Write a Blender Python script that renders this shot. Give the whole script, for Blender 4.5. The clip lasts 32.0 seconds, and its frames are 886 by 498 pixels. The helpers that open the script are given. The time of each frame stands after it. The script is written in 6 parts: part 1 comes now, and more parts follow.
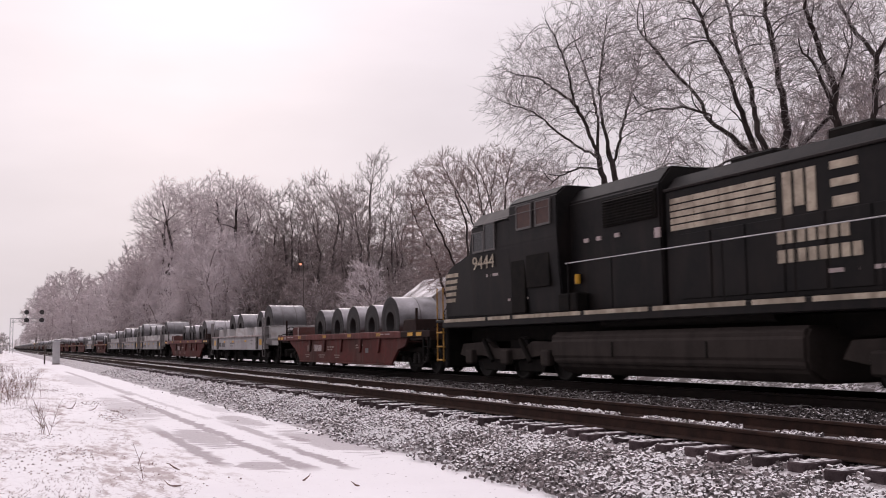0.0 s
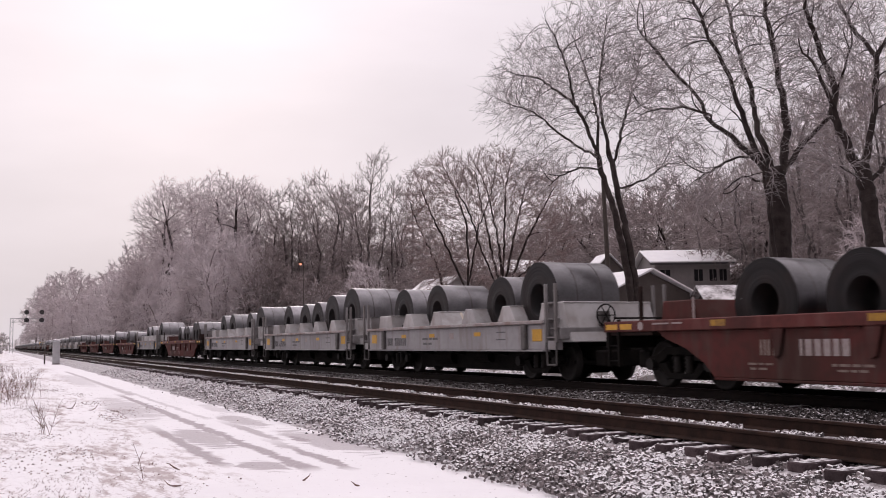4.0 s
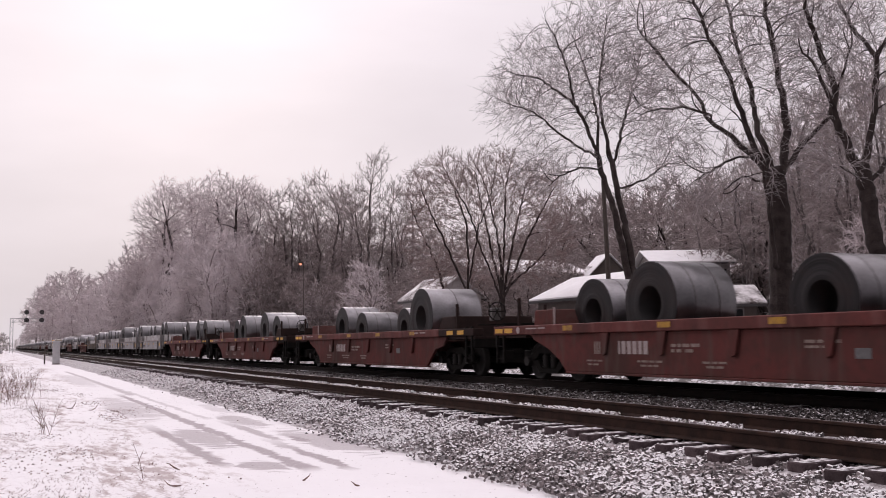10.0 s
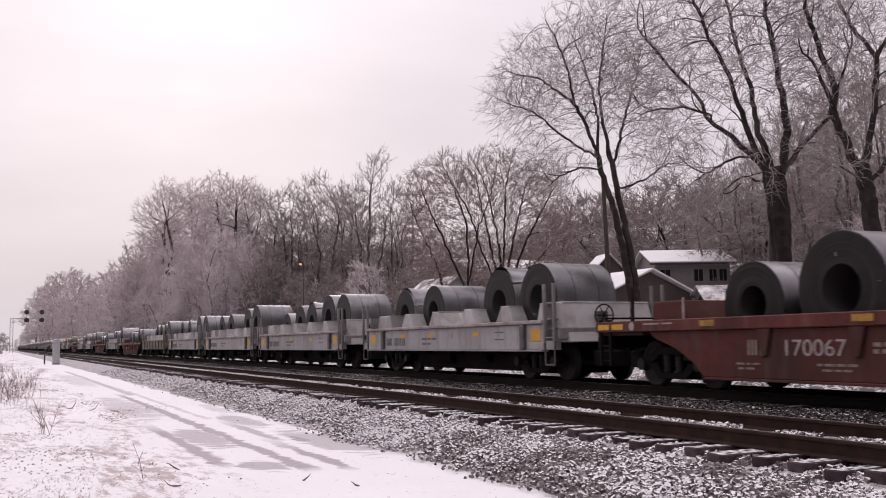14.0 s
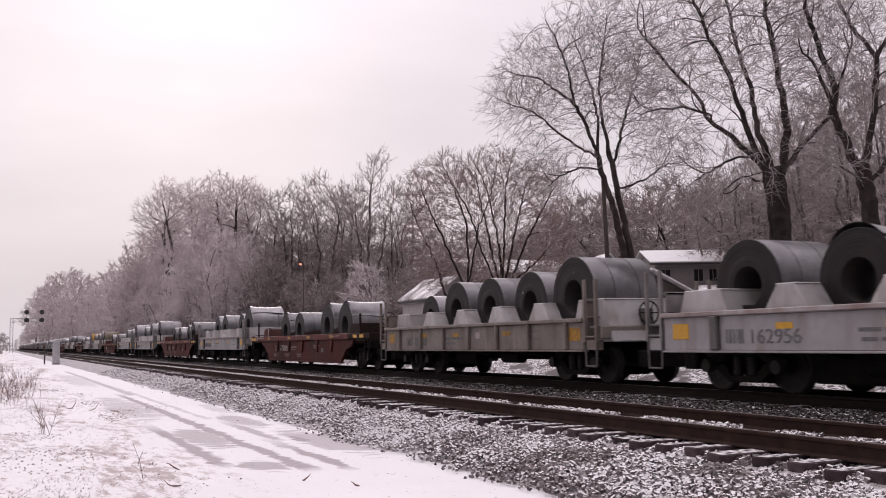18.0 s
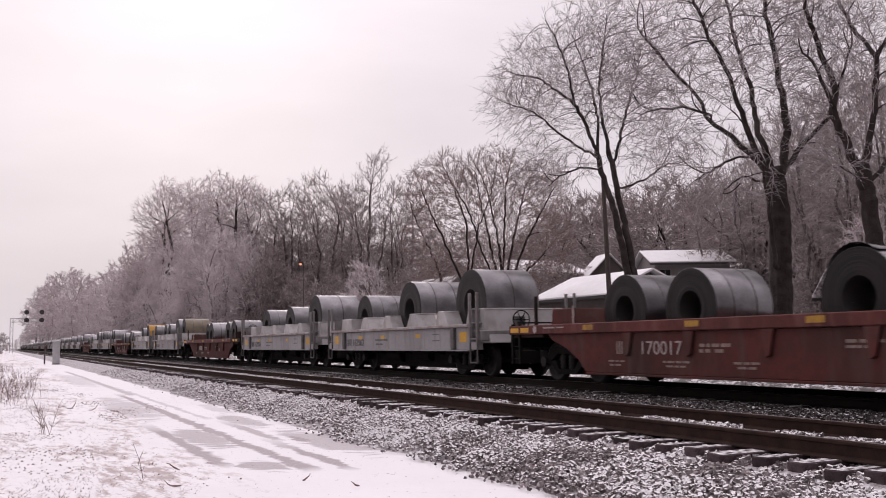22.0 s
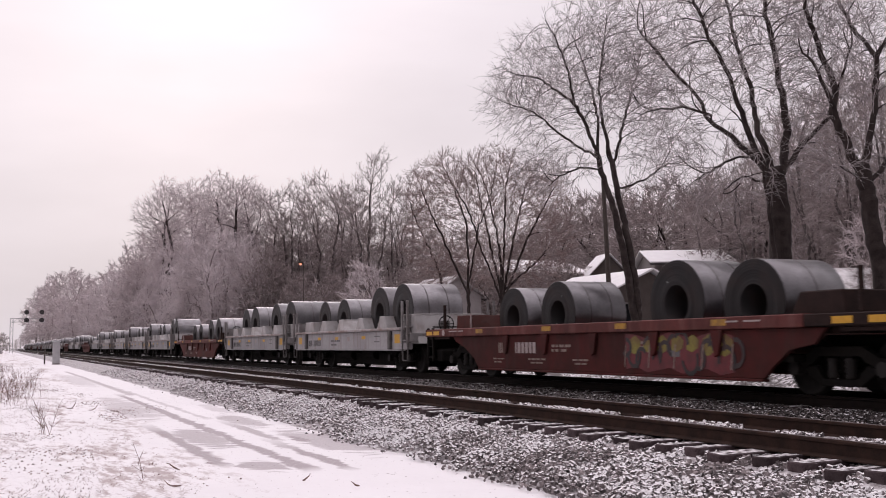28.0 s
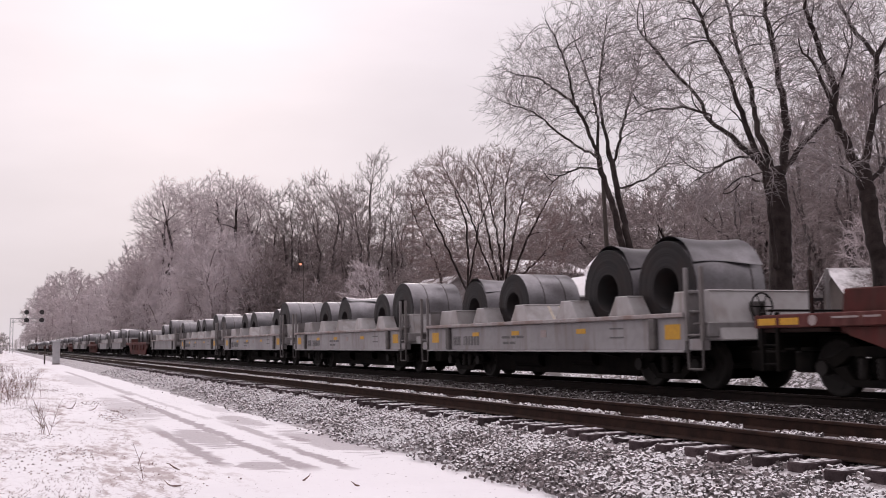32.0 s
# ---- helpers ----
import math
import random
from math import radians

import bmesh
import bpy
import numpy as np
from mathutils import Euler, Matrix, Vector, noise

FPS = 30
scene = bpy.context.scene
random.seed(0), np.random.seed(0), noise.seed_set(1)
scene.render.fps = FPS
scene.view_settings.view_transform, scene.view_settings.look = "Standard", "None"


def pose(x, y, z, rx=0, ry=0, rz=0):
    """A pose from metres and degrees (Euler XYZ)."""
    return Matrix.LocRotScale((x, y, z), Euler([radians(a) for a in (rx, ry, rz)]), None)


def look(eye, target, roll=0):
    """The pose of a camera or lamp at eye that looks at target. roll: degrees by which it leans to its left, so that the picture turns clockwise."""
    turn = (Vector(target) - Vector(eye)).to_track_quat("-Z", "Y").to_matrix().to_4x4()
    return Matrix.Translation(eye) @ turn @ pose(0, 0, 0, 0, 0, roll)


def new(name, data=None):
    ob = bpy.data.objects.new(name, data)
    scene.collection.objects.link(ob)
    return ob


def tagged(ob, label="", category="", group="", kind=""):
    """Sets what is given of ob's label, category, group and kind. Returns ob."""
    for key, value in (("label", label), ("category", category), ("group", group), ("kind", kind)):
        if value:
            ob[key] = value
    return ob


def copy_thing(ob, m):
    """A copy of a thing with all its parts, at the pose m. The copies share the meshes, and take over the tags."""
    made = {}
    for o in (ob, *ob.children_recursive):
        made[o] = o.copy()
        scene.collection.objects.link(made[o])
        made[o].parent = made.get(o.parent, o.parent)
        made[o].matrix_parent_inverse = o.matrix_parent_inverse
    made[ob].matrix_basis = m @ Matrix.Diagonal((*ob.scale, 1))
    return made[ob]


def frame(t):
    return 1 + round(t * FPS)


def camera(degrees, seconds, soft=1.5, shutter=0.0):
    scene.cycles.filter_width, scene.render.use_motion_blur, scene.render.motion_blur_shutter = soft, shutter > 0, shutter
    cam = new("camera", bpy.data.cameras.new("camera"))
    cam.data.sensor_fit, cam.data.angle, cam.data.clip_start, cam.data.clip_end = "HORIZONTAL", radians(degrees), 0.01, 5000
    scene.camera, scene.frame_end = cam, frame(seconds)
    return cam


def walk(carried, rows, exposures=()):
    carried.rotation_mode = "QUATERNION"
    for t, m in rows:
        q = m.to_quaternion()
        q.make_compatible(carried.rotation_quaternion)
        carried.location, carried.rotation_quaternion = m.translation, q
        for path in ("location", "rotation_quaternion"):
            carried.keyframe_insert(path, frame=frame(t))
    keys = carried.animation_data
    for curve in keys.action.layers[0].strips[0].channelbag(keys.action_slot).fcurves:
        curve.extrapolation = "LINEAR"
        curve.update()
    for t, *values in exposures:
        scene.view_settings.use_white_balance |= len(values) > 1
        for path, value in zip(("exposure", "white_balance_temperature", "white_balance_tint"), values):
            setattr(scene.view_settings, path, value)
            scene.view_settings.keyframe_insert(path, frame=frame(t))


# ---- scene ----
# ---- camera: it stands still on a tripod beside the line ----
cam = camera(48.26, 32.0, soft=1.0, shutter=0.14)
YAW, PITCH = 0.4206, 0.0939
EYE = Vector((0.0, 0.0, 0.951))
AIM = EYE + Vector((math.sin(YAW) * math.cos(PITCH), math.cos(YAW) * math.cos(PITCH), math.sin(PITCH)))
STAND = look(EYE, AIM, -0.8)
walk(cam, [(0.0, STAND), (32.0, STAND)], exposures=[(0.0, -0.2), (32.0, -0.2)])

# the plan: rail tops lie at z = 0, y runs away along the line, the train comes towards -y
NEAR_X, FAR_X = 7.89, 12.96
GROUND_Z = -0.64
SPEED = 15.06
GAUGE = 0.7525
TIE_STEP = 0.482

# ---- world, sun ----
SUN_DIR = Vector((math.sin(YAW - 0.27), math.cos(YAW - 0.27), 0.36)).normalized()
world = bpy.data.worlds.new("overcast_sky")
scene.world = world
world.use_nodes = True
wn, wl = world.node_tree.nodes, world.node_tree.links
wn.clear()
w_out = wn.new("ShaderNodeOutputWorld")
w_bg = wn.new("ShaderNodeBackground")
w_sky = wn.new("ShaderNodeTexSky")
w_sky.sky_type = "NISHITA"
w_sky.sun_disc = False
w_sky.sun_elevation = math.asin(SUN_DIR.z)
w_sky.sun_rotation = math.atan2(SUN_DIR.x, SUN_DIR.y)
w_sky.dust_density = 4.0
w_tc = wn.new("ShaderNodeTexCoord")


def w_math(kind, a, c=0.0):
    x = wn.new("ShaderNodeMath")
    x.operation = kind
    for i, v in enumerate((a, c)):
        if isinstance(v, (int, float)):
            x.inputs[i].default_value = v
        else:
            wl.new(v, x.inputs[i])
    return x.outputs[0]


def w_range(v, a, c, d, e, kind="SMOOTHSTEP"):
    x = wn.new("ShaderNodeMapRange")
    x.interpolation_type = kind
    for i, q in enumerate((a, c, d, e)):
        x.inputs[i + 1].default_value = q
    wl.new(v, x.inputs[0])
    return x.outputs[0]


# an overcast sky: brighter overhead than low down, brighter on the sun's side, with a soft glow where the sun stands behind the cloud
w_dot = wn.new("ShaderNodeVectorMath")
w_dot.operation = "DOT_PRODUCT"
w_dot.inputs[1].default_value = SUN_DIR
w_sep = wn.new("ShaderNodeSeparateXYZ")
wl.new(w_tc.outputs["Generated"], w_dot.inputs[0])
wl.new(w_tc.outputs["Generated"], w_sep.inputs[0])
toward = w_range(w_dot.outputs["Value"], -1.0, 0.95, 0.24, 0.87)
up = w_math("MAXIMUM", w_sep.outputs["Z"], 0.0)
lift = w_math("ADD", w_math("MULTIPLY", w_math("MULTIPLY", up, up), 2.0), 1.0)
glow = w_math("MULTIPLY", w_math("POWER", w_range(w_dot.outputs["Value"], 0.955, 1.0, 0.0, 1.0, "LINEAR"), 2.0), 0.13)
w_noise = wn.new("ShaderNodeTexNoise")
w_noise.inputs["Scale"].default_value = 2.0
w_noise.inputs["Detail"].default_value = 6.0
w_map = wn.new("ShaderNodeMapping")
w_map.inputs["Scale"].default_value = (1.0, 1.0, 3.2)
wl.new(w_tc.outputs["Generated"], w_map.inputs["Vector"])
wl.new(w_map.outputs[0], w_noise.inputs["Vector"])
cloud = w_range(w_noise.outputs["Fac"], 0.32, 0.68, 0.88, 1.06, "LINEAR")
level = w_math("MULTIPLY", w_math("ADD", w_math("MULTIPLY", toward, lift), glow), cloud)
w_tint = wn.new("ShaderNodeMix")
w_tint.data_type, w_tint.blend_type = "RGBA", "MULTIPLY"
w_tint.inputs[0].default_value = 1.0
w_tint.inputs[7].default_value = (1.0, 0.905, 0.975, 1)
wl.new(level, w_tint.inputs[6])
w_mix = wn.new("ShaderNodeMix")
w_mix.data_type = "RGBA"
w_mix.inputs[0].default_value = 0.998
wl.new(w_sky.outputs[0], w_mix.inputs[6])
wl.new(w_tint.outputs[2], w_mix.inputs[7])
wl.new(w_mix.outputs[2], w_bg.inputs["Color"])
w_bg.inputs["Strength"].default_value = 1.0
wl.new(w_bg.outputs[0], w_out.inputs[0])

sun = new("sun", bpy.data.lights.new("sun", "SUN"))
sun.data.energy, sun.data.angle, sun.data.color = 0.8, radians(30), (1.0, 0.9, 0.91)
sun.rotation_mode = "QUATERNION"
sun.rotation_quaternion = SUN_DIR.to_track_quat("Z", "Y")
scene.view_settings.exposure = 0.0


# ---- materials ----
def mat(name, base, rough=0.7, metal=0.0, grain=None, scale=8.0, amount=0.5, bump=0.0, bump_scale=40.0,
        streak=None, vary=0.0, snow=0.0, drift=0.0, island=0.0, coords="Object", spec=0.4):
    """A surface: base colour broken by grain at two scales, streaks, snow on what faces up, and relief."""
    m = bpy.data.materials.new(name)
    m.use_nodes = True
    n, l = m.node_tree.nodes, m.node_tree.links
    b = n["Principled BSDF"]
    b.inputs["Roughness"].default_value = rough
    b.inputs["Metallic"].default_value = metal
    b.inputs["Specular IOR Level"].default_value = spec
    tc = n.new("ShaderNodeTexCoord")
    col = n.new("ShaderNodeRGB")
    col.outputs[0].default_value = (*base, 1)
    cur = col.outputs[0]

    def noise_tex(s, detail=4.0, stretch=None):
        t = n.new("ShaderNodeTexNoise")
        t.inputs["Scale"].default_value, t.inputs["Detail"].default_value = s, detail
        if stretch:
            mp = n.new("ShaderNodeMapping")
            mp.inputs["Scale"].default_value = stretch
            l.new(tc.outputs[coords], mp.inputs[0])
            l.new(mp.outputs[0], t.inputs["Vector"])
        else:
            l.new(tc.outputs[coords], t.inputs["Vector"])
        return t.outputs["Fac"]

    def blend(fac, other, low=0.4, high=0.65, top=1.0):
        nonlocal cur
        r = n.new("ShaderNodeMapRange")
        r.inputs[1].default_value, r.inputs[2].default_value, r.inputs[4].default_value = low, high, top
        l.new(fac, r.inputs[0])
        x = n.new("ShaderNodeMix")
        x.data_type = "RGBA"
        l.new(r.outputs[0], x.inputs[0])
        l.new(cur, x.inputs[6])
        x.inputs[7].default_value = (*other, 1)
        cur = x.outputs[2]

    if grain:
        blend(noise_tex(scale), grain, 0.38, 0.66, amount)
        blend(noise_tex(scale * 7.3), grain, 0.45, 0.7, amount * 0.6)
    if streak:
        blend(noise_tex(2.2, 5.0, (1.0, 1.6, 0.3)), streak, 0.5, 0.72, 0.7)
    if vary:
        oi = n.new("ShaderNodeObjectInfo")
        hs = n.new("ShaderNodeHueSaturation")
        mr = n.new("ShaderNodeMapRange")
        mr.inputs[3].default_value, mr.inputs[4].default_value = 1 - vary, 1 + vary
        l.new(oi.outputs["Random"], mr.inputs[0])
        l.new(mr.outputs[0], hs.inputs["Value"])
        l.new(cur, hs.inputs["Color"])
        cur = hs.outputs[0]
    if island:
        gi = n.new("ShaderNodeNewGeometry")
        hs = n.new("ShaderNodeHueSaturation")
        mr = n.new("ShaderNodeMapRange")
        mr.inputs[3].default_value, mr.inputs[4].default_value = 1 - island, 1 + island
        l.new(gi.outputs["Random Per Island"], mr.inputs[0])
        l.new(mr.outputs[0], hs.inputs["Value"])
        l.new(cur, hs.inputs["Color"])
        cur = hs.outputs[0]
    if snow:
        ge = n.new("ShaderNodeNewGeometry")
        sx = n.new("ShaderNodeSeparateXYZ")
        l.new(ge.outputs["Normal"], sx.inputs[0])
        ad = n.new("ShaderNodeMath")
        ad.operation = "ADD"
        l.new(sx.outputs["Z"], ad.inputs[0])
        sc = n.new("ShaderNodeMapRange")
        sc.inputs[3].default_value, sc.inputs[4].default_value = -0.5, 0.5
        l.new(noise_tex(14.0), sc.inputs[0])
        l.new(sc.outputs[0], ad.inputs[1])
        if drift:
            # the snow lies unevenly over larger patches
            wide, more = n.new("ShaderNodeMapRange"), n.new("ShaderNodeMath")
            wide.inputs[1].default_value, wide.inputs[2].default_value = 0.35, 0.65
            wide.inputs[3].default_value, wide.inputs[4].default_value = -drift, drift
            l.new(noise_tex(1.1), wide.inputs[0])
            more.operation = "ADD"
            l.new(ad.outputs[0], more.inputs[0])
            l.new(wide.outputs[0], more.inputs[1])
            ad = more
        blend(ad.outputs[0], (0.8, 0.78, 0.79), 1.0 - snow, 1.25 - snow, 0.95)
    l.new(cur, b.inputs["Base Color"])
    if bump:
        bp = n.new("ShaderNodeBump")
        bp.inputs["Strength"].default_value, bp.inputs["Distance"].default_value = bump, 0.02
        l.new(noise_tex(bump_scale), bp.inputs["Height"])
        l.new(bp.outputs[0], b.inputs["Normal"])
    return m


M_BLACK = mat("black_loco_paint", (0.0036, 0.0033, 0.0037), 0.6, grain=(0.0115, 0.009, 0.0085), scale=1.1, amount=0.8, streak=(0.016, 0.0118, 0.0105), bump=0.05, spec=0.15)
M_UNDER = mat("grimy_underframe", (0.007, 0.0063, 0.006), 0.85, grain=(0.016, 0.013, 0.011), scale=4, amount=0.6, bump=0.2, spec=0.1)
M_ENDBROWN = mat("dark_end_brown", (0.019, 0.0115, 0.0105), 0.85, grain=(0.038, 0.021, 0.018), scale=3, amount=0.6, bump=0.1, spec=0.15)
M_TANK = mat("dusty_tank", (0.02, 0.017, 0.0165), 0.75, grain=(0.034, 0.028, 0.026), scale=2, amount=0.6, streak=(0.013, 0.011, 0.011), spec=0.15)
M_DUST = mat("brown_dusted_black_paint", (0.03, 0.0245, 0.022), 0.85, grain=(0.05, 0.04, 0.036), scale=2, amount=0.6, streak=(0.018, 0.015, 0.014), spec=0.12)
M_CREAM = mat("weathered_white_paint", (0.48, 0.41, 0.32), 0.7, grain=(0.2, 0.165, 0.13), scale=3, amount=0.7, streak=(0.16, 0.13, 0.1), spec=0.2)
M_STEEL = mat("rolled_steel", (0.215, 0.207, 0.216), 0.3, 0.92, grain=(0.105, 0.098, 0.1), scale=2.5, amount=0.5, vary=0.3, bump=0.04, bump_scale=60)
M_STEEL_BROWN = mat("brown_steel", (0.2, 0.165, 0.12), 0.5, 0.4, grain=(0.11, 0.09, 0.07), scale=3, amount=0.6)
M_WRAP = mat("orange_paper_wrap", (0.5, 0.27, 0.06), 0.7, grain=(0.35, 0.2, 0.06), scale=4, amount=0.5)
M_BAND = mat("steel_band", (0.12, 0.11, 0.11), 0.5, 0.7, grain=(0.06, 0.05, 0.05), scale=10)
M_GREY = mat("grey_car_paint", (0.365, 0.35, 0.358), 0.7, grain=(0.24, 0.222, 0.225), scale=0.9, amount=0.5, streak=(0.2, 0.155, 0.135), vary=0.12, bump=0.04)
M_GREYDARK = mat("grimy_grey_paint", (0.10, 0.092, 0.09), 0.8, grain=(0.18, 0.165, 0.16), scale=2.5, amount=0.6, spec=0.2)
# darker grey for ends that face away: shade put into the paint colour
M_GREYEND = mat("shaded_grey_end_paint", (0.27, 0.255, 0.255), 0.75, grain=(0.15, 0.135, 0.132), scale=1.2, amount=0.7, streak=(0.12, 0.1, 0.09), bump=0.04)
M_FLANGE = mat("rust_edged_grey_paint", (0.36, 0.33, 0.33), 0.75, grain=(0.2, 0.13, 0.11), scale=2.2, amount=0.75, bump=0.06)
M_TAN = mat("tan_car_paint", (0.235, 0.205, 0.185), 0.8, grain=(0.135, 0.11, 0.095), scale=1.5, amount=0.6, streak=(0.12, 0.09, 0.07))
# scraped chord paint, raised in tone for the light falling from above
M_REDTOP = mat("scraped_toplit_red_paint", (0.125, 0.038, 0.034), 0.65, grain=(0.06, 0.027, 0.024), scale=1.2, amount=0.75, streak=(0.17, 0.075, 0.07), bump=0.05, spec=0.1)
M_REDFRESH = mat("fresher_red_paint", (0.085, 0.02, 0.019), 0.7, grain=(0.04, 0.018, 0.016), scale=1.1, amount=0.8, streak=(0.06, 0.03, 0.027), bump=0.04, spec=0.08)
M_RED = mat("oxide_red_paint", (0.105, 0.034, 0.031), 0.75, grain=(0.055, 0.03, 0.026), scale=0.8, amount=0.85, streak=(0.088, 0.06, 0.054), vary=0.2, bump=0.04, spec=0.07)
M_YELLOWDIRTY = mat("dirty_yellow_reflector", (0.42, 0.22, 0.02), 0.6, grain=(0.16, 0.08, 0.025), scale=9, amount=0.7)
M_DIRT = mat("frozen_brown_dirt", (0.2, 0.14, 0.125), 0.95, grain=(0.34, 0.26, 0.24), scale=20, amount=0.6, island=0.5, snow=0.25)
M_YELLOW = mat("yellow_reflector", (0.62, 0.33, 0.02), 0.5, grain=(0.4, 0.2, 0.03), scale=12, amount=0.4)
M_STRIPE = mat("pale_stripe_paint", (0.72, 0.66, 0.56), 0.75, grain=(0.4, 0.33, 0.26), scale=7, amount=0.5)
M_SADDLE = mat("stained_grey_paint", (0.44, 0.425, 0.43), 0.75, grain=(0.3, 0.275, 0.26), scale=0.8, amount=0.7, streak=(0.22, 0.185, 0.165), vary=0.15)
M_LETTER = mat("dull_white_lettering", (0.4, 0.34, 0.33), 0.7, grain=(0.24, 0.17, 0.16), scale=14, amount=0.5)
M_FAINT = mat("faded_lettering", (0.27, 0.21, 0.18), 0.7, grain=(0.12, 0.06, 0.055), scale=14, amount=0.6)
M_DARKLETTER = mat("dark_grey_lettering", (0.1, 0.096, 0.098), 0.7, grain=(0.2, 0.19, 0.19), scale=14, amount=0.5)
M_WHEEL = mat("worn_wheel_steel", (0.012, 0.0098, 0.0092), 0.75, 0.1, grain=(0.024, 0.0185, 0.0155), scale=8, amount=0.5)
# far rails: a darker copy of the rail, the train's shade in its colour
M_RAILDARK = mat("shaded_rail", (0.014, 0.0105, 0.0095), 0.85, 0.1, grain=(0.024, 0.016, 0.014), scale=6, amount=0.6, bump=0.2, spec=0.15)
M_RAIL = mat("rusty_rail", (0.024, 0.0155, 0.0135), 0.9, 0.0, grain=(0.052, 0.029, 0.022), scale=6, amount=0.6, bump=0.2, spec=0.08)
M_RAILTOP = mat("worn_rail_head", (0.16, 0.13, 0.13), 0.4, 0.8, grain=(0.09, 0.06, 0.055), scale=8)
M_TIE = mat("creosoted_tie", (0.038, 0.027, 0.029), 0.9, grain=(0.095, 0.071, 0.075), scale=7, amount=0.7, bump=0.5, vary=0.4, snow=0.12, spec=0.1)
M_STONE = mat("snow_dusted_ballast_stone", (0.15, 0.13, 0.131), 0.95, grain=(0.27, 0.232, 0.23), scale=30, amount=0.6, island=0.65, snow=0.41, drift=0.3, bump=0.2, spec=0.2)
M_STONE_SNOWY = mat("snowier_ballast_stone", (0.19, 0.166, 0.168), 0.95, grain=(0.33, 0.29, 0.29), scale=30, amount=0.6, island=0.6, snow=0.8, drift=0.3, bump=0.2, spec=0.2)
# darker stones with less snow, for x beyond 9.05
M_STONE_DARK = mat("dark_ballast_stone", (0.045, 0.038, 0.037), 0.95, grain=(0.1, 0.086, 0.084), scale=30, amount=0.6, island=0.8, snow=0.2, bump=0.2, spec=0.15)
# galvanised steel, lightened to put the distant signal's haze into its colour
M_SIGNAL = mat("haze_pale_galvanised_steel", (0.5, 0.48, 0.49), 0.7, 0.1, grain=(0.4, 0.39, 0.39), scale=3)
M_GLASS = mat("dark_window_glass", (0.012, 0.012, 0.014), 0.1, spec=0.22)
M_CABROOF = mat("dusty_grey_roof_paint", (0.085, 0.076, 0.074), 0.8, grain=(0.045, 0.04, 0.038), scale=3, amount=0.6)
M_FRAME = mat("worn_aluminium_frame", (0.1, 0.092, 0.09), 0.6, 0.2, grain=(0.05, 0.044, 0.042), scale=5)
M_SHUTTER = mat("dull_brown_blind", (0.06, 0.028, 0.022), 0.7, grain=(0.03, 0.016, 0.014), scale=6)
M_BOX = mat("aluminium_relay_case", (0.5, 0.49, 0.5), 0.55, 0.2, grain=(0.36, 0.35, 0.36), scale=3)
M_BARK = mat("wet_dark_bark", (0.028, 0.021, 0.02), 0.9, grain=(0.07, 0.054, 0.05), scale=5, amount=0.6, streak=(0.1, 0.082, 0.078), bump=0.9, bump_scale=14, snow=0.12, spec=0.2)
M_HEROTWIG = mat("half_frosted_twigs", (0.2, 0.168, 0.168), 0.8, grain=(0.55, 0.5, 0.505), scale=0.8, amount=0.75)
M_WOODBARK = mat("damp_grey_bark", (0.085, 0.07, 0.068), 0.9, grain=(0.2, 0.172, 0.17), scale=3, amount=0.7, spec=0.2)
# frosted bark, paled further so the far trees carry distance haze
M_GREYBARK = mat("hazed_frosted_thin_bark", (0.2, 0.165, 0.162), 0.9, grain=(0.38, 0.335, 0.33), scale=3, amount=0.7, spec=0.2)
# frost on the next two twig colours, lifted paler to paint in haze
M_TWIG = mat("frosted_twigs", (0.4, 0.345, 0.347), 0.8, grain=(0.74, 0.665, 0.675), scale=0.7, amount=0.8)
M_FROST = mat("hazed_hoar_frost_twigs", (0.5, 0.44, 0.447), 0.8, grain=(0.76, 0.69, 0.703), scale=0.6, amount=0.8)
M_REDTWIG = mat("reddish_twigs", (0.2, 0.135, 0.125), 0.8, grain=(0.46, 0.38, 0.37), scale=0.8, amount=0.75)
M_SCRUB = mat("brownish_scrub_twigs", (0.21, 0.165, 0.157), 0.8, grain=(0.47, 0.41, 0.41), scale=0.8, amount=0.75)
M_WEED = mat("dry_weed_stalks", (0.15, 0.088, 0.075), 0.9, grain=(0.28, 0.2, 0.18), scale=6, amount=0.5)
M_WALL = mat("pale_siding", (0.22, 0.196, 0.192), 0.8, grain=(0.15, 0.132, 0.127), scale=2, amount=0.4)
M_PALE = mat("pale_painted_wall", (0.42, 0.39, 0.39), 0.8, grain=(0.32, 0.29, 0.285), scale=2, amount=0.5)
M_WALL2 = mat("brown_siding", (0.11, 0.09, 0.082), 0.8, grain=(0.075, 0.06, 0.055), scale=2, amount=0.5)
M_ROOFSNOW = mat("snow_on_roof", (0.84, 0.82, 0.83), 0.9, grain=(0.7, 0.68, 0.69), scale=1.3, amount=0.4, bump=0.3, bump_scale=8)
M_PATCHROOF = mat("patchy_snow_roof", (0.12, 0.1, 0.095), 0.9, grain=(0.85, 0.82, 0.83), scale=0.9, amount=1.0, bump=0.3, bump_scale=8)
M_TRIM = mat("dark_trim", (0.06, 0.055, 0.055), 0.7)
M_POLE = mat("weathered_pole_wood", (0.06, 0.048, 0.042), 0.9, grain=(0.1, 0.08, 0.07), scale=6)


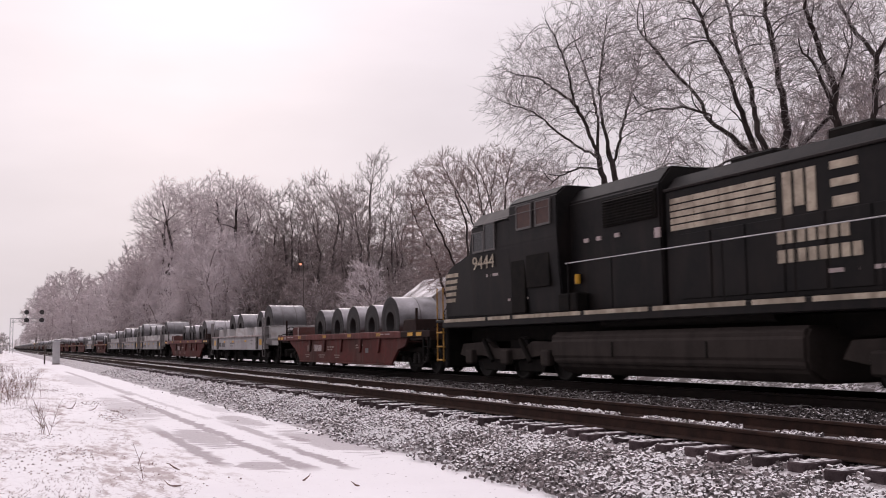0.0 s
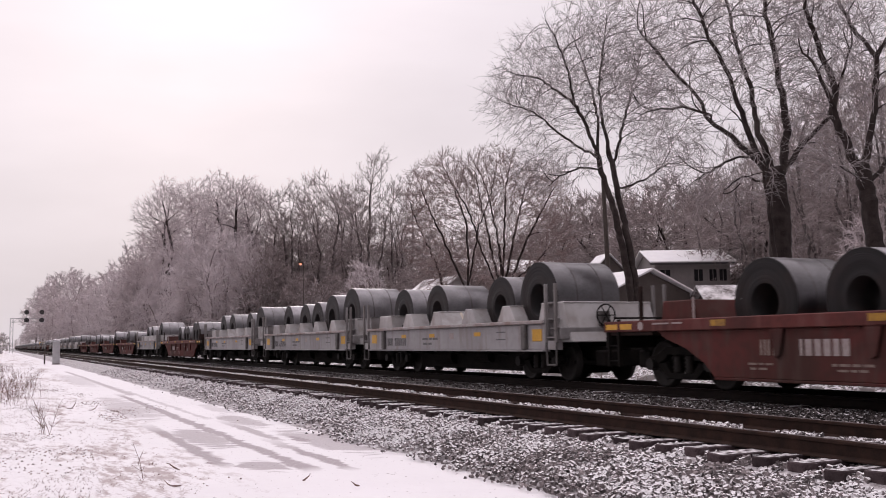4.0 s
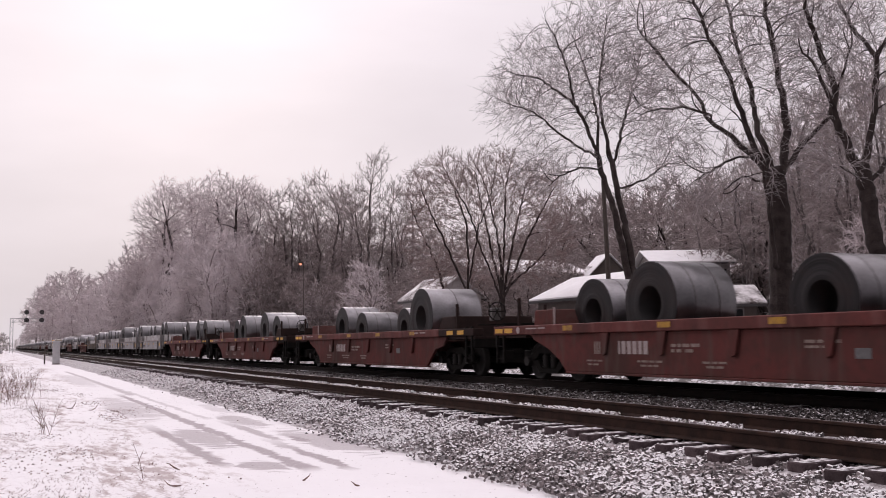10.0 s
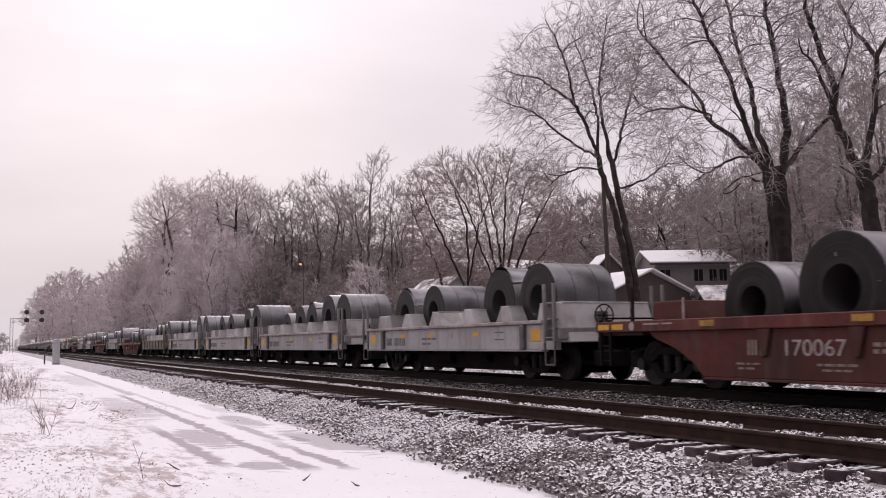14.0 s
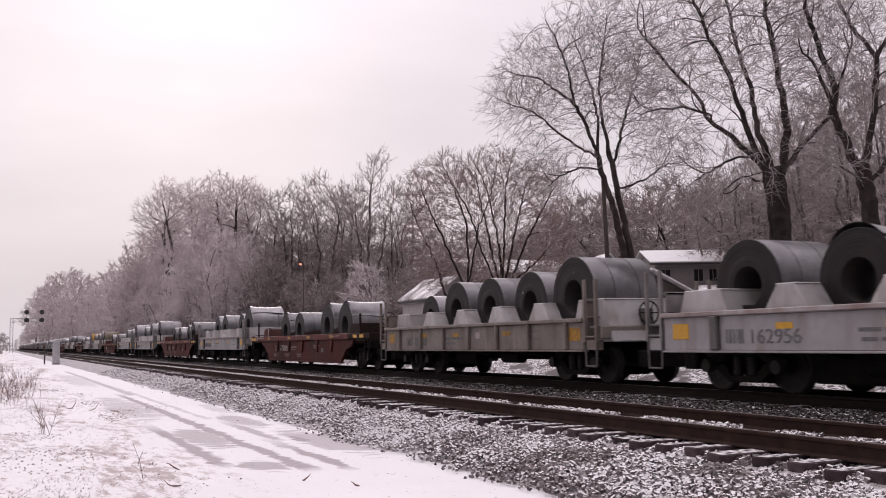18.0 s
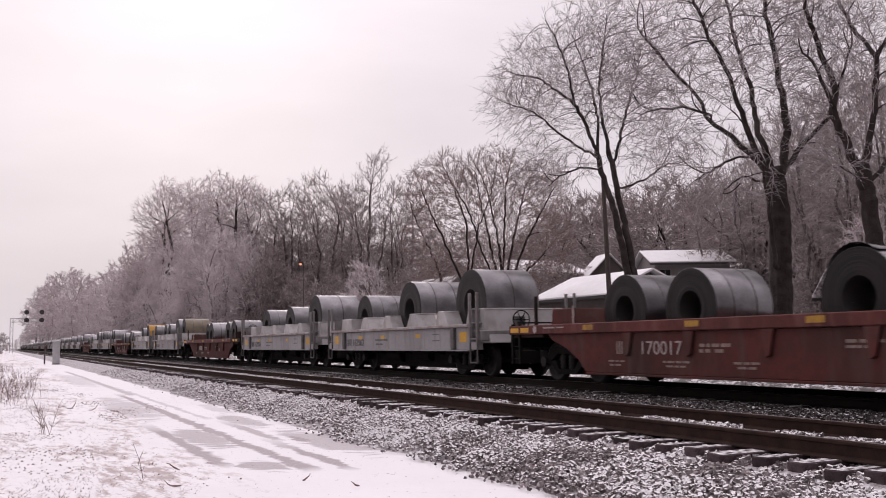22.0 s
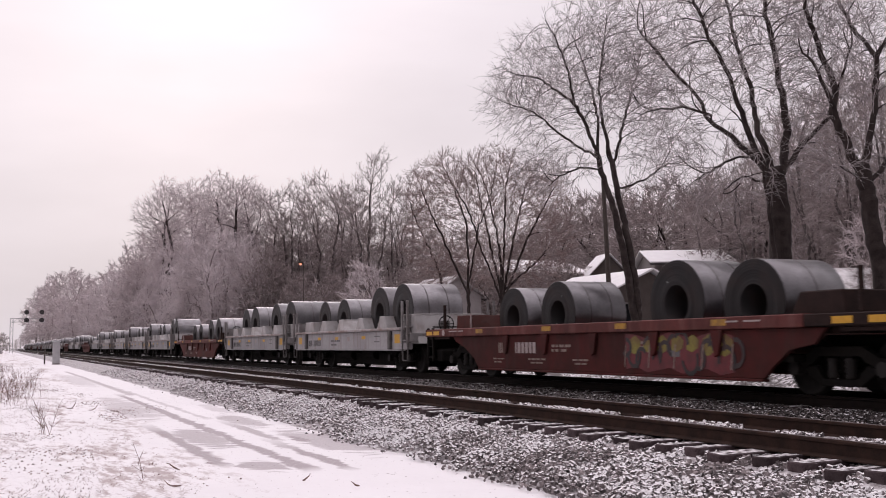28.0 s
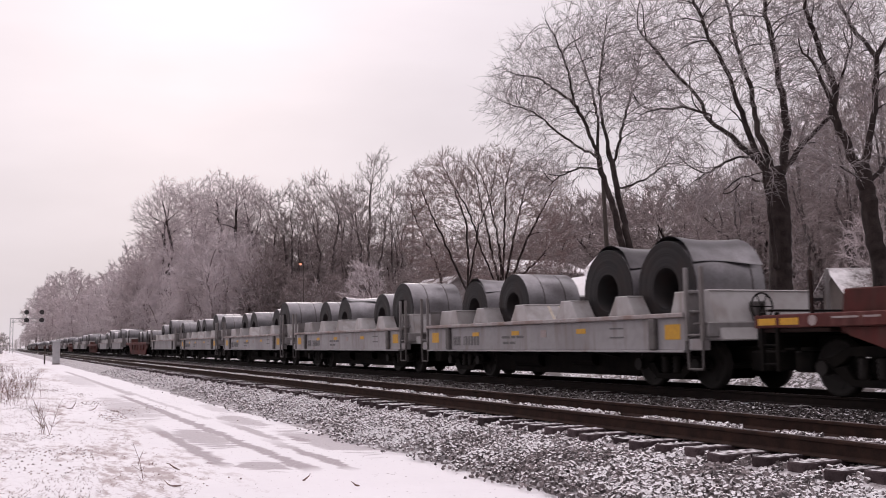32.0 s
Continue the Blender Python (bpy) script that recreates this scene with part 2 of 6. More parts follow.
def coil_end():
    """The wound edges of a coil: fine rings round its axis, rusty tints and scraped bright spots, on a near-black base
    that holds their shade.
    """
    m = mat("shaded_coil_edge_layers", (0.02, 0.0175, 0.019), 0.6, 0.0, spec=0.2)
    n, l = m.node_tree.nodes, m.node_tree.links
    b = n["Principled BSDF"]
    tc, sx, hyp = n.new("ShaderNodeTexCoord"), n.new("ShaderNodeSeparateXYZ"), n.new("ShaderNodeVectorMath")
    flat, info = n.new("ShaderNodeCombineXYZ"), n.new("ShaderNodeObjectInfo")
    l.new(tc.outputs["Object"], sx.inputs[0])
    l.new(sx.outputs["Y"], flat.inputs[1])
    l.new(sx.outputs["Z"], flat.inputs[2])
    hyp.operation = "LENGTH"
    l.new(flat.outputs[0], hyp.inputs[0])
    rings = n.new("ShaderNodeTexNoise")
    rings.noise_dimensions = "2D"
    rings.inputs["Scale"].default_value, rings.inputs["Detail"].default_value = 24.0, 3.0
    at = n.new("ShaderNodeCombineXYZ")
    l.new(hyp.outputs["Value"], at.inputs[0])
    l.new(info.outputs["Random"], at.inputs[1])
    l.new(at.outputs[0], rings.inputs["Vector"])
    spots, rust = n.new("ShaderNodeTexNoise"), n.new("ShaderNodeTexNoise")
    for t, sc in ((spots, 5.5), (rust, 2.2)):
        t.inputs["Scale"].default_value, t.inputs["Detail"].default_value = sc, 6.0
        t.noise_dimensions = "4D"
        l.new(tc.outputs["Object"], t.inputs["Vector"])
        l.new(info.outputs["Random"], t.inputs["W"])
    last = None
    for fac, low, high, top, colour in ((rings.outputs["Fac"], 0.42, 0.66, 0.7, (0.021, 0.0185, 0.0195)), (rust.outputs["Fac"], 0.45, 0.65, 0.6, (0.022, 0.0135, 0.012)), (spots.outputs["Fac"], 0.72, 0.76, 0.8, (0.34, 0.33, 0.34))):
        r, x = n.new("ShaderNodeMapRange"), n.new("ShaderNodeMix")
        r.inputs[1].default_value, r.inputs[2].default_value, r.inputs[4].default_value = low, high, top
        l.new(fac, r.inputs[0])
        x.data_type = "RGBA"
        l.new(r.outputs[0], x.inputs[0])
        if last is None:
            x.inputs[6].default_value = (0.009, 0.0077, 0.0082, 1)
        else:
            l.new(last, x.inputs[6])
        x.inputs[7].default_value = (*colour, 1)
        last = x.outputs[2]
    l.new(last, b.inputs["Base Color"])
    bp = n.new("ShaderNodeBump")
    bp.inputs["Strength"].default_value, bp.inputs["Distance"].default_value = 0.5, 0.01
    l.new(rings.outputs["Fac"], bp.inputs["Height"])
    l.new(bp.outputs[0], b.inputs["Normal"])
    return m


M_COIL_END = coil_end()


def snow_ground():
    """Trodden snow with slushy wheel ruts and dirt showing through, all along the line."""
    m = bpy.data.materials.new("snowy_ground")
    m.use_nodes = True
    n, l = m.node_tree.nodes, m.node_tree.links
    b = n["Principled BSDF"]
    b.inputs["Roughness"].default_value = 0.85
    ge = n.new("ShaderNodeNewGeometry")
    sx = n.new("ShaderNodeSeparateXYZ")
    l.new(ge.outputs["Position"], sx.inputs[0])

    def tex(s, stretch, detail=5.0):
        t, mp = n.new("ShaderNodeTexNoise"), n.new("ShaderNodeMapping")
        t.inputs["Scale"].default_value, t.inputs["Detail"].default_value = s, detail
        mp.inputs["Scale"].default_value = stretch
        l.new(ge.outputs["Position"], mp.inputs[0])
        l.new(mp.outputs[0], t.inputs["Vector"])
        return t.outputs["Fac"]

    def slanted(s, along, across):
        """Streaks that run across the line at the angle of the wind."""
        t, mp = n.new("ShaderNodeTexNoise"), n.new("ShaderNodeMapping")
        t.inputs["Scale"].default_value, t.inputs["Detail"].default_value = s, 6.0
        mp.vector_type = "TEXTURE"
        mp.inputs["Rotation"].default_value = (0, 0, -YAW)
        mp.inputs["Scale"].default_value = (along, across, 1)
        l.new(ge.outputs["Position"], mp.inputs[0])
        l.new(mp.outputs[0], t.inputs["Vector"])
        return t.outputs["Fac"]

    def op(kind, a, c, clamp=False):
        x = n.new("ShaderNodeMath")
        x.operation, x.use_clamp = kind, clamp
        for i, v in enumerate((a, c)):
            if isinstance(v, (int, float)):
                x.inputs[i].default_value = v
            else:
                l.new(v, x.inputs[i])
        return x.outputs[0]

    def ramp(v, low, high, top=1.0):
        r = n.new("ShaderNodeMapRange")
        r.inputs[1].default_value, r.inputs[2].default_value, r.inputs[4].default_value = low, high, top
        l.new(v, r.inputs[0])
        return r.outputs[0]

    wobble = op("MULTIPLY", op("SUBTRACT", tex(1.3, (1, 1, 1), 7.0), 0.5), 0.22)
    x_pos = op("ADD", sx.outputs["X"], wobble)
    y_pos = sx.outputs["Y"]
    patchy = tex(1.1, (1, 0.8, 1), 9.0)
    gritty = tex(22.0, (1, 1, 1), 5.0)
    cur = None
    ragged = op("ADD", op("MULTIPLY", op("SUBTRACT", patchy, 0.5), 1.5), op("MULTIPLY", op("SUBTRACT", slanted(1.0, 0.62, 0.16), 0.5), 3.6))
    # tyre ruts: middle, half width, where they begin and end, how dark
    for centre, half, y0, y1, weight in ((3.64, 0.115, 12.3, 34.0, 0.95), (4.0, 0.13, 34.0, 70.0, 0.7), (4.13, 0.105, 12.2, 15.6, 0.95), (4.3, 0.11, 16.3, 20.2, 0.8), (2.77, 0.12, 13.3, 20.0, 0.95), (4.15, 0.08, 22.0, 40.0, 0.5)):
        away = op("ABSOLUTE", op("SUBTRACT", x_pos, centre), 0)
        strip = ramp(op("ADD", away, op("MULTIPLY", ragged, 0.07)), half * 1.25, half * 0.75, weight)
        strip = op("MULTIPLY", strip, op("MULTIPLY", ramp(y_pos, y0 - 0.2, y0 + 0.4), ramp(y_pos, y1 + 1.5, y1 - 1.0)))
        cur = strip if cur is None else op("MAXIMUM", cur, strip)
    # slushy patches: middle, half width and half length, how dark
    for px_, py_, hx, hy, weight in ((3.2, 13.1, 0.3, 0.65, 0.8), (3.25, 17.6, 0.42, 1.9, 0.75), (4.95, 15.9, 0.44, 2.3, 0.72), (4.66, 16.4, 0.14, 0.6, 1.0), (4.7, 21.2, 0.33, 1.9, 0.7), (5.0, 25.5, 0.25, 2.0, 0.4), (3.1, 27.5, 0.55, 5.5, 0.55), (3.4, 52.0, 0.6, 9.0, 0.4)):
        ex, ey = op("DIVIDE", op("SUBTRACT", x_pos, px_), hx), op("DIVIDE", op("SUBTRACT", y_pos, py_), hy)
        far = op("ADD", op("ADD", op("MULTIPLY", ex, ex), op("MULTIPLY", ey, ey)), ragged)
        cur = op("MAXIMUM", cur, ramp(far, 1.1, 0.7, weight))
    slush = op("MULTIPLY", cur, 1.0, True)
    where = op("ADD", op("MULTIPLY", tex(0.9, (1, 0.22, 1), 4.0), 0.55), op("MULTIPLY", tex(7.0, (1, 0.3, 1), 8.0), 0.45))
    where = op("ADD", where, op("MULTIPLY", op("SUBTRACT", gritty, 0.5), 0.3))
    dirt = op("MULTIPLY", ramp(where, 0.525, 0.6), ramp(op("ADD", sx.outputs["X"], op("MULTIPLY", y_pos, -0.012)), 2.9, 2.0))
    pebbles = op("MULTIPLY", ramp(tex(16.0, (1, 1, 1), 2.0), 0.70, 0.74), ramp(y_pos, 60.0, 30.0))
    far_brush = op("MULTIPLY", ramp(sx.outputs["X"], 14.2, 14.6), op("MAXIMUM", ramp(tex(1.6, (1, 0.5, 1), 9.0), 0.5, 0.58), ramp(tex(13.0, (1, 0.7, 1), 9.0), 0.475, 0.54)))
    shade = tex(0.5, (1, 1, 1), 3.0)

    def layer(a, colour, fac):
        x = n.new("ShaderNodeMix")
        x.data_type = "RGBA"
        if isinstance(a, tuple):
            x.inputs[6].default_value = (*a, 1)
        else:
            l.new(a, x.inputs[6])
        x.inputs[7].default_value = (*colour, 1)
        l.new(fac, x.inputs[0])
        return x.outputs[2]

    c = layer((0.80, 0.775, 0.79), (0.70, 0.675, 0.69), shade)
    slush = op("MULTIPLY", slush, ramp(gritty, 0.0, 0.45))
    c = layer(c, (0.33, 0.285, 0.3), slush)
    c = layer(c, (0.3, 0.22, 0.21), op("MULTIPLY", dirt, 0.75))
    c = layer(c, (0.16, 0.12, 0.11), pebbles)
    c = layer(c, (0.075, 0.06, 0.057), op("MULTIPLY", far_brush, 0.92))
    l.new(c, b.inputs["Base Color"])
    bp = n.new("ShaderNodeBump")
    bp.inputs["Strength"].default_value, bp.inputs["Distance"].default_value = 0.5, 0.05
    l.new(op("SUBTRACT", tex(6.0, (1, 1, 1), 8.0), op("MULTIPLY", slush, 0.5)), bp.inputs["Height"])
    l.new(bp.outputs[0], b.inputs["Normal"])
    return m


M_SNOW = snow_ground()


# ---- shapes ----
def bx(bm, x0, x1, y0, y1, z0, z1):
    v = [bm.verts.new((x, y, z)) for x in (x0, x1) for y in (y0, y1) for z in (z0, z1)]
    for f in ((0, 1, 3, 2), (4, 6, 7, 5), (0, 4, 5, 1), (2, 3, 7, 6), (0, 2, 6, 4), (1, 5, 7, 3)):
        bm.faces.new([v[i] for i in f])
    return bm


def prism(bm, pts, axis, a, b):
    """A profile drawn out from a to b: along y the points are (x, z), along x (y, z), along z (x, y)."""
    place = {"y": lambda p, c: (p[0], c, p[1]), "x": lambda p, c: (c, p[0], p[1]), "z": lambda p, c: (p[0], p[1], c)}[axis]
    va = [bm.verts.new(place(p, a)) for p in pts]
    vb = [bm.verts.new(place(p, b)) for p in pts]
    k = len(pts)
    bm.faces.new(va[::-1])
    bm.faces.new(vb)
    for i in range(k):
        bm.faces.new((va[i], va[(i + 1) % k], vb[(i + 1) % k], vb[i]))
    return bm


def rod(bm, p, q, r, seg=8, r2=None):
    p, q = Vector(p), Vector(q)
    d = (q - p).normalized()
    s = d.orthogonal().normalized()
    t = d.cross(s)
    r2 = r if r2 is None else r2
    rings = []
    for c, rr in ((p, r), (q, r2)):
        rings.append([bm.verts.new(c + rr * (math.cos(a) * s + math.sin(a) * t)) for a in (2 * math.pi * i / seg for i in range(seg))])
    for i in range(seg):
        bm.faces.new((rings[0][i], rings[0][(i + 1) % seg], rings[1][(i + 1) % seg], rings[1][i]))
    bm.faces.new(rings[0][::-1])
    bm.faces.new(rings[1])
    return bm


def lathe(bm, profile, seg=28, closed=True, smooth=True):
    """A profile of (radius, x) turned about the x axis."""
    rings = [[bm.verts.new((x, r * math.cos(2 * math.pi * i / seg), r * math.sin(2 * math.pi * i / seg))) for i in range(seg)] for r, x in profile]
    k = len(rings)
    for j in range(k if closed else k - 1):
        a, b = rings[j], rings[(j + 1) % k]
        for i in range(seg):
            f = bm.faces.new((a[i], a[(i + 1) % seg], b[(i + 1) % seg], b[i]))
            f.smooth = smooth
    return bm


def soften(bm, width=0.012, segments=1):
    bmesh.ops.bevel(bm, geom=bm.edges[:], offset=width, segments=segments, affect="EDGES", clamp_overlap=True)
    return bm


def mesh_of(bm, name, material):
    bmesh.ops.recalc_face_normals(bm, faces=bm.faces[:])
    me = bpy.data.meshes.new(name)
    bm.to_mesh(me)
    bm.free()
    me.materials.append(material)
    return me


def part(name, bm, material, parent, label="", at=None):
    ob = new(name, mesh_of(bm, name, material) if isinstance(bm, bmesh.types.BMesh) else bm)
    ob.parent = parent
    if at is not None:
        ob.matrix_basis = at
    return tagged(ob, label)


def B():
    return bmesh.new()


def raw(name, verts, faces, material, smooth=False):
    me = bpy.data.meshes.new(name)
    me.from_pydata(verts, [], faces)
    me.materials.append(material)
    if smooth:
        me.polygons.foreach_set("use_smooth", [True] * len(me.polygons))
    me.update()
    return me


# ---- ground ----
def smooth01(x, a, b):
    t = min(1.0, max(0.0, (x - a) / (b - a)))
    return t * t * (3 - 2 * t)


def ground_z(x, y):
    z = GROUND_Z
    if x < 2.5 and y < 400:
        near = smooth01(x, 2.4, -1.5)
        z += near * (0.12 + 0.28 * noise.noise((x * 0.5, y * 0.16, 3.0))) * smooth01(y, 6.0, 16.0)
        z += 0.25 * smooth01(x, 0.2, -6.0) * smooth01(y, 14.0, 30.0)
    if 2.4 < x < 5.0:
        z += 0.02 * noise.noise((x * 3.0, y * 0.8, 0.0))
    if x > 15.0:
        z += -0.25 * smooth01(x, 15.0, 15.8) + 1.2 * smooth01(x, 15.9, 19.0) + 0.4 * smooth01(x, 24.0, 48.0)
        z += 0.08 * noise.noise((x * 0.9, y * 0.6, 1.0)) * smooth01(x, 15.5, 17.0)
    return z


xs = [-2500, -1200, -500, -200, -90, -45, -25, -16, -11, -8, -6] + [-5 + 0.25 * i for i in range(48)] + [7.2, 8, 10, 13, 15, 15.5, 16, 16.5, 17, 17.5, 18, 18.5, 19, 20, 21, 22, 25, 29, 34, 40, 50, 70, 110, 200, 500, 1200, 2500]
ys = [-1500, -400, -100, -40, -15, -5, 0, 3] + [5 + 0.4 * i for i in range(90)] + [42 + 2.5 * i for i in range(30)] + [122, 135, 150, 175, 200, 240, 300, 370, 450, 600, 900, 1500, 2600]
gv = [(x, y, ground_z(x, y)) for y in ys for x in xs]
nx = len(xs)
gf = [(j * nx + i, j * nx + i + 1, (j + 1) * nx + i + 1, (j + 1) * nx + i) for j in range(len(ys) - 1) for i in range(nx - 1)]
ground = new("ground", raw("ground", gv, gf, M_SNOW, True))
tagged(ground, "snow-covered ground with slushy ruts and bare dirt", "ground", kind="structure")

# ---- ballast bed, rails and ties ----
M_BED = mat("ballast_bed", (0.2, 0.176, 0.178), 0.95, grain=(0.64, 0.61, 0.62), scale=7, amount=0.85, bump=1.0, bump_scale=16)
# little snow where trains sweep it; the cars' shade is in the colour too
M_BED_DARK = mat("swept_shaded_ballast_bed", (0.045, 0.038, 0.037), 0.95, grain=(0.13, 0.115, 0.115), scale=9, amount=0.7, bump=1.0, bump_scale=16)
bed_rows = [-60, -20, 0] + [4 + 0.2 * i for i in range(380)] + [81 + 1.5 * i for i in range(60)] + [180, 230, 300, 420, 600, 900]
bv, bf = [], []


def bed_toe(y):
    """Where the foot of the ballast meets the snow."""
    return 5.27 + 0.2 * noise.noise((y * 0.35, 2.0, 0.0)) + 0.16 * noise.noise((y * 1.4, 5.0, 0.0))


for j, y in enumerate(bed_rows):
    toe = bed_toe(y)
    for x, z in ((toe, -0.8), (toe, GROUND_Z - 0.01), (toe + 0.15, -0.6), (5.7, -0.485), (6.1, -0.36), (6.5, -0.3), (6.75, -0.245), (9.05, -0.25), (9.05, -0.8)):
        bv.append((x, y, z + (0.03 * noise.noise((x * 4, y * 2.2, 0.0)) if -0.7 < z < -0.28 else 0.0)))
    if j:
        bf += [(9 * (j - 1) + i, 9 * (j - 1) + i + 1, 9 * j + i + 1, 9 * j + i) for i in range(8)]
bed = part("ballast_bed", raw("ballast_bed", bv, bf, M_BED), None, None, "grey crushed stone ballast dusted with snow")
tagged(bed, category="ballast", kind="structure")
bm = B()
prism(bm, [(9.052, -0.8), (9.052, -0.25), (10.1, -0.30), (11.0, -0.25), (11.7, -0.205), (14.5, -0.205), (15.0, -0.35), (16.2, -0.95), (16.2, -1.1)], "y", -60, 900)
bed = part("ballast_bed", bm, M_BED_DARK, None, "dark swept ballast beneath the train's track, shade in its colour")
tagged(bed, category="ballast", kind="structure")

RAIL_PROFILE = [(-0.075, -0.18), (-0.075, -0.168), (-0.012, -0.145), (-0.012, -0.05), (-0.036, -0.036), (-0.037, -0.012), (-0.028, 0.0),
                (0.028, 0.0), (0.037, -0.012), (0.036, -0.036), (0.012, -0.05), (0.012, -0.145), (0.075, -0.168), (0.075, -0.18)]


CORNERS = [(a, b, c) for a in (-1, 1) for b in (-1, 1) for c in (-1, 1)]


def stone_soup(rng, places, size):
    verts, faces = [], []
    for x, y, z in places:
        s = size * rng.uniform(0.6, 1.35)
        k = len(verts)
        turn = Euler((rng.uniform(0, 6.28), rng.uniform(0, 6.28), rng.uniform(0, 6.28))).to_matrix()
        for px, py, pz in CORNERS:
            q = turn @ Vector((0.74 * px * rng.uniform(0.5, 1.1), 0.62 * py * rng.uniform(0.5, 1.1), 0.58 * pz * rng.uniform(0.5, 1.1)))
            verts.append((x + s * q.x, y + s * q.y, z + 0.85 * s * q.z))
        for f in ((0, 1, 3, 2), (4, 6, 7, 5), (0, 4, 5, 1), (2, 3, 7, 6), (0, 2, 6, 4), (1, 5, 7, 3)):
            faces.append(tuple(k + i for i in f))
    return verts, faces


def bed_z(x):
    pts = [(4.6, -0.66), (4.95, -0.64), (5.3, -0.575), (6.1, -0.36), (6.5, -0.3), (6.75, -0.245), (9.05, -0.25), (10.1, -0.30), (11.0, -0.25), (11.7, -0.205), (14.5, -0.205)]
    for (xa, za), (xb, zb) in zip(pts, pts[1:]):
        if xa <= x <= xb:
            return za + (zb - za) * (x - xa) / (xb - xa)
    return -0.66


rng = random.Random(11)
places = []
for y0, y1, dens in ((4.8, 12, 1000), (12, 17, 640), (17, 24, 260), (24, 36, 130), (36, 62, 38)):
    for xa, xb, k in ((4.6, 6.75, 1.0), (6.75, 9.1, 0.5), (9.1, 12.0, 0.35)):
        for _ in range(int((y1 - y0) * (xb - xa) * dens * k)):
            x, y = rng.uniform(xa, xb), rng.uniform(y0, y1)
            if x < bed_toe(y) + 0.25 and rng.random() > 0.75 * ((x - bed_toe(y) + 0.3) / 0.55) ** 2 or x < bed_toe(y) - 0.3:
                continue
            if 6.48 < x < 9.15 and abs((y - 3.2) / TIE_STEP - round((y - 3.2) / TIE_STEP)) < 0.27:
                continue
            places.append((x, y, bed_z(x) + rng.uniform(-0.012, 0.03)))
# stones and snow banked up inside the second rail
for _ in range(9000):
    y = 6 + 64 * rng.random() ** 1.5
    if noise.noise((y * 1.1, 8.0, 0.0)) > -0.05:
        places.append((rng.uniform(8.28, 8.56), y, rng.uniform(-0.2, -0.145)))
beds = {"near": [], "far": [], "dark": []}
for p in places:
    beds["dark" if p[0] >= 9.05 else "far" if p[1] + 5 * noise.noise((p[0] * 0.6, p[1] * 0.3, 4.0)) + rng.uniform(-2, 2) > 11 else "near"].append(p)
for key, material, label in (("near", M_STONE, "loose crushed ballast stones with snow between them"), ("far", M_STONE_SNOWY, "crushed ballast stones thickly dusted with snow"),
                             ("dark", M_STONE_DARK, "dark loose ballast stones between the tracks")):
    sv, sf = stone_soup(rng, beds[key], 0.033)
    tagged(new("ballast_stones", raw("ballast_stones", sv, sf, material)), label, "ballast", kind="stuff")


def rails(side_x, name):
    for s in (-1, 1):
        bm = B()
        prism(bm, [(side_x + s * GAUGE + px, pz) for px, pz in RAIL_PROFILE], "y", -60, 900)
        ob = part(name, bm, M_RAIL if side_x == NEAR_X else M_RAILDARK, None, "rust-brown steel rail spiked to snowy wooden ties" if side_x == NEAR_X else "steel rail darkened for the shade beneath the train")
        ob.data.materials.append(M_RAILTOP)
        for p in ob.data.polygons:
            if p.normal.z > 0.9 and p.center.z > -0.01:
                p.material_index = 1
        tagged(ob, category="rail", group="rails", kind="structure")


def ties(side_x, first, count_parts, count_rest):
    holder = None
    bm = B()
    bx(bm, -1.3, 1.3, -0.115, 0.115, -0.16, 0.0)
    soften(bm, 0.012)
    tie_mesh = mesh_of(bm, "tie", M_TIE)
    rng = random.Random(int(side_x * 10))
    holder = new("track_ties")
    holder.location = (side_x, 0, -0.18)
    tagged(holder, "weathered wooden railway ties with snow on top", "railway ties", kind="structure")
    y = first
    for i in range(count_parts):
        ob = new("tie", tie_mesh)
        ob.parent = holder
        ob.matrix_basis = pose(rng.uniform(-0.1, 0.08), y + rng.uniform(-0.05, 0.05), rng.uniform(-0.025, 0.012), rng.uniform(-2.5, 2.5), rng.uniform(-0.4, 0.4), rng.uniform(-2.2, 2.2))
        y += TIE_STEP
    verts, faces = [], []
    for i in range(count_rest):
        dx, yy, k = rng.uniform(-0.06, 0.06), y + rng.uniform(-0.04, 0.04), len(verts)
        verts += [(a + dx, yy + b, c) for a in (-1.3, 1.3) for b in (-0.115, 0.115) for c in (-0.16, 0)]
        faces += [tuple(k + q for q in f) for f in ((0, 1, 3, 2), (4, 6, 7, 5), (0, 4, 5, 1), (2, 3, 7, 6), (1, 5, 7, 3))]
        y += TIE_STEP
    ob = part("tie_row", raw("tie_row", verts, faces, M_TIE), None, holder)
    tagged(ob, kind="stuff")


rails(NEAR_X, "rail_near")
rails(FAR_X, "rail_far")


def snow_strip(xa, xb, z, seed):
    rng = random.Random(seed)
    verts, faces, y, k = [], [], 4.0, 0
    while y < 150:
        w = max(0.01, 0.45 + 1.1 * noise.noise((y * 1.3, seed, 0.0)) + rng.uniform(-0.35, 0.35))
        c = xa + (xb - xa) * min(1.0, w)
        verts += [(xa, y, z - 0.05), (xa, y, z), (0.5 * (xa + c), y, z + 0.012), (c, y, z - 0.05)]
        if k:
            q = 4 * k
            faces += [(q - 4 + i, q - 3 + i, q + 1 + i, q + i) for i in range(3)]
        k += 1
        y += 0.16 if y < 40 else 0.6
    ob = new("snow_strip", raw("snow_strip", verts, faces, M_ROOFSNOW, True))
    tagged(ob, "thin drift of snow lying along the rail", "snow", "drifts along the rails", kind="structure")


snow_strip(NEAR_X - GAUGE + 0.08, NEAR_X - GAUGE + 0.42, -0.12, 1)


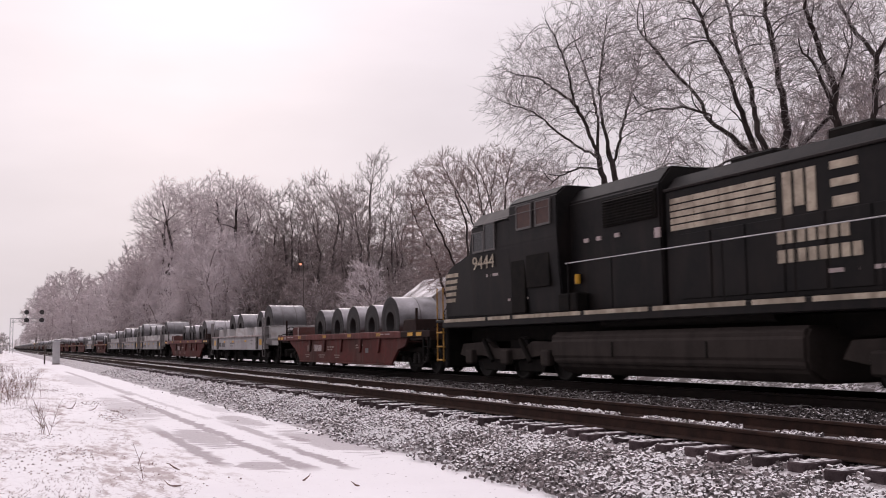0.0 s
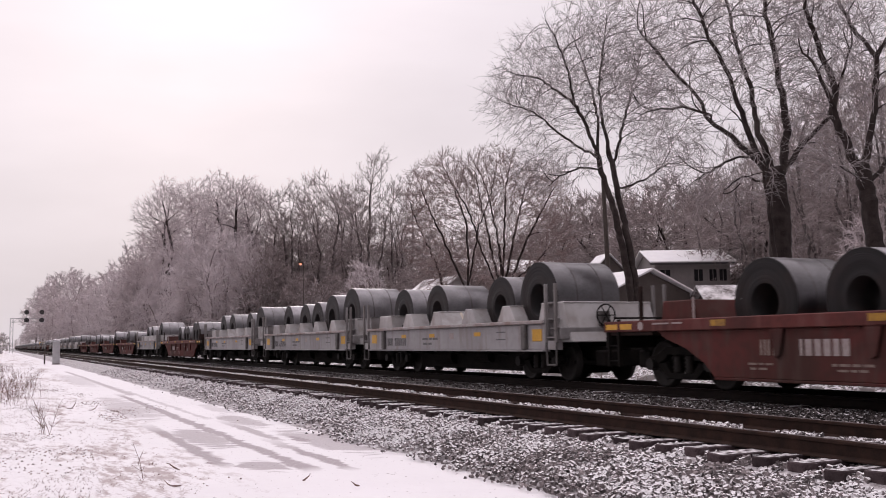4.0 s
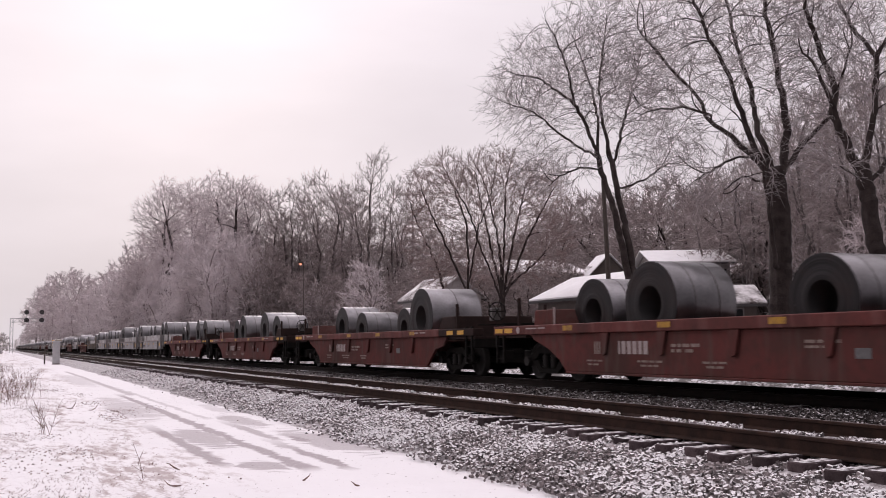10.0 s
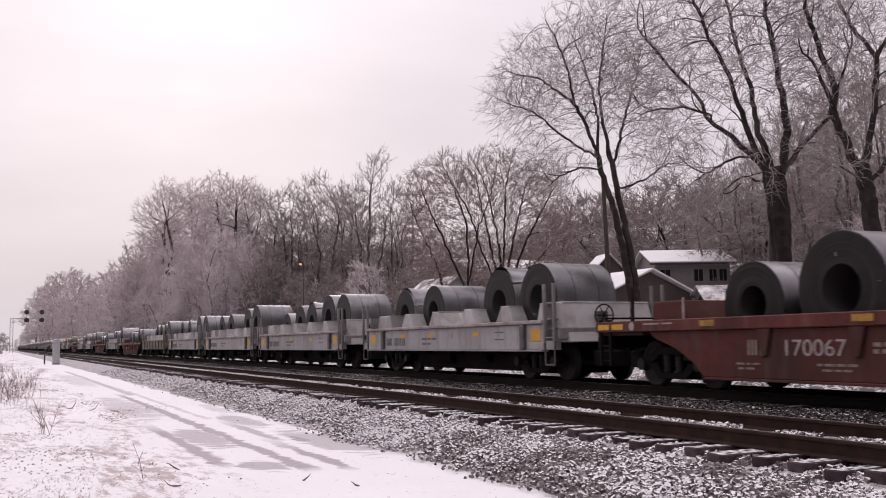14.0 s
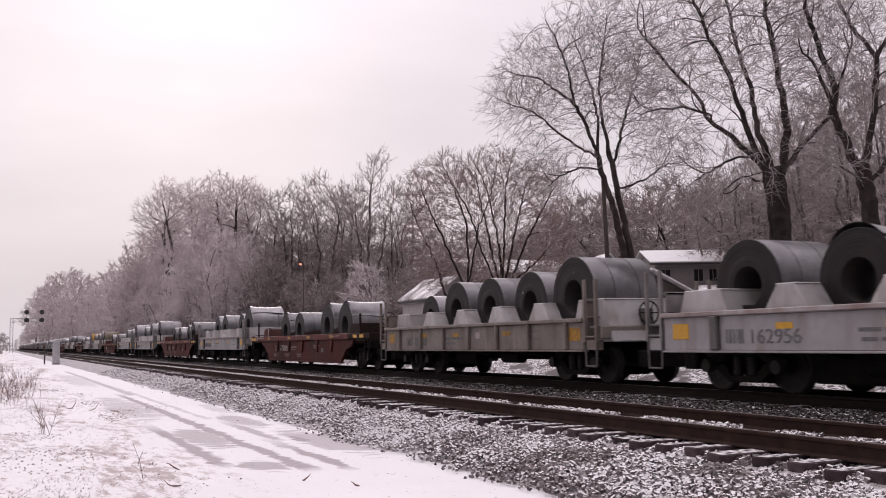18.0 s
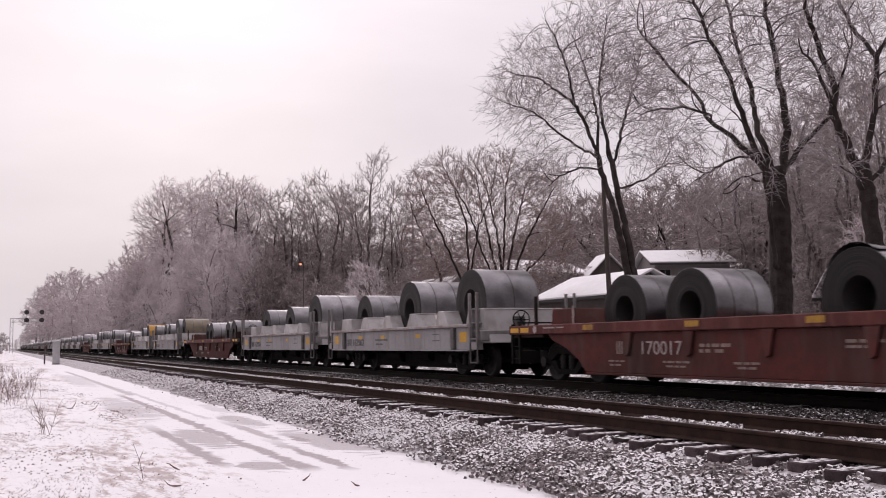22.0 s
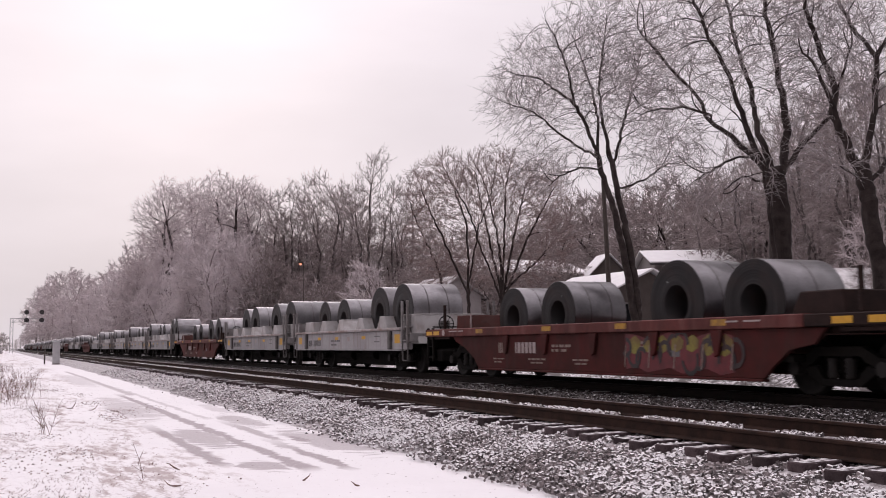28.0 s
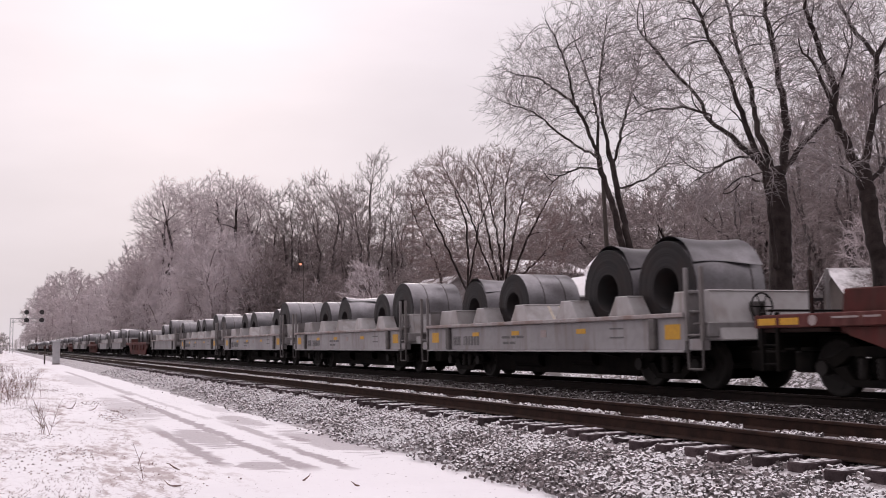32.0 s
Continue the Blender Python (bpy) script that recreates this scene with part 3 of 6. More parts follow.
# ---- bare trees ----
class Wood:
    """Loose tubes for weeds and sticks."""

    def __init__(self):
        self.verts, self.faces = [], []

    def tube(self, pts, radii, sides):
        k0 = len(self.verts)
        prev = None
        for i, p in enumerate(pts):
            d = (pts[min(i + 1, len(pts) - 1)] - pts[max(i - 1, 0)]).normalized()
            s = d.orthogonal().normalized() if prev is None else (prev - d * prev.dot(d)).normalized()
            prev = s
            t = d.cross(s)
            r = radii[i]
            for j in range(sides):
                a = 2 * math.pi * j / sides
                c = p + s * (r * math.cos(a)) + t * (r * math.sin(a))
                self.verts.append((c.x, c.y, c.z))
        for i in range(len(pts) - 1):
            for j in range(sides):
                a, b = k0 + i * sides + j, k0 + i * sides + (j + 1) % sides
                self.faces.append((a, b, b + sides, a + sides))


def bend(rng, p, d, length, steps, wander, lift):
    pts = [p.copy()]
    for _ in range(steps):
        d = (d + Vector((rng.gauss(0, wander), rng.gauss(0, wander), rng.gauss(0, wander) + lift))).normalized()
        p = p + d * (length / steps)
        pts.append(p.copy())
    return pts


def offshoot(rng, d, angle):
    side = d.orthogonal().normalized()
    side.rotate(Matrix.Rotation(rng.uniform(0, 6.283), 3, d))
    return (d * math.cos(angle) + side * math.sin(angle)).normalized()


def unit(a):
    return a / np.maximum(np.linalg.norm(a, axis=1, keepdims=True), 1e-9)


def lump_points(gen, lumps, count):
    """Points spread through a crown made of ellipsoids: centre and half axes of each."""
    lumps = np.array(lumps, float)
    size = lumps[:, 3] * lumps[:, 4] * lumps[:, 5]
    pick = gen.choice(len(lumps), count, p=size / size.sum())
    way = unit(gen.normal(size=(count, 3))) * gen.random((count, 1)) ** 0.46
    return lumps[pick, :3] + way * lumps[pick, 3:6]


class Growth:
    """A tree that grows from its limbs towards free space in its crown, branch by branch."""

    def __init__(self, seed):
        self.gen = np.random.default_rng(seed)
        self.pos, self.up, self.given = [], [], []

    def limb(self, pts, r0, r1, step):
        """A limb through the given bends; it begins at the nearest wood there is."""
        pts = np.array(pts, float)
        if self.pos:
            j = int(np.argmin(np.linalg.norm(np.array(self.pos) - pts[0], axis=1)))
        else:
            j = -1
        lens = np.linalg.norm(np.diff(pts, axis=0), axis=1)
        total, run = lens.sum(), 0.0
        for k in range(len(pts) - 1):
            n = max(1, int(round(lens[k] / step)))
            for i in range(1 if (k or j >= 0) else 0, n + 1):
                c = pts[k] + (pts[k + 1] - pts[k]) * i / n + self.gen.normal(size=3) * step * 0.1
                f = (run + lens[k] * i / n) / total
                self.pos.append(tuple(c))
                self.up.append(j)
                self.given.append(r0 + (r1 - r0) * f ** 0.75)
                j = len(self.pos) - 1
            run += lens[k]

    def grow(self, free, step, reach, kill, rounds=90, wander=0.14, lift=0.0, inertia=0.8):
        pos, up = [np.array(p) for p in self.pos], list(self.up)
        kids = [0] * len(pos)
        for u in up:
            if u >= 0:
                kids[u] += 1
        first = np.array(pos)
        near, best = np.zeros(len(free), int), np.full(len(free), 1e9)
        for i in range(0, len(first), 200):
            d = np.linalg.norm(free[:, None] - first[None, i:i + 200], axis=2)
            j = d.argmin(axis=1)
            m = d[np.arange(len(free)), j]
            hit = m < best
            best[hit], near[hit] = m[hit], j[hit] + i
        for _ in range(rounds):
            live = (best < reach) & (best > kill)
            if not live.any():
                break
            idx = np.nonzero(live)[0]
            nodes, inv = np.unique(near[idx], return_inverse=True)
            here = np.array([pos[n] for n in nodes])
            pull = np.zeros((len(nodes), 3))
            np.add.at(pull, inv, unit(free[idx] - here[inv]))
            roots = np.array([up[n] for n in nodes])
            onward = unit(here - np.array([pos[max(r, 0)] for r in roots])) * ((roots >= 0) * inertia)[:, None]
            way = unit(unit(pull) + onward + self.gen.normal(size=pull.shape) * wander + np.array((0, 0, lift)))
            fresh = []
            for n, p in zip(nodes, here + way * step):
                if kids[n] < 3:
                    kids[n] += 1
                    fresh.append(len(pos))
                    pos.append(p)
                    up.append(int(n))
                    kids.append(0)
            if not fresh:
                break
            new_pts = np.array(pos[fresh[0]:])
            sel = np.nonzero(best > kill)[0]
            d = np.linalg.norm(free[sel][:, None] - new_pts[None], axis=2)
            j = d.argmin(axis=1)
            m = d[np.arange(len(sel)), j]
            hit = m < best[sel]
            best[sel[hit]], near[sel[hit]] = m[hit], j[hit] + fresh[0]
        self.pos, self.up = np.array(pos), np.array(up)
        self.given = np.concatenate([self.given, np.zeros(len(pos) - len(self.given))])

    def thicken(self, tip, power):
        n = len(self.pos)
        self.tips = np.zeros(n)
        self.main = np.full(n, -1)
        top = np.zeros(n)
        for i in range(n - 1, -1, -1):
            if self.tips[i] == 0:
                self.tips[i] = 1
            p = self.up[i]
            if p >= 0:
                self.tips[p] += self.tips[i]
                weight = self.tips[i] + 1e5 * self.given[i]
                if weight > top[p]:
                    top[p], self.main[p] = weight, i
        self.rad = np.maximum(tip * self.tips ** (1 / power), self.given)
        # smooth the growth's kinks, but not the given limbs
        old = self.pos.copy()
        for i in range(n):
            p, m = self.up[i], self.main[i]
            if p >= 0 and m >= 0 and self.given[i] == 0:
                self.pos[i] = 0.5 * old[i] + 0.25 * (old[p] + old[m])
        q = np.maximum(self.up, 0)
        self.edge = unit(self.pos - self.pos[q] + (self.up < 0)[:, None] * np.array((0, 0, 1.0)))
        ahead = np.where(self.main[:, None] >= 0, self.edge[np.maximum(self.main, 0)], self.edge)
        self.way = unit(self.edge + ahead)

    def rings(self, centre, way, rad, sides):
        ref = np.array((0.62, 0.55, 0.12))
        s = unit(np.cross(way, ref))
        t = np.cross(way, s)
        a = 2 * np.pi * np.arange(sides) / sides
        return centre[:, None] + rad[:, None, None] * (np.cos(a)[None, :, None] * s[:, None] + np.sin(a)[None, :, None] * t[:, None])

    def tubes(self, low, high, sides):
        """The wood between two radii, as tubes: verts and quads."""
        n = len(self.pos)
        ids = np.nonzero((self.up >= 0) & (self.rad >= low) & (self.rad < high))[0]
        p = self.up[ids]
        follow = self.main[p] == ids
        node = self.rings(self.pos, self.way, self.rad, sides)
        start = self.rings(self.pos[p], self.edge[ids], np.minimum(self.rad[ids] * 1.25, self.rad[p]), sides)
        start[follow] = node[p][follow]
        verts = np.concatenate([start, node[ids]], axis=1).reshape(-1, 3)
        j = np.arange(sides)
        quad = np.stack([j, (j + 1) % sides, (j + 1) % sides + sides, j + sides], axis=1)
        faces = (quad[None] + (np.arange(len(ids)) * 2 * sides)[:, None, None]).reshape(-1, 4)
        return verts, faces

    def twigs(self, per, length, width, spread, droop, below, again=0):
        """Fine twigs as thin blades of two joints on all young wood, turned outwards; again: side twigs on each of them."""
        g = self.gen
        young = np.nonzero((self.tips <= below) & (self.up >= 0))[0]
        ids = np.repeat(young, per)
        f = g.random((len(ids), 1))
        at = self.pos[ids] * f + self.pos[self.up[ids]] * (1 - f)
        middle = self.pos[young].mean(axis=0) - np.array((0, 0, 1.5))
        way = self.edge[ids] + 0.7 * unit(at - middle)
        all_v, all_f, k0 = [], [], 0
        quad = np.array([(0, 1, 2, 3), (3, 2, 4, 5)])
        for level in range(2 if again else 1):
            k = len(at)
            way = unit(way + g.normal(size=(k, 3)) * spread)
            ln = length * g.uniform(0.45, 1.25, (k, 1))
            mid = at + way * ln * 0.55
            tip = mid + unit(way + g.normal(size=(k, 3)) * 0.25 + np.array((0, 0, -droop))) * ln * 0.45
            side = unit(np.cross(way, g.normal(size=(k, 3)))) * width
            all_v.append(np.stack([at - side, at + side, mid + side * 0.8, mid - side * 0.8, tip + side * 0.45, tip - side * 0.45], axis=1).reshape(-1, 3))
            all_f.append((quad[None] + (np.arange(k) * 6 + k0)[:, None, None]).reshape(-1, 4))
            k0 += 6 * k
            f = g.uniform(0.25, 1.0, (k * max(again, 1), 1))
            at = np.repeat(at, max(again, 1), axis=0) * (1 - f) + np.repeat(mid, max(again, 1), axis=0) * f
            way, length, width = np.repeat(way, max(again, 1), axis=0), length * 0.55, width * 0.85
        return np.concatenate(all_v), np.concatenate(all_f)

    def meshes(self, bark, twig, thick, coarse=7, fine=3, twig_args=None):
        v, f = self.tubes(thick, 9.0, coarse)
        trunk = raw("trunk", v.tolist(), f.tolist(), bark, True)
        v, f = self.tubes(0.0, thick, fine)
        if twig_args:
            v2, f2 = self.twigs(*twig_args)
            f = np.concatenate([f, f2 + len(v)])
            v = np.concatenate([v, v2])
        return trunk, raw("crown", v.tolist(), f.tolist(), twig)


def tree(meshes, name, x, y, turn, size, label, group, category="tree", wide=1.0):
    e = new(name)
    e.matrix_basis = pose(x, y, ground_z(x, y), 0, 0, turn)
    for nm, me in zip(("trunk", "crown"), meshes):
        ob = new(nm, me)
        ob.parent = e
        ob.scale = (size * wide, size * wide, size)
    return tagged(e, label, category, group)


VIEW_R = Vector((math.cos(YAW), -math.sin(YAW), 0))
VIEW_F = Vector((math.sin(YAW), math.cos(YAW), 0))


def big_tree(name, seed, x, y, limbs, lumps, count, label, twig, step=0.2, kill=0.2, tip=0.0052, power=2.5, thick=0.014, twig_args=(1, 0.6, 0.0048, 0.3, 0.02, 4, 1), lift=0.04):
    """A tree whose main limbs follow given bends (u to the side, z up; radius at root and tip; depth gained); its crown fills the
    lumps (u, depth, z and half axes) with grown branches."""
    g = Growth(seed)
    z0 = ground_z(x, y)

    def spot(u, d, z):
        q = VIEW_R * u + VIEW_F * d
        return (q.x, q.y, z - z0)

    for r0, r1, d0, d1, bends in limbs:
        n = len(bends) - 1
        g.limb([spot(u, d0 + (d1 - d0) * i / n, z) for i, (u, z) in enumerate(bends)], r0, r1, step)
    free = lump_points(g.gen, [(u, d, z, a, b, c) for u, d, z, a, b, c in lumps], count)
    right, ahead = np.array(VIEW_R), np.array(VIEW_F)
    free = free[:, :1] * right + free[:, 1:2] * ahead + (free[:, 2:] - z0) * np.array((0, 0, 1.0))
    g.grow(free, step, 3.2, kill, lift=lift, wander=0.1, inertia=1.15)
    g.thicken(tip, power)
    e = new(name)
    e.location = (x, y, z0)
    trunk, crown = g.meshes(M_BARK, twig, thick, 9, 3, twig_args)
    part("trunk", trunk, None, e)
    part("crown", crown, None, e, "bare twigs rimmed with frost")
    return tagged(e, label, "tree", "bare trees beside the line")


big_tree("bare_tree", 5, 18.5, 19.8, [
    (0.34, 0.27, 0, 0, [(0.03, -0.9), (-0.06, 1.4), (0.0, 3.85), (-0.03, 4.74), (-0.07, 5.25)]),
    (0.1, 0.018, 0, -1.2, [(-0.22, 5.16), (-0.66, 5.87), (-1.04, 6.79), (-1.33, 7.63), (-1.82, 8.47), (-2.24, 9.48), (-2.57, 10.6)]),
    (0.087, 0.018, 0, 1.6, [(-0.36, 5.42), (-0.95, 6.18), (-1.55, 6.79), (-1.84, 7.63), (-2.57, 8.64), (-3.21, 9.65)]),
    (0.1, 0.024, 0, 1.4, [(-0.13, 5.27), (-0.4, 6.52), (-0.42, 7.61), (-0.59, 8.53), (-0.76, 9.92), (-0.96, 11.33)]),
    (0.127, 0.03, 0, -0.5, [(0.11, 5.26), (0.26, 6.36), (0.16, 7.3), (-0.03, 8.37), (-0.32, 9.76), (-0.35, 11.8)]),
    (0.087, 0.018, 0, -1.0, [(0.2, 5.3), (0.68, 6.05), (1.18, 6.53), (1.43, 7.43), (1.69, 8.35)]),
    (0.037, 0.007, 0, -2.0, [(-0.45, 5.68), (-1.27, 5.58), (-2.03, 5.14), (-2.63, 4.78), (-2.94, 4.34)]),
    (0.074, 0.018, -0.3, -0.8, [(-0.25, 2.6), (-0.41, 4.23), (-0.58, 5.35), (-0.88, 6.1), (-1.3, 6.64)]),
    (0.033, 0.007, 0, 1.2, [(-1.55, 6.8), (-2.32, 7.11), (-2.99, 7.19), (-3.6, 6.97)]),
    (0.04, 0.007, 0, -1.4, [(-0.03, 4.8), (-0.55, 4.97), (-1.14, 5.06), (-1.72, 4.69), (-1.92, 4.1)]),
], [(-1.2, 0.2, 9.6, 2.9, 3.0, 2.8), (-2.6, 0, 7.6, 2.0, 2.2, 1.7), (0.6, 0, 8.8, 1.9, 2.4, 2.6), (-1.9, -0.9, 5.1, 1.7, 1.6, 1.0), (1.0, 0.3, 5.6, 1.2, 1.5, 1.0)],
   4700, "large bare tree with dark forking limbs and frosted twigs", M_HEROTWIG)
big_tree("bare_tree", 8, 19.0, 17.5, [
    (0.26, 0.19, 0, 0, [(0.6, -0.9), (0.35, 2.2), (0.19, 3.6), (0.09, 4.5), (-0.02, 5.05)]),
    (0.122, 0.035, 0, 0.6, [(-0.1, 5.0), (-0.32, 5.69), (-0.58, 6.39), (-0.42, 7.09), (-0.61, 7.66), (-0.79, 8.37), (-0.95, 9.23), (-1.04, 10.9)]),
    (0.0684, 0.028, 0, -0.5, [(-0.53, 6.32), (-0.93, 7.17), (-1.16, 7.55), (-1.49, 7.75)]),
    (0.0988, 0.0245, 0, -0.4, [(0.07, 5.1), (0.26, 5.89), (0.38, 6.8), (0.41, 7.72), (0.8, 8.35), (1.12, 9.2)]),
    (0.0608, 0.0175, -0.2, 0.6, [(0.41, 7.72), (0.1, 8.36), (-0.17, 9.22), (-0.34, 10.52)]),
    (0.0684, 0.0175, 0, 0.6, [(0.11, 4.57), (0.76, 5.25), (1.63, 5.94), (2.37, 6.77)]),
    (0.0456, 0.0084, 0, -0.9, [(0.05, 4.7), (-0.63, 4.93), (-1.17, 5.03)]),
], [(0.2, 0, 9.4, 2.2, 2.2, 2.7), (-0.6, 0, 7.4, 1.5, 1.7, 1.6), (1.6, 0, 7.2, 1.9, 1.9, 1.9), (-0.9, -0.5, 5.2, 1.0, 1.1, 0.8), (1.2, 0, 5.2, 1.0, 1.1, 0.8)],
   3500, "tall bare tree with a curved dark trunk and frosted twigs", M_HEROTWIG)
big_tree("bare_tree", 14, 22.0, 31.0, [
    (0.19, 0.1, 0, 0, [(0.0, -0.9), (-0.44, 3.31), (-0.88, 5.79), (-1.35, 7.32), (-1.5, 8.22)]),
    (0.073, 0.017, 0, -1.2, [(-1.5, 8.2), (-1.83, 8.86), (-2.38, 9.9), (-2.63, 11.19), (-3.08, 12.3), (-3.45, 12.9)]),
    (0.066, 0.017, 0, 1.4, [(-1.5, 8.2), (-1.34, 9.29), (-1.51, 10.73), (-1.85, 12.07), (-2.14, 13.2)]),
    (0.056, 0.01, 0, -1.6, [(-1.45, 7.9), (-2.27, 8.27), (-3.02, 8.72), (-3.98, 9.48), (-5.16, 9.79), (-5.8, 10.1)]),
    (0.19, 0.1, 0, 0.3, [(0.05, -0.9), (-0.2, 3.31), (-0.54, 5.57), (-0.82, 7.16), (-0.96, 8.17)]),
    (0.079, 0.017, 0.3, 0.9, [(-0.96, 8.17), (-1.16, 9.29), (-1.25, 10.73), (-1.04, 12.17), (-0.8, 13.6)]),
    (0.059, 0.014, 0.3, 2.0, [(-0.85, 7.42), (-0.49, 8.73), (-0.01, 10.27), (0.55, 11.93), (0.7, 13.0)]),
    (0.04, 0.008, 0.2, 1.4, [(-0.68, 6.66), (0.39, 7.08), (1.27, 7.72), (2.25, 8.03)]),
    (0.036, 0.008, 0, -1.5, [(-1.35, 7.4), (-2.19, 7.44), (-3.06, 7.02), (-3.83, 6.38)]),
    (0.04, 0.008, -0.5, 1.4, [(-2.38, 9.9), (-3.51, 10.98), (-4.8, 11.5), (-5.5, 11.5)]),
], [(-2.6, 0.2, 11.1, 2.7, 3.0, 2.3), (-4.3, -0.2, 10.1, 1.5, 2.0, 1.5), (-0.4, 0.6, 11.2, 2.2, 2.7, 2.4), (-3.4, -0.6, 7.6, 1.9, 1.9, 1.2), (1.0, 0.6, 8.3, 1.6, 1.8, 1.4), (-1.4, 0, 13.0, 1.6, 2.0, 1.2)],
   4700, "bare spreading tree with two main stems and frosted twigs", M_HEROTWIG, twig_args=(1, 0.7, 0.0058, 0.3, 0.0, 4, 1))
big_tree("multi_stem_tree", 21, 24.0, 47.2, [
    (0.142, 0.02, 0, 0.5, [(0.52, -0.9), (0.51, 2.28), (0.5, 4.7), (0.35, 6.53), (-0.21, 9.3), (-1.0, 11.0)]),
    (0.068, 0.018, 0, -0.8, [(0.5, 3.0), (0.65, 6.53), (0.8, 9.29), (1.15, 10.9)]),
    (0.06, 0.018, 0, 1.2, [(0.5, 3.3), (-0.08, 6.23), (-0.58, 8.69), (-0.8, 10.24), (-1.6, 11.0)]),
    (0.056, 0.018, 0, -1.5, [(0.5, 3.0), (-0.63, 5.93), (-1.21, 7.78), (-2.4, 9.8)]),
    (0.064, 0.018, 0, 1.0, [(0.51, 3.2), (1.27, 6.82), (1.87, 9.27), (2.5, 10.5)]),
    (0.06, 0.018, 0, -1.2, [(0.51, 3.0), (1.8, 6.2), (2.76, 8.03), (3.5, 9.4)]),
    (0.114, 0.02, -0.6, -0.2, [(-1.3, -0.9), (-1.32, 2.4), (-1.32, 5.03), (-1.34, 7.17), (-1.95, 9.02), (-2.69, 10.7)]),
    (0.06, 0.018, -0.6, -1.4, [(-1.31, 3.4), (-2.45, 5.96), (-3.28, 7.81), (-4.0, 9.7)]),
    (0.056, 0.018, -0.6, 0.8, [(-1.31, 4.0), (-0.67, 7.16), (0.03, 8.99), (0.4, 10.6)]),
    (0.04, 0.013, 0, 1.0, [(0.51, 3.6), (2.38, 5.2), (3.5, 6.4)]),
    (0.064, 0.018, 0.4, 1.2, [(-2.0, -0.9), (-2.2, 2.4), (-3.0, 5.2), (-4.1, 7.6), (-4.6, 9.2)]),
], [(-2.6, 0, 8.9, 2.1, 2.2, 2.2), (0.0, 0, 9.2, 2.2, 2.2, 2.2), (2.3, 0, 8.4, 2.0, 2.2, 2.2), (-3.4, 0, 6.6, 1.5, 1.8, 1.8), (3.2, 0.2, 6.4, 1.4, 1.8, 1.8), (0.2, 0.8, 6.6, 3.0, 1.6, 1.9), (-2.9, 0.3, 4.9, 1.3, 1.4, 1.2), (2.2, 0.3, 4.8, 1.4, 1.4, 1.1), (0.0, 0.6, 5.0, 3.2, 1.6, 1.3)],
   7000, "multi-stemmed bare tree with reddish frosted twigs", M_REDTWIG, step=0.24, kill=0.25, tip=0.0072, thick=0.022, twig_args=(2, 0.55, 0.0075, 0.28, -0.35, 5, 1), lift=0.3)


def wood_kind(seed, height, base, width, stems, lumps, count, bark, twig, tip, thick, step, twig_args, lift=0.1, trunk_r=0.22, kill=0.5, lean=0.08):
    """A tree of the wood: its stems rise to the crown, which is a heap of lumps of uneven size between base and height."""
    rng, g = random.Random(seed), Growth(seed)
    for s in range(stems):
        a = rng.uniform(0, 6.28)
        out = (0.1 + 0.28 * rng.random()) * width if stems > 1 else 0.05 * width
        pts = [(0.12 * s * math.cos(a), 0.12 * s * math.sin(a), -0.3)]
        top = (base + (height - base) * rng.uniform(0.45, 0.7)) if stems < 4 else base + (height - base) * rng.uniform(0.3, 0.6)
        for k in range(1, 6):
            f = k / 5
            pts.append((pts[0][0] + out * f ** 1.4 * math.cos(a) + rng.gauss(0, lean), pts[0][1] + out * f ** 1.4 * math.sin(a) + rng.gauss(0, lean), top * f))
        g.limb(pts, trunk_r / stems ** 0.4, 0.03, step)
    heap = []
    for k in range(lumps):
        f = (k + 0.5) / lumps
        a, z = k * 2.4 + rng.uniform(-0.5, 0.5), base + (height - base) * (0.1 + 0.78 * f)
        bulge = math.sin(math.pi * min(1.0, 0.22 + 0.72 * f)) ** 0.8
        d, r = width * 0.58 * bulge * rng.uniform(0.55, 1.0), width * rng.uniform(0.3, 0.46) * (0.6 + 0.4 * bulge)
        heap.append((d * math.cos(a), d * math.sin(a), min(z, height - r * 0.72), r, r, r * rng.uniform(0.7, 0.95)))
    g.grow(lump_points(g.gen, heap, count), step, 3.0, kill, wander=0.18, lift=lift)
    g.thicken(tip, 2.2)
    return g.meshes(bark, twig, thick, 6, 3, twig_args)


SPREAD = [wood_kind(s, 18, 7.5, 5.2, 3, 10, 3600, M_BARK, M_TWIG, 0.011, 0.04, 0.36, (2, 0.7, 0.015, 0.45, 0.05, 3, 1), 0.08, 0.34, 0.33, lean=0.3) for s in (201, 202)]
UPRIGHT = [wood_kind(s, 18, 4.0, 4.2, 4, 11, 2300, M_WOODBARK, M_SCRUB, 0.0125, 0.05, 0.4, (2, 0.75, 0.0145, 0.4, -0.15, 3, 1), 0.25, 0.26, 0.4, lean=0.2) for s in (211, 212, 213)]
FROSTY = [wood_kind(s, 9, 0.4, 3.3, 6, 13, 1300, M_GREYBARK, t, 0.014, 0.035, 0.36, (4, 0.62, 0.021, 0.6, 0.35, 3, 1), 0.0, 0.13, 0.36) for s, t in ((221, M_FROST), (222, M_FROST), (223, M_TWIG), (224, M_SCRUB))]
FAR_KINDS = [wood_kind(s, 18, 0.8, 5.2, 5, 14, 900, M_GREYBARK, t, 0.025, 0.07, 0.7, (4, 1.2, 0.055, 0.6, 0.2, 3, 1), 0.05, 0.26, 0.75) for s, t in ((231, M_TWIG), (232, M_FROST))]
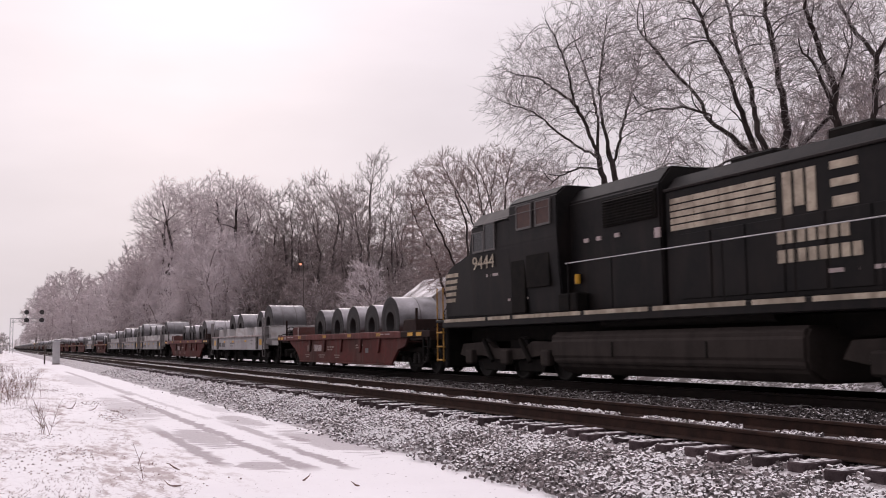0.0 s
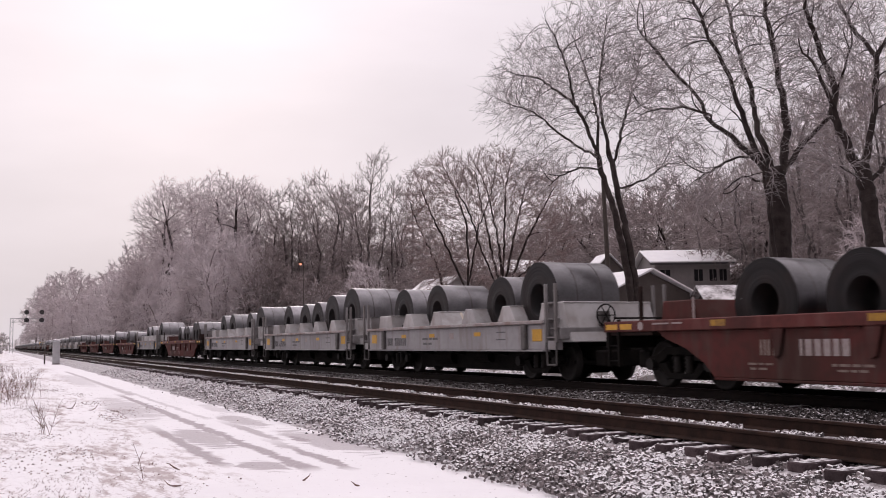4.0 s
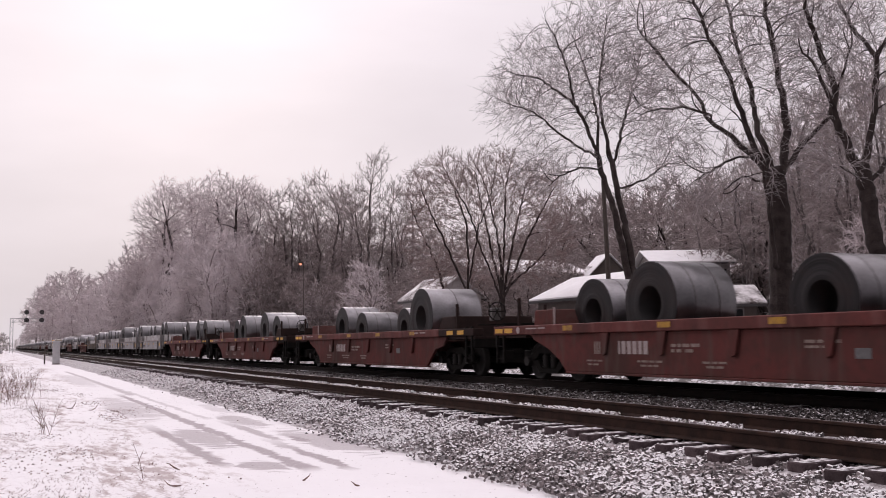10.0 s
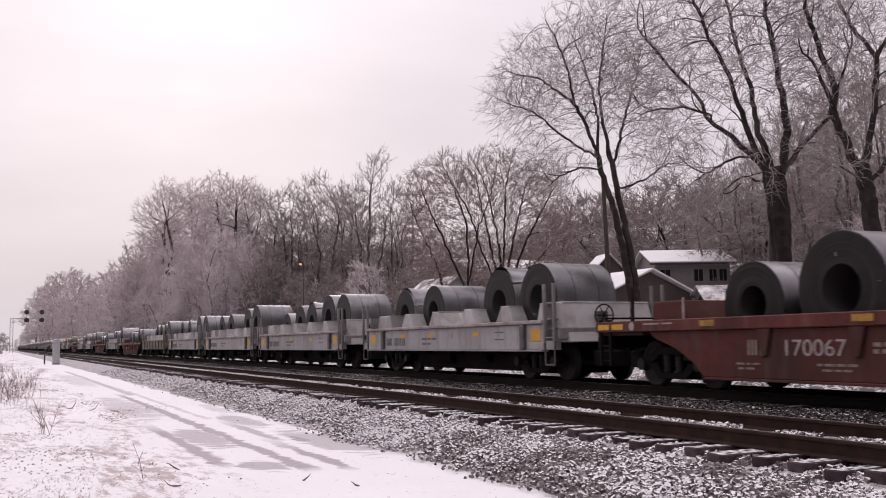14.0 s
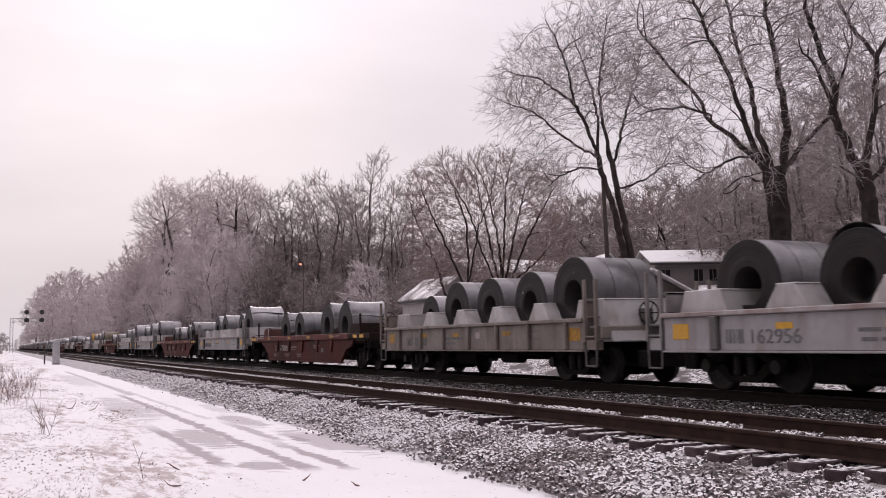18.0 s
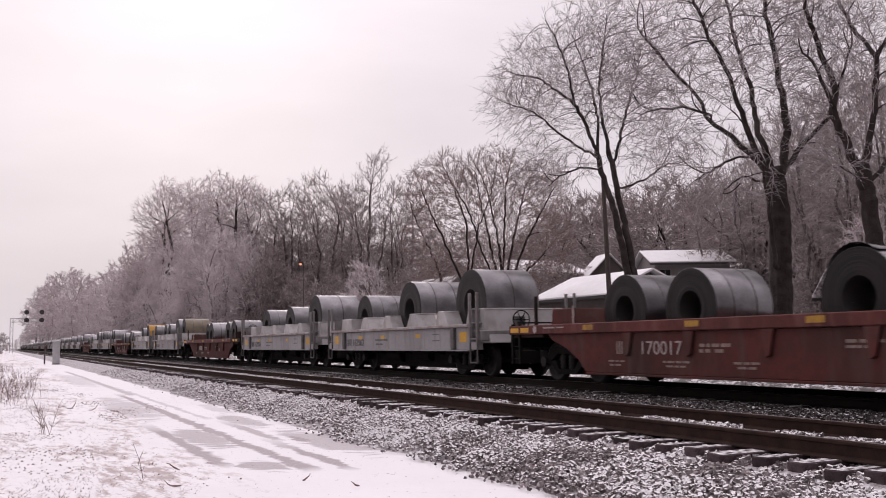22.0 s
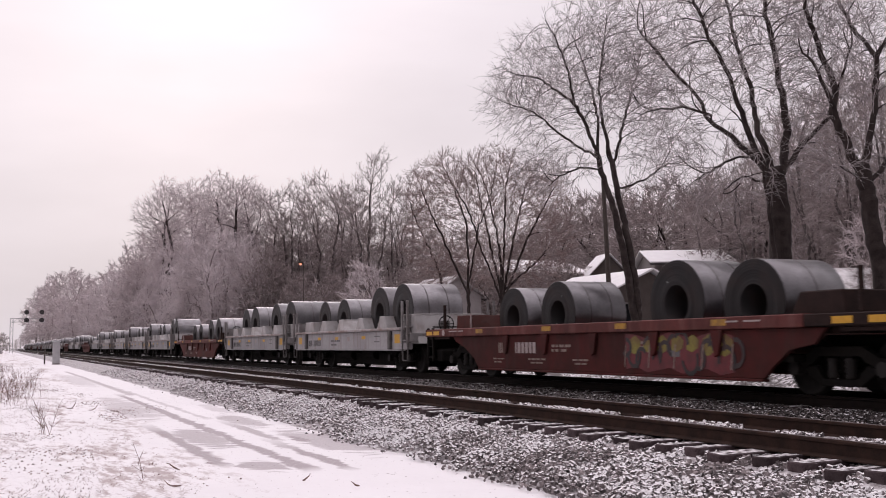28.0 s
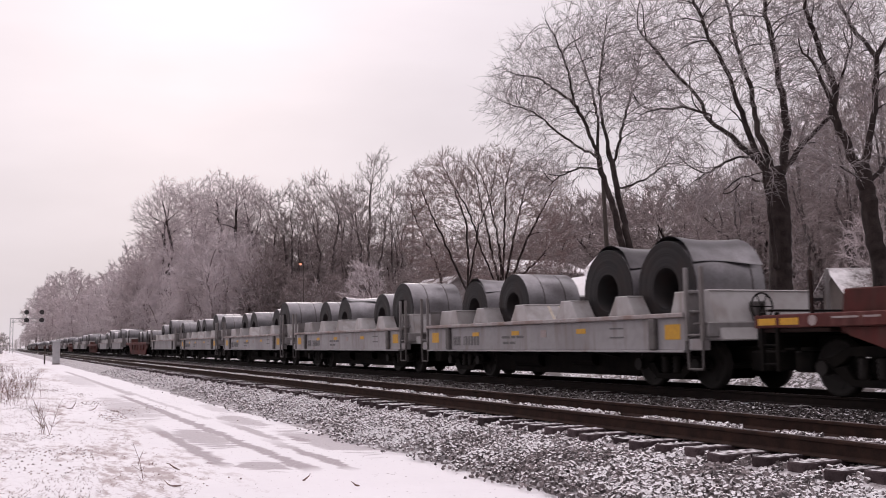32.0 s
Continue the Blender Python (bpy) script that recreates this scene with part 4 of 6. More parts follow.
BACK_KINDS = [wood_kind(s, 18, 3.0, 5.2, 4, 11, 1100, M_BARK, M_SCRUB, 0.02, 0.06, 0.6, (4, 1.15, 0.034, 0.8, 0.15, 3), 0.05, 0.24, 0.62, lean=0.4) for s in (241, 242)]
rng = random.Random(4)
TALL = "bare deciduous tree grey with hoar frost at the wood's edge"
SCRUB = "frost-covered bare thicket tree beside the line"


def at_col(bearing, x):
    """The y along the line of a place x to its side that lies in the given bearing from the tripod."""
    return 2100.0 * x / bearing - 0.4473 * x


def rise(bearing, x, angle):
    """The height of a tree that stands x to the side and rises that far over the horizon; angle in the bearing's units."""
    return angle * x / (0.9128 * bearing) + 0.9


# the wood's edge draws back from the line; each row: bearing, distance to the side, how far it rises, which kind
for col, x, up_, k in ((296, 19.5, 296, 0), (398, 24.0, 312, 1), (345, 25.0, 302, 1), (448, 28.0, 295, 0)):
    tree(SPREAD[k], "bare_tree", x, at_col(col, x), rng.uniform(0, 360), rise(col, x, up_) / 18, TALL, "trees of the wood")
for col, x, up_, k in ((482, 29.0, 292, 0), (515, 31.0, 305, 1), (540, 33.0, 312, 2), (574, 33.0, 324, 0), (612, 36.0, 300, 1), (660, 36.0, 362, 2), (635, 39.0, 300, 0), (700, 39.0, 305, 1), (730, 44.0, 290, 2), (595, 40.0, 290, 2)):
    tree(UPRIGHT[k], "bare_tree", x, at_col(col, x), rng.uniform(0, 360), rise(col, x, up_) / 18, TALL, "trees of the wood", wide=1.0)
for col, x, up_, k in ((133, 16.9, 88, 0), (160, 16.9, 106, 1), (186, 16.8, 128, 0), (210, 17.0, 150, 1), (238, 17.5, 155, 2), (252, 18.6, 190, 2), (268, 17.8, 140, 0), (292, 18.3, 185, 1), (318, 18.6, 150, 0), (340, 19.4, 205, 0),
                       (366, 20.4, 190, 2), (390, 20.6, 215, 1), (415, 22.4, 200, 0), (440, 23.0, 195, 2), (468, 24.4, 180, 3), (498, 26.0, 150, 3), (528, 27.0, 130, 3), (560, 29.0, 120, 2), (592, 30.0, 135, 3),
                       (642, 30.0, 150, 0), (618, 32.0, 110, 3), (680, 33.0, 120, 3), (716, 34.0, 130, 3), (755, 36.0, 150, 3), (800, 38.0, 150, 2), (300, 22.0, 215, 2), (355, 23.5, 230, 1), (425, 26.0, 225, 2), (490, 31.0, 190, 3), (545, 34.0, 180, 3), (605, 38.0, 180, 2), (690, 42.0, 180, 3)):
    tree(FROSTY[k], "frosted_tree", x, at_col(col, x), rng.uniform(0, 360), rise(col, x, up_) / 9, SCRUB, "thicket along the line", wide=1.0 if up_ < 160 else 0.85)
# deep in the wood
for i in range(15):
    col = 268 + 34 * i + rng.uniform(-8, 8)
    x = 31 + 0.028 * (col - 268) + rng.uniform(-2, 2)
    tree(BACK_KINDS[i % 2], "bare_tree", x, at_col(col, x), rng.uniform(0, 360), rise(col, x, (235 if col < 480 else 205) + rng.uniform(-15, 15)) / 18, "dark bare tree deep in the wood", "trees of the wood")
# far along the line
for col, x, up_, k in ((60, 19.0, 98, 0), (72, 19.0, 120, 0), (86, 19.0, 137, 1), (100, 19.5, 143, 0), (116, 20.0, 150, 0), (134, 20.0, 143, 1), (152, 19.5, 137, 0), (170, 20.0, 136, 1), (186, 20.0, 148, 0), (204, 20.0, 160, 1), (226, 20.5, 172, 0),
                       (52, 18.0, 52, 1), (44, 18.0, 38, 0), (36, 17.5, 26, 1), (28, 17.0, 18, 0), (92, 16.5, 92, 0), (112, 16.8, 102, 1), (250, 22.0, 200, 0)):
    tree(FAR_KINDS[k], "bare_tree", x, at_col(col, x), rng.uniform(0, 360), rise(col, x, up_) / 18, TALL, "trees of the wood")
for i in range(4):
    tree(FAR_KINDS[i % 2], "bare_tree", -4.5 - 2.2 * i + rng.uniform(-1, 1), 430 + 25 * i, rng.uniform(0, 360), rng.uniform(0.7, 1.0), "distant bare tree beyond the signals", "distant trees")
for x, y, size in ((-1.6, 262, 0.62), (0.3, 292, 0.66), (-3.2, 240, 0.55)):
    tree(FROSTY[3], "frosted_tree", x, y, rng.uniform(0, 360), size, "frosted bare tree beside the distant line", "distant trees", wide=1.3)
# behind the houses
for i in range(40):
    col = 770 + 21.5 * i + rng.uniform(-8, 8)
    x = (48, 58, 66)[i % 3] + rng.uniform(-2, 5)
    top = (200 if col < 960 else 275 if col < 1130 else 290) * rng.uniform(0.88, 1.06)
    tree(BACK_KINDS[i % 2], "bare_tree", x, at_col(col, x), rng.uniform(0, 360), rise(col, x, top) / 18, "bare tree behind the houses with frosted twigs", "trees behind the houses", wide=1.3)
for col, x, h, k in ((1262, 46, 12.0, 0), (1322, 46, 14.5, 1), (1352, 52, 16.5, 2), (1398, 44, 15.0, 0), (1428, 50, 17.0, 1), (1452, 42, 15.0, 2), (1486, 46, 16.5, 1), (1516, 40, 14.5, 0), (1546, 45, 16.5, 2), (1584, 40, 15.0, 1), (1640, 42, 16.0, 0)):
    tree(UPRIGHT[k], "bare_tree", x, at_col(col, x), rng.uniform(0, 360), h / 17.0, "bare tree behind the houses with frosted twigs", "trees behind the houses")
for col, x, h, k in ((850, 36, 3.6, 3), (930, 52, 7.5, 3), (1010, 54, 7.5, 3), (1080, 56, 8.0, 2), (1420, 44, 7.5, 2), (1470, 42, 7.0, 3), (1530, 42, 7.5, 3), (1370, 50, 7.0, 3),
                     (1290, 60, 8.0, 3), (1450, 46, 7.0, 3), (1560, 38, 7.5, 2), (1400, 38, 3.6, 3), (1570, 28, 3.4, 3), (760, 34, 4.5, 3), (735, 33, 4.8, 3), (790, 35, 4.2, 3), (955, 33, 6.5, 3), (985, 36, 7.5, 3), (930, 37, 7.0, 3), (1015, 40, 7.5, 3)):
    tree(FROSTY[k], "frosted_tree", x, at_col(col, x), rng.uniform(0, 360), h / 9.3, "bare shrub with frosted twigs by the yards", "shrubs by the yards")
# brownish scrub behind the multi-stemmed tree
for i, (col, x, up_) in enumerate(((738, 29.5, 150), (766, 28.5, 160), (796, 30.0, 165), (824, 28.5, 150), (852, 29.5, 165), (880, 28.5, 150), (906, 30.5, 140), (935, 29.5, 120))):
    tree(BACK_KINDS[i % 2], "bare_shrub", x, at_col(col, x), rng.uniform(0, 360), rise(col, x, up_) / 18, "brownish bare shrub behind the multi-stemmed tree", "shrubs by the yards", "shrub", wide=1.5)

# a lamp that burns among the trees
lamp = new("yard_lamp")
lamp.location = (24.0, 83.5, ground_z(24.0, 83.5))
part("pole", rod(B(), (0, 0, -0.3), (0, 0, 7.7), 0.035, 8, 0.022), M_POLE, lamp)
part("arm", rod(B(), (0, 0, 7.6), (-0.4, -0.5, 7.75), 0.035, 6), M_POLE, lamp)
M_LAMP = bpy.data.materials.new("sodium_lamp_glow")
M_LAMP.use_nodes = True
M_LAMP.node_tree.nodes["Principled BSDF"].inputs["Emission Color"].default_value = (1.0, 0.22, 0.06, 1)
M_LAMP.node_tree.nodes["Principled BSDF"].inputs["Emission Strength"].default_value = 1.4
head = part("lamp_head", soften(bx(B(), -0.62, -0.28, -0.75, -0.42, 7.62, 7.76), 0.03), M_POLE, lamp)
part("lamp_lens", lathe(B(), [(0.01, 0), (0.08, 0.03), (0.12, 0.1), (0.12, 0.16), (0.01, 0.17)], 12, False), M_LAMP, head, "glowing orange lamp", at=pose(-0.45, -0.58, 7.46, 0, -90, 0))
tagged(lamp, "yard lamp glowing orange on a pole among the trees", "lamp")


# ---- houses behind the trees ----
def house(name, x, y, turn, w, d, eave, ridge, wall_m, label, windows, over=0.4, turned=False):
    """A gabled house: ridge along its width, w by d, with its storeys' windows on the two seen sides."""
    z0 = ground_z(x, y)
    e = new(name)
    e.matrix_basis = pose(x, y, z0, 0, 0, turn + (90 if turned else 0))
    eave, ridge = eave - z0, ridge - z0
    bm = B()
    prism(bm, [(-d / 2, -0.3), (-d / 2, eave), (0, ridge - 0.1), (d / 2, eave), (d / 2, -0.3)], "x", -w / 2, w / 2)
    part("wall", bm, wall_m, e)
    slope = math.hypot(d / 2 + over, (ridge - eave) * (d / 2 + over) / (d / 2))
    drop = (ridge - eave) * (d / 2 + over) / (d / 2)
    for s in (-1, 1):
        bm = B()
        prism(bm, [(0, ridge), (s * (d / 2 + over), ridge - drop), (s * (d / 2 + over), ridge - drop + 0.1), (0, ridge + 0.12)], "x", -w / 2 - over, w / 2 + over)
        part("roof", soften(bm, 0.02), M_PATCHROOF if name == "shed" else M_ROOFSNOW, e, "roof slope covered with snow")
        bm = B()
        bx(bm, -w / 2 - over, w / 2 + over, s * (d / 2 + over) - 0.02, s * (d / 2 + over) + 0.02, ridge - drop - 0.14, ridge - drop - 0.01)
        part("fascia", bm, M_TRIM, e)
    for side, u, z, ww, hh in windows:
        bm, fr = B(), B()
        if side in ("f", "b"):
            c = -d / 2 if side == "f" else d / 2
            q = -1 if side == "f" else 1
            bx(bm, u - ww / 2, u + ww / 2, c + q * 0.01, c + q * 0.05, z, z + hh)
            for a, b2 in ((u - ww / 2 - 0.07, u - ww / 2), (u + ww / 2, u + ww / 2 + 0.07), (u - 0.02, u + 0.02)):
                bx(fr, a, b2, c, c + q * 0.07, z - 0.06, z + hh + 0.06)
            bx(fr, u - ww / 2 - 0.07, u + ww / 2 + 0.07, c, c + q * 0.075, z - 0.08, z)
            bx(fr, u - ww / 2 - 0.07, u + ww / 2 + 0.07, c, c + q * 0.075, z + hh, z + hh + 0.08)
        else:
            c = -w / 2
            bx(bm, c - 0.05, c - 0.01, u - ww / 2, u + ww / 2, z, z + hh)
            for a, b2 in ((u - ww / 2 - 0.07, u - ww / 2), (u + ww / 2, u + ww / 2 + 0.07), (u - 0.02, u + 0.02)):
                bx(fr, c - 0.07, c, a, b2, z - 0.06, z + hh + 0.06)
            bx(fr, c - 0.075, c, u - ww / 2 - 0.07, u + ww / 2 + 0.07, z - 0.08, z)
            bx(fr, c - 0.075, c, u - ww / 2 - 0.07, u + ww / 2 + 0.07, z + hh, z + hh + 0.08)
        win = part("window", fr, M_WALL, e, "white window frame")
        part("pane", bm, M_GLASS, win)
    return tagged(e, label, "house")


house("house", 36.5, 69.0, 0, 9.2, 7.4, 6.15, 7.25, M_WALL2, "low brown house with a snow-covered gable roof", [("f", -2, 2.6, 1.2, 1.2), ("f", 2, 2.6, 1.2, 1.2)])
house("garage", 31.0, 46.5, 90, 7.2, 5.2, 3.4, 4.55, M_WALL2, "dull gabled garage with snow on its roof", [("l", 1.6, 1.4, 1.2, 1.0)])
house("shed", 25.3, 57.0, 90, 5.0, 3.2, 3.75, 4.9, M_PALE, "pale shed with a steep snowy gable behind the trees", [("l", 0.3, 1.2, 0.7, 0.8)], 0.25)
house("house", 42.2, 64.2, -14, 2.6, 3.0, 5.9, 7.4, M_WALL2, "steep narrow gable with snow along its edges", [("l", 0.0, 3.2, 0.7, 0.9)], 0.2, turned=True)
house("house", 44.9, 58.2, -24, 5.2, 6.4, 6.3, 7.25, M_WALL, "two-storey pale house with a snowy roof and dark windows",
      [("f", -1.9, 4.2, 0.7, 0.8), ("f", 0.4, 4.2, 0.6, 0.8), ("f", 1.4, 4.2, 0.5, 0.8), ("f", 2.1, 4.2, 0.5, 0.8), ("l", 0.0, 4.2, 0.9, 0.8), ("f", 0.6, 1.4, 1.6, 1.2)])
house("house", 51.4, 59.4, -18, 3.0, 3.0, 5.6, 6.95, M_WALL2, "narrow brown gable of a house behind the trees", [("l", 0.0, 3.4, 0.7, 0.9)], 0.2, turned=True)
house("shed", 34.4, 41.0, -24, 2.3, 3.0, 2.85, 3.6, M_WALL2, "low shed with a snow-covered roof", [("f", 0, 1.1, 0.8, 0.8)])
house("shed", 36.85, 34.4, -24, 2.4, 3.0, 3.1, 4.05, M_WALL2, "small shed with a patchy snow roof behind the trees", [("f", 0, 1.1, 0.8, 0.8)])

# utility pole
pole = new("utility_pole")
pole.location = (24.0, 36.0, ground_z(24.0, 36.0))
part("pole", rod(B(), (0, 0, -0.3), (-0.22, 0, 7.6), 0.12, 10, 0.085), M_POLE, pole)
tagged(pole, "weathered wooden utility pole without wires", "utility pole")

# ---- cantilever signal far down the line ----
sig = new("signal_cantilever")
sig.location = (2.9, 362, GROUND_Z)
for px_, py_ in ((0, 0), (0.9, 0), (0, 0.9), (0.9, 0.9)):
    part("mast_leg", rod(B(), (px_, py_, 0), (px_, py_, 11.6), 0.11, 6), M_SIGNAL, sig)
for z in (10.3, 11.5):
    for py_ in (0, 0.9):
        part("beam", rod(B(), (0, py_, z), (11.0, py_, z), 0.1, 6), M_SIGNAL, sig)
for i in range(10):
    part("brace", rod(B(), (1.1 * i, 0, 10.3 if i % 2 else 11.5), (1.1 * (i + 1), 0, 11.5 if i % 2 else 10.3), 0.06, 5), M_SIGNAL, sig)
for i in range(8):
    part("brace", rod(B(), (0 if i % 2 else 0.9, 0, 1.3 * i), (0.9 if i % 2 else 0, 0, 1.3 * i + 1.3), 0.05, 5), M_SIGNAL, sig)
for sx_ in (NEAR_X - 2.9, FAR_X - 2.9 - 0.3):
    for z in (10.9, 13.6):
        hd = part("signal_head", soften(rod(B(), (sx_, -0.5, z), (sx_, -0.25, z), 0.8, 14), 0.04), M_TRIM, sig, "round black signal target")
        part("lens", rod(B(), (sx_, -0.6, z), (sx_, -0.5, z), 0.16, 10), M_GLASS, hd)
    part("head_mast", rod(B(), (sx_, -0.1, 10.3), (sx_, -0.1, 14.6), 0.09, 6), M_SIGNAL, sig)
tagged(sig, "grey steel cantilever signal bridge over both tracks", "railway signal")

# relay case and its post beside the line
case = new("relay_case")
case.location = (4.85, 100.5, ground_z(4.85, 100.5))
part("cabinet", soften(bx(B(), -0.32, 0.32, -0.3, 0.3, 0.1, 2.1), 0.03), M_BOX, case)
part("lid", soften(bx(B(), -0.37, 0.37, -0.36, 0.36, 2.1, 2.2), 0.02), M_BOX, case)
part("door", soften(bx(B(), -0.27, 0.27, -0.325, -0.302, 0.25, 1.95), 0.008), M_BOX, case)
part("foundation", bx(B(), -0.36, 0.36, -0.34, 0.34, -0.2, 0.1), M_STONE, case)
tagged(case, "silver relay case on a foundation beside the line", "relay case")
post = new("marker_post")
post.location = (3.9, 102.0, ground_z(3.9, 102.0))
part("post", rod(B(), (0, 0, -0.2), (0, 0, 1.5), 0.07, 8), M_POLE, post)
tagged(post, "short dark post beside the relay case", "post")


# ---- weeds, sticks and clods in the snow ----
def weed(name, x, y, h, stalks, seed, label, spread=0.25, twiggy=3):
    rng = random.Random(seed)
    w = Wood()
    for _ in range(stalks):
        p = Vector((rng.gauss(0, spread), rng.gauss(0, spread), -0.03))
        q = bend(rng, p, Vector((rng.gauss(0, 0.2), rng.gauss(0, 0.2), 1)), h * rng.uniform(0.6, 1.1), 4, 0.12, 0.0)
        w.tube(q, [0.006, 0.005, 0.004, 0.003, 0.002], 4)
        for _ in range(twiggy):
            j = rng.randint(1, 3)
            d = offshoot(rng, (q[j + 1] - q[j]).normalized(), 0.7)
            w.tube(bend(rng, q[j], d, h * rng.uniform(0.12, 0.3), 2, 0.2, 0.0), [0.004, 0.003, 0.002], 3)
    ob = new(name, raw(name, w.verts, w.faces, M_WEED))
    ob.location = (x, y, ground_z(x, y))
    return tagged(ob, label, "weed", "dry weeds", kind="stuff" if stalks > 5 else "")


weed("dry_weed", 1.58, 12.46, 0.56, 1, 1, "thin dry weed stalk standing in the snow", 0.02, 3)
weed("dry_weed", 1.68, 13.95, 0.24, 1, 2, "thin dry weed stalk standing in the snow", 0.02, 2)
weed("dry_weed", 0.78, 19.8, 0.78, 6, 3, "clump of brown dry weeds in the snow", 0.05, 9)
weed("dry_weed", 1.15, 38.6, 1.15, 8, 4, "clump of brown dry weeds in the snow", 0.2, 8)
for x, y, h, seed in ((0.35, 31.0, 0.75, 71), (0.0, 29.5, 0.7, 72), (0.62, 34.0, 0.8, 73), (0.25, 36.0, 0.9, 74)):
    weed("dry_weed", x, y, h, 12, seed, "clump of brown dry weeds in the snow", 0.3, 8)
rng = random.Random(9)
for i in range(9):
    y = rng.uniform(34, 75)
    weed("dry_weed", rng.uniform(-1.0, 0.5) + 0.012 * y - 0.2, y, rng.uniform(0.3, 0.8), 14, 30 + i, "clump of dead grass and weeds poking through snow", 0.3, 6)


def grass_stuff():
    rng = random.Random(17)
    verts, faces = [], []
    for _ in range(9000):
        y = 11 + 40 * rng.random() ** 1.6
        x = -1.0 + 0.02 * y + rng.gauss(0.6, 1.0)
        if x > 2.3 or noise.noise((x * 0.9, y * 0.35, 7.0)) < 0.05:
            continue
        z, k, a, ln = ground_z(x, y), len(verts), rng.uniform(0, 6.28), rng.uniform(0.02, 0.07)
        dx, dy = math.cos(a), math.sin(a)
        verts += [(x - dy * 0.004, y + dx * 0.004, z), (x + dy * 0.004, y - dx * 0.004, z), (x + dx * ln * 0.8, y + dy * ln * 0.8, z + ln * 0.5)]
        faces.append((k, k + 1, k + 2))
    ob = new("dead_grass", raw("dead_grass", verts, faces, M_WEED))
    tagged(ob, "scattered dead grass blades poking through thin snow", "grass", kind="stuff")


grass_stuff()


def bank_brush():
    """Dead stems and grass that stick out of the snow on the bank beyond the train."""
    rng = random.Random(19)
    verts, faces = [], []
    for _ in range(9000):
        x, y = rng.uniform(15.4, 21), 5 + 60 * rng.random() ** 1.5
        if noise.noise((x * 0.9, y * 0.7, 3.0)) < 0.12:
            continue
        z, k, ln = ground_z(x, y), len(verts), rng.uniform(0.08, 0.38)
        dx, dy = rng.gauss(0, 0.5) * ln, rng.gauss(0, 0.5) * ln
        verts += [(x - 0.009, y, z - 0.02), (x + 0.009, y, z - 0.02), (x + dx, y + dy, z + ln)]
        faces.append((k, k + 1, k + 2))
    tagged(new("bank_brush", raw("bank_brush", verts, faces, M_WEED)), "dead stems and grass sticking out of the snowy bank", "brush", kind="stuff")


bank_brush()


def dirt_clods():
    """Frozen clods and pebbles that show through the thin snow on the bank."""
    rng = random.Random(41)
    spots = []
    for _ in range(2400):
        y = 13 + 34 * rng.random() ** 1.1
        x = -0.9 + 0.035 * y + rng.gauss(0.45, 0.75)
        if x > 2.6 or x < -4 or noise.noise((x * 0.8, y * 0.3, 9.0)) + 0.5 * noise.noise((x * 3.0, y * 1.2, 4.0)) < 0.12:
            continue
        spots.append((x, y, ground_z(x, y) + 0.002))
    for cx, cy, n in CLOD_HEAPS:
        spots += [(px_, py_, ground_z(px_, py_) + 0.004) for px_, py_ in ((cx + rng.gauss(0, 0.22), cy + rng.gauss(0, 0.7)) for _ in range(n))]
    sv, sf = stone_soup(rng, spots, 0.0145)
    tagged(new("dirt_clods", raw("dirt_clods", sv, sf, M_DIRT)), "brown frozen clods and pebbles showing through snow", "dirt", kind="stuff")


CLOD_HEAPS = ((2.44, 29.81, 90), (2.45, 23.83, 120), (2.46, 35.55, 70), (2.76, 25.65, 80), (1.76, 39.63, 90), (1.97, 67.29, 60), (0.73, 19.27, 40), (1.27, 15.77, 25), (0.85, 15.34, 20), (2.15, 12.66, 12), (5.72, 36.27, 30), (3.63, 26.57, 40), (2.71, 124.49, 60), (0.62, 40.59, 60))
dirt_clods()
for i, (x, y, ln, turn) in enumerate(((1.8, 11.7, 0.34, 128), (3.32, 11.36, 0.16, 20), (3.6, 10.58, 0.15, 170), (2.01, 13.1, 0.26, 150), (4.66, 21.0, 0.16, 30), (1.9, 13.83, 0.14, 80), (2.3, 26.5, 0.5, 10), (2.5, 25.5, 0.4, 170), (1.9, 27.5, 0.6, 15), (2.2, 22.0, 0.2, 60))):
    rr = random.Random(60 + i)
    w = Wood()
    w.tube(bend(rr, Vector((-ln / 2, 0, 0.02)), Vector((1, 0, 0)), ln * 0.75, 4, 0.3, 0), [0.006, 0.012, 0.009, 0.006, 0.003], 5)
    ob = new("fallen_stick", raw("fallen_stick", w.verts, w.faces, M_WEED))
    ob.matrix_basis = pose(x, y, ground_z(x, y), 0, 0, turn)
    tagged(ob, "short brown stick lying in the snow", "stick", "sticks in the snow")


# ---- the train: cars in their own space, y towards the far end, z = 0 on the rail, -x the near side ----
MOVERS, AXLES = [], []
LITE = False  # cars that stay far down the line have fewer parts


def wheelset(parent, y, r=0.457):
    ax = part("wheelset", rod(B(), (-1.05, 0, 0), (1.05, 0, 0), 0.085, 10), M_WHEEL, parent, at=pose(0, y, r))
    for s in (-1, 1):
        o = s * GAUGE
        bm = lathe(B(), [(0.1, o + s * 0.09), (0.18, o + s * 0.04), (r - 0.08, o + s * 0.02), (r - 0.06, o + s * 0.06), (r, o + s * 0.05), (r + 0.002, o - s * 0.045),
                         (r + 0.028, o - s * 0.06), (r + 0.02, o - s * 0.08), (r - 0.08, o - s * 0.06), (0.1, o - s * 0.06)], 10 if LITE else 18)
        for k in range(0 if LITE else 5):
            a = 2 * math.pi * k / 5
            rod(bm, (o + s * 0.02, 0.27 * math.cos(a), 0.27 * math.sin(a)), (o + s * 0.04, 0.27 * math.cos(a), 0.27 * math.sin(a)), 0.05, 6)
        part("wheel", bm, M_WHEEL, ax)
    return ax


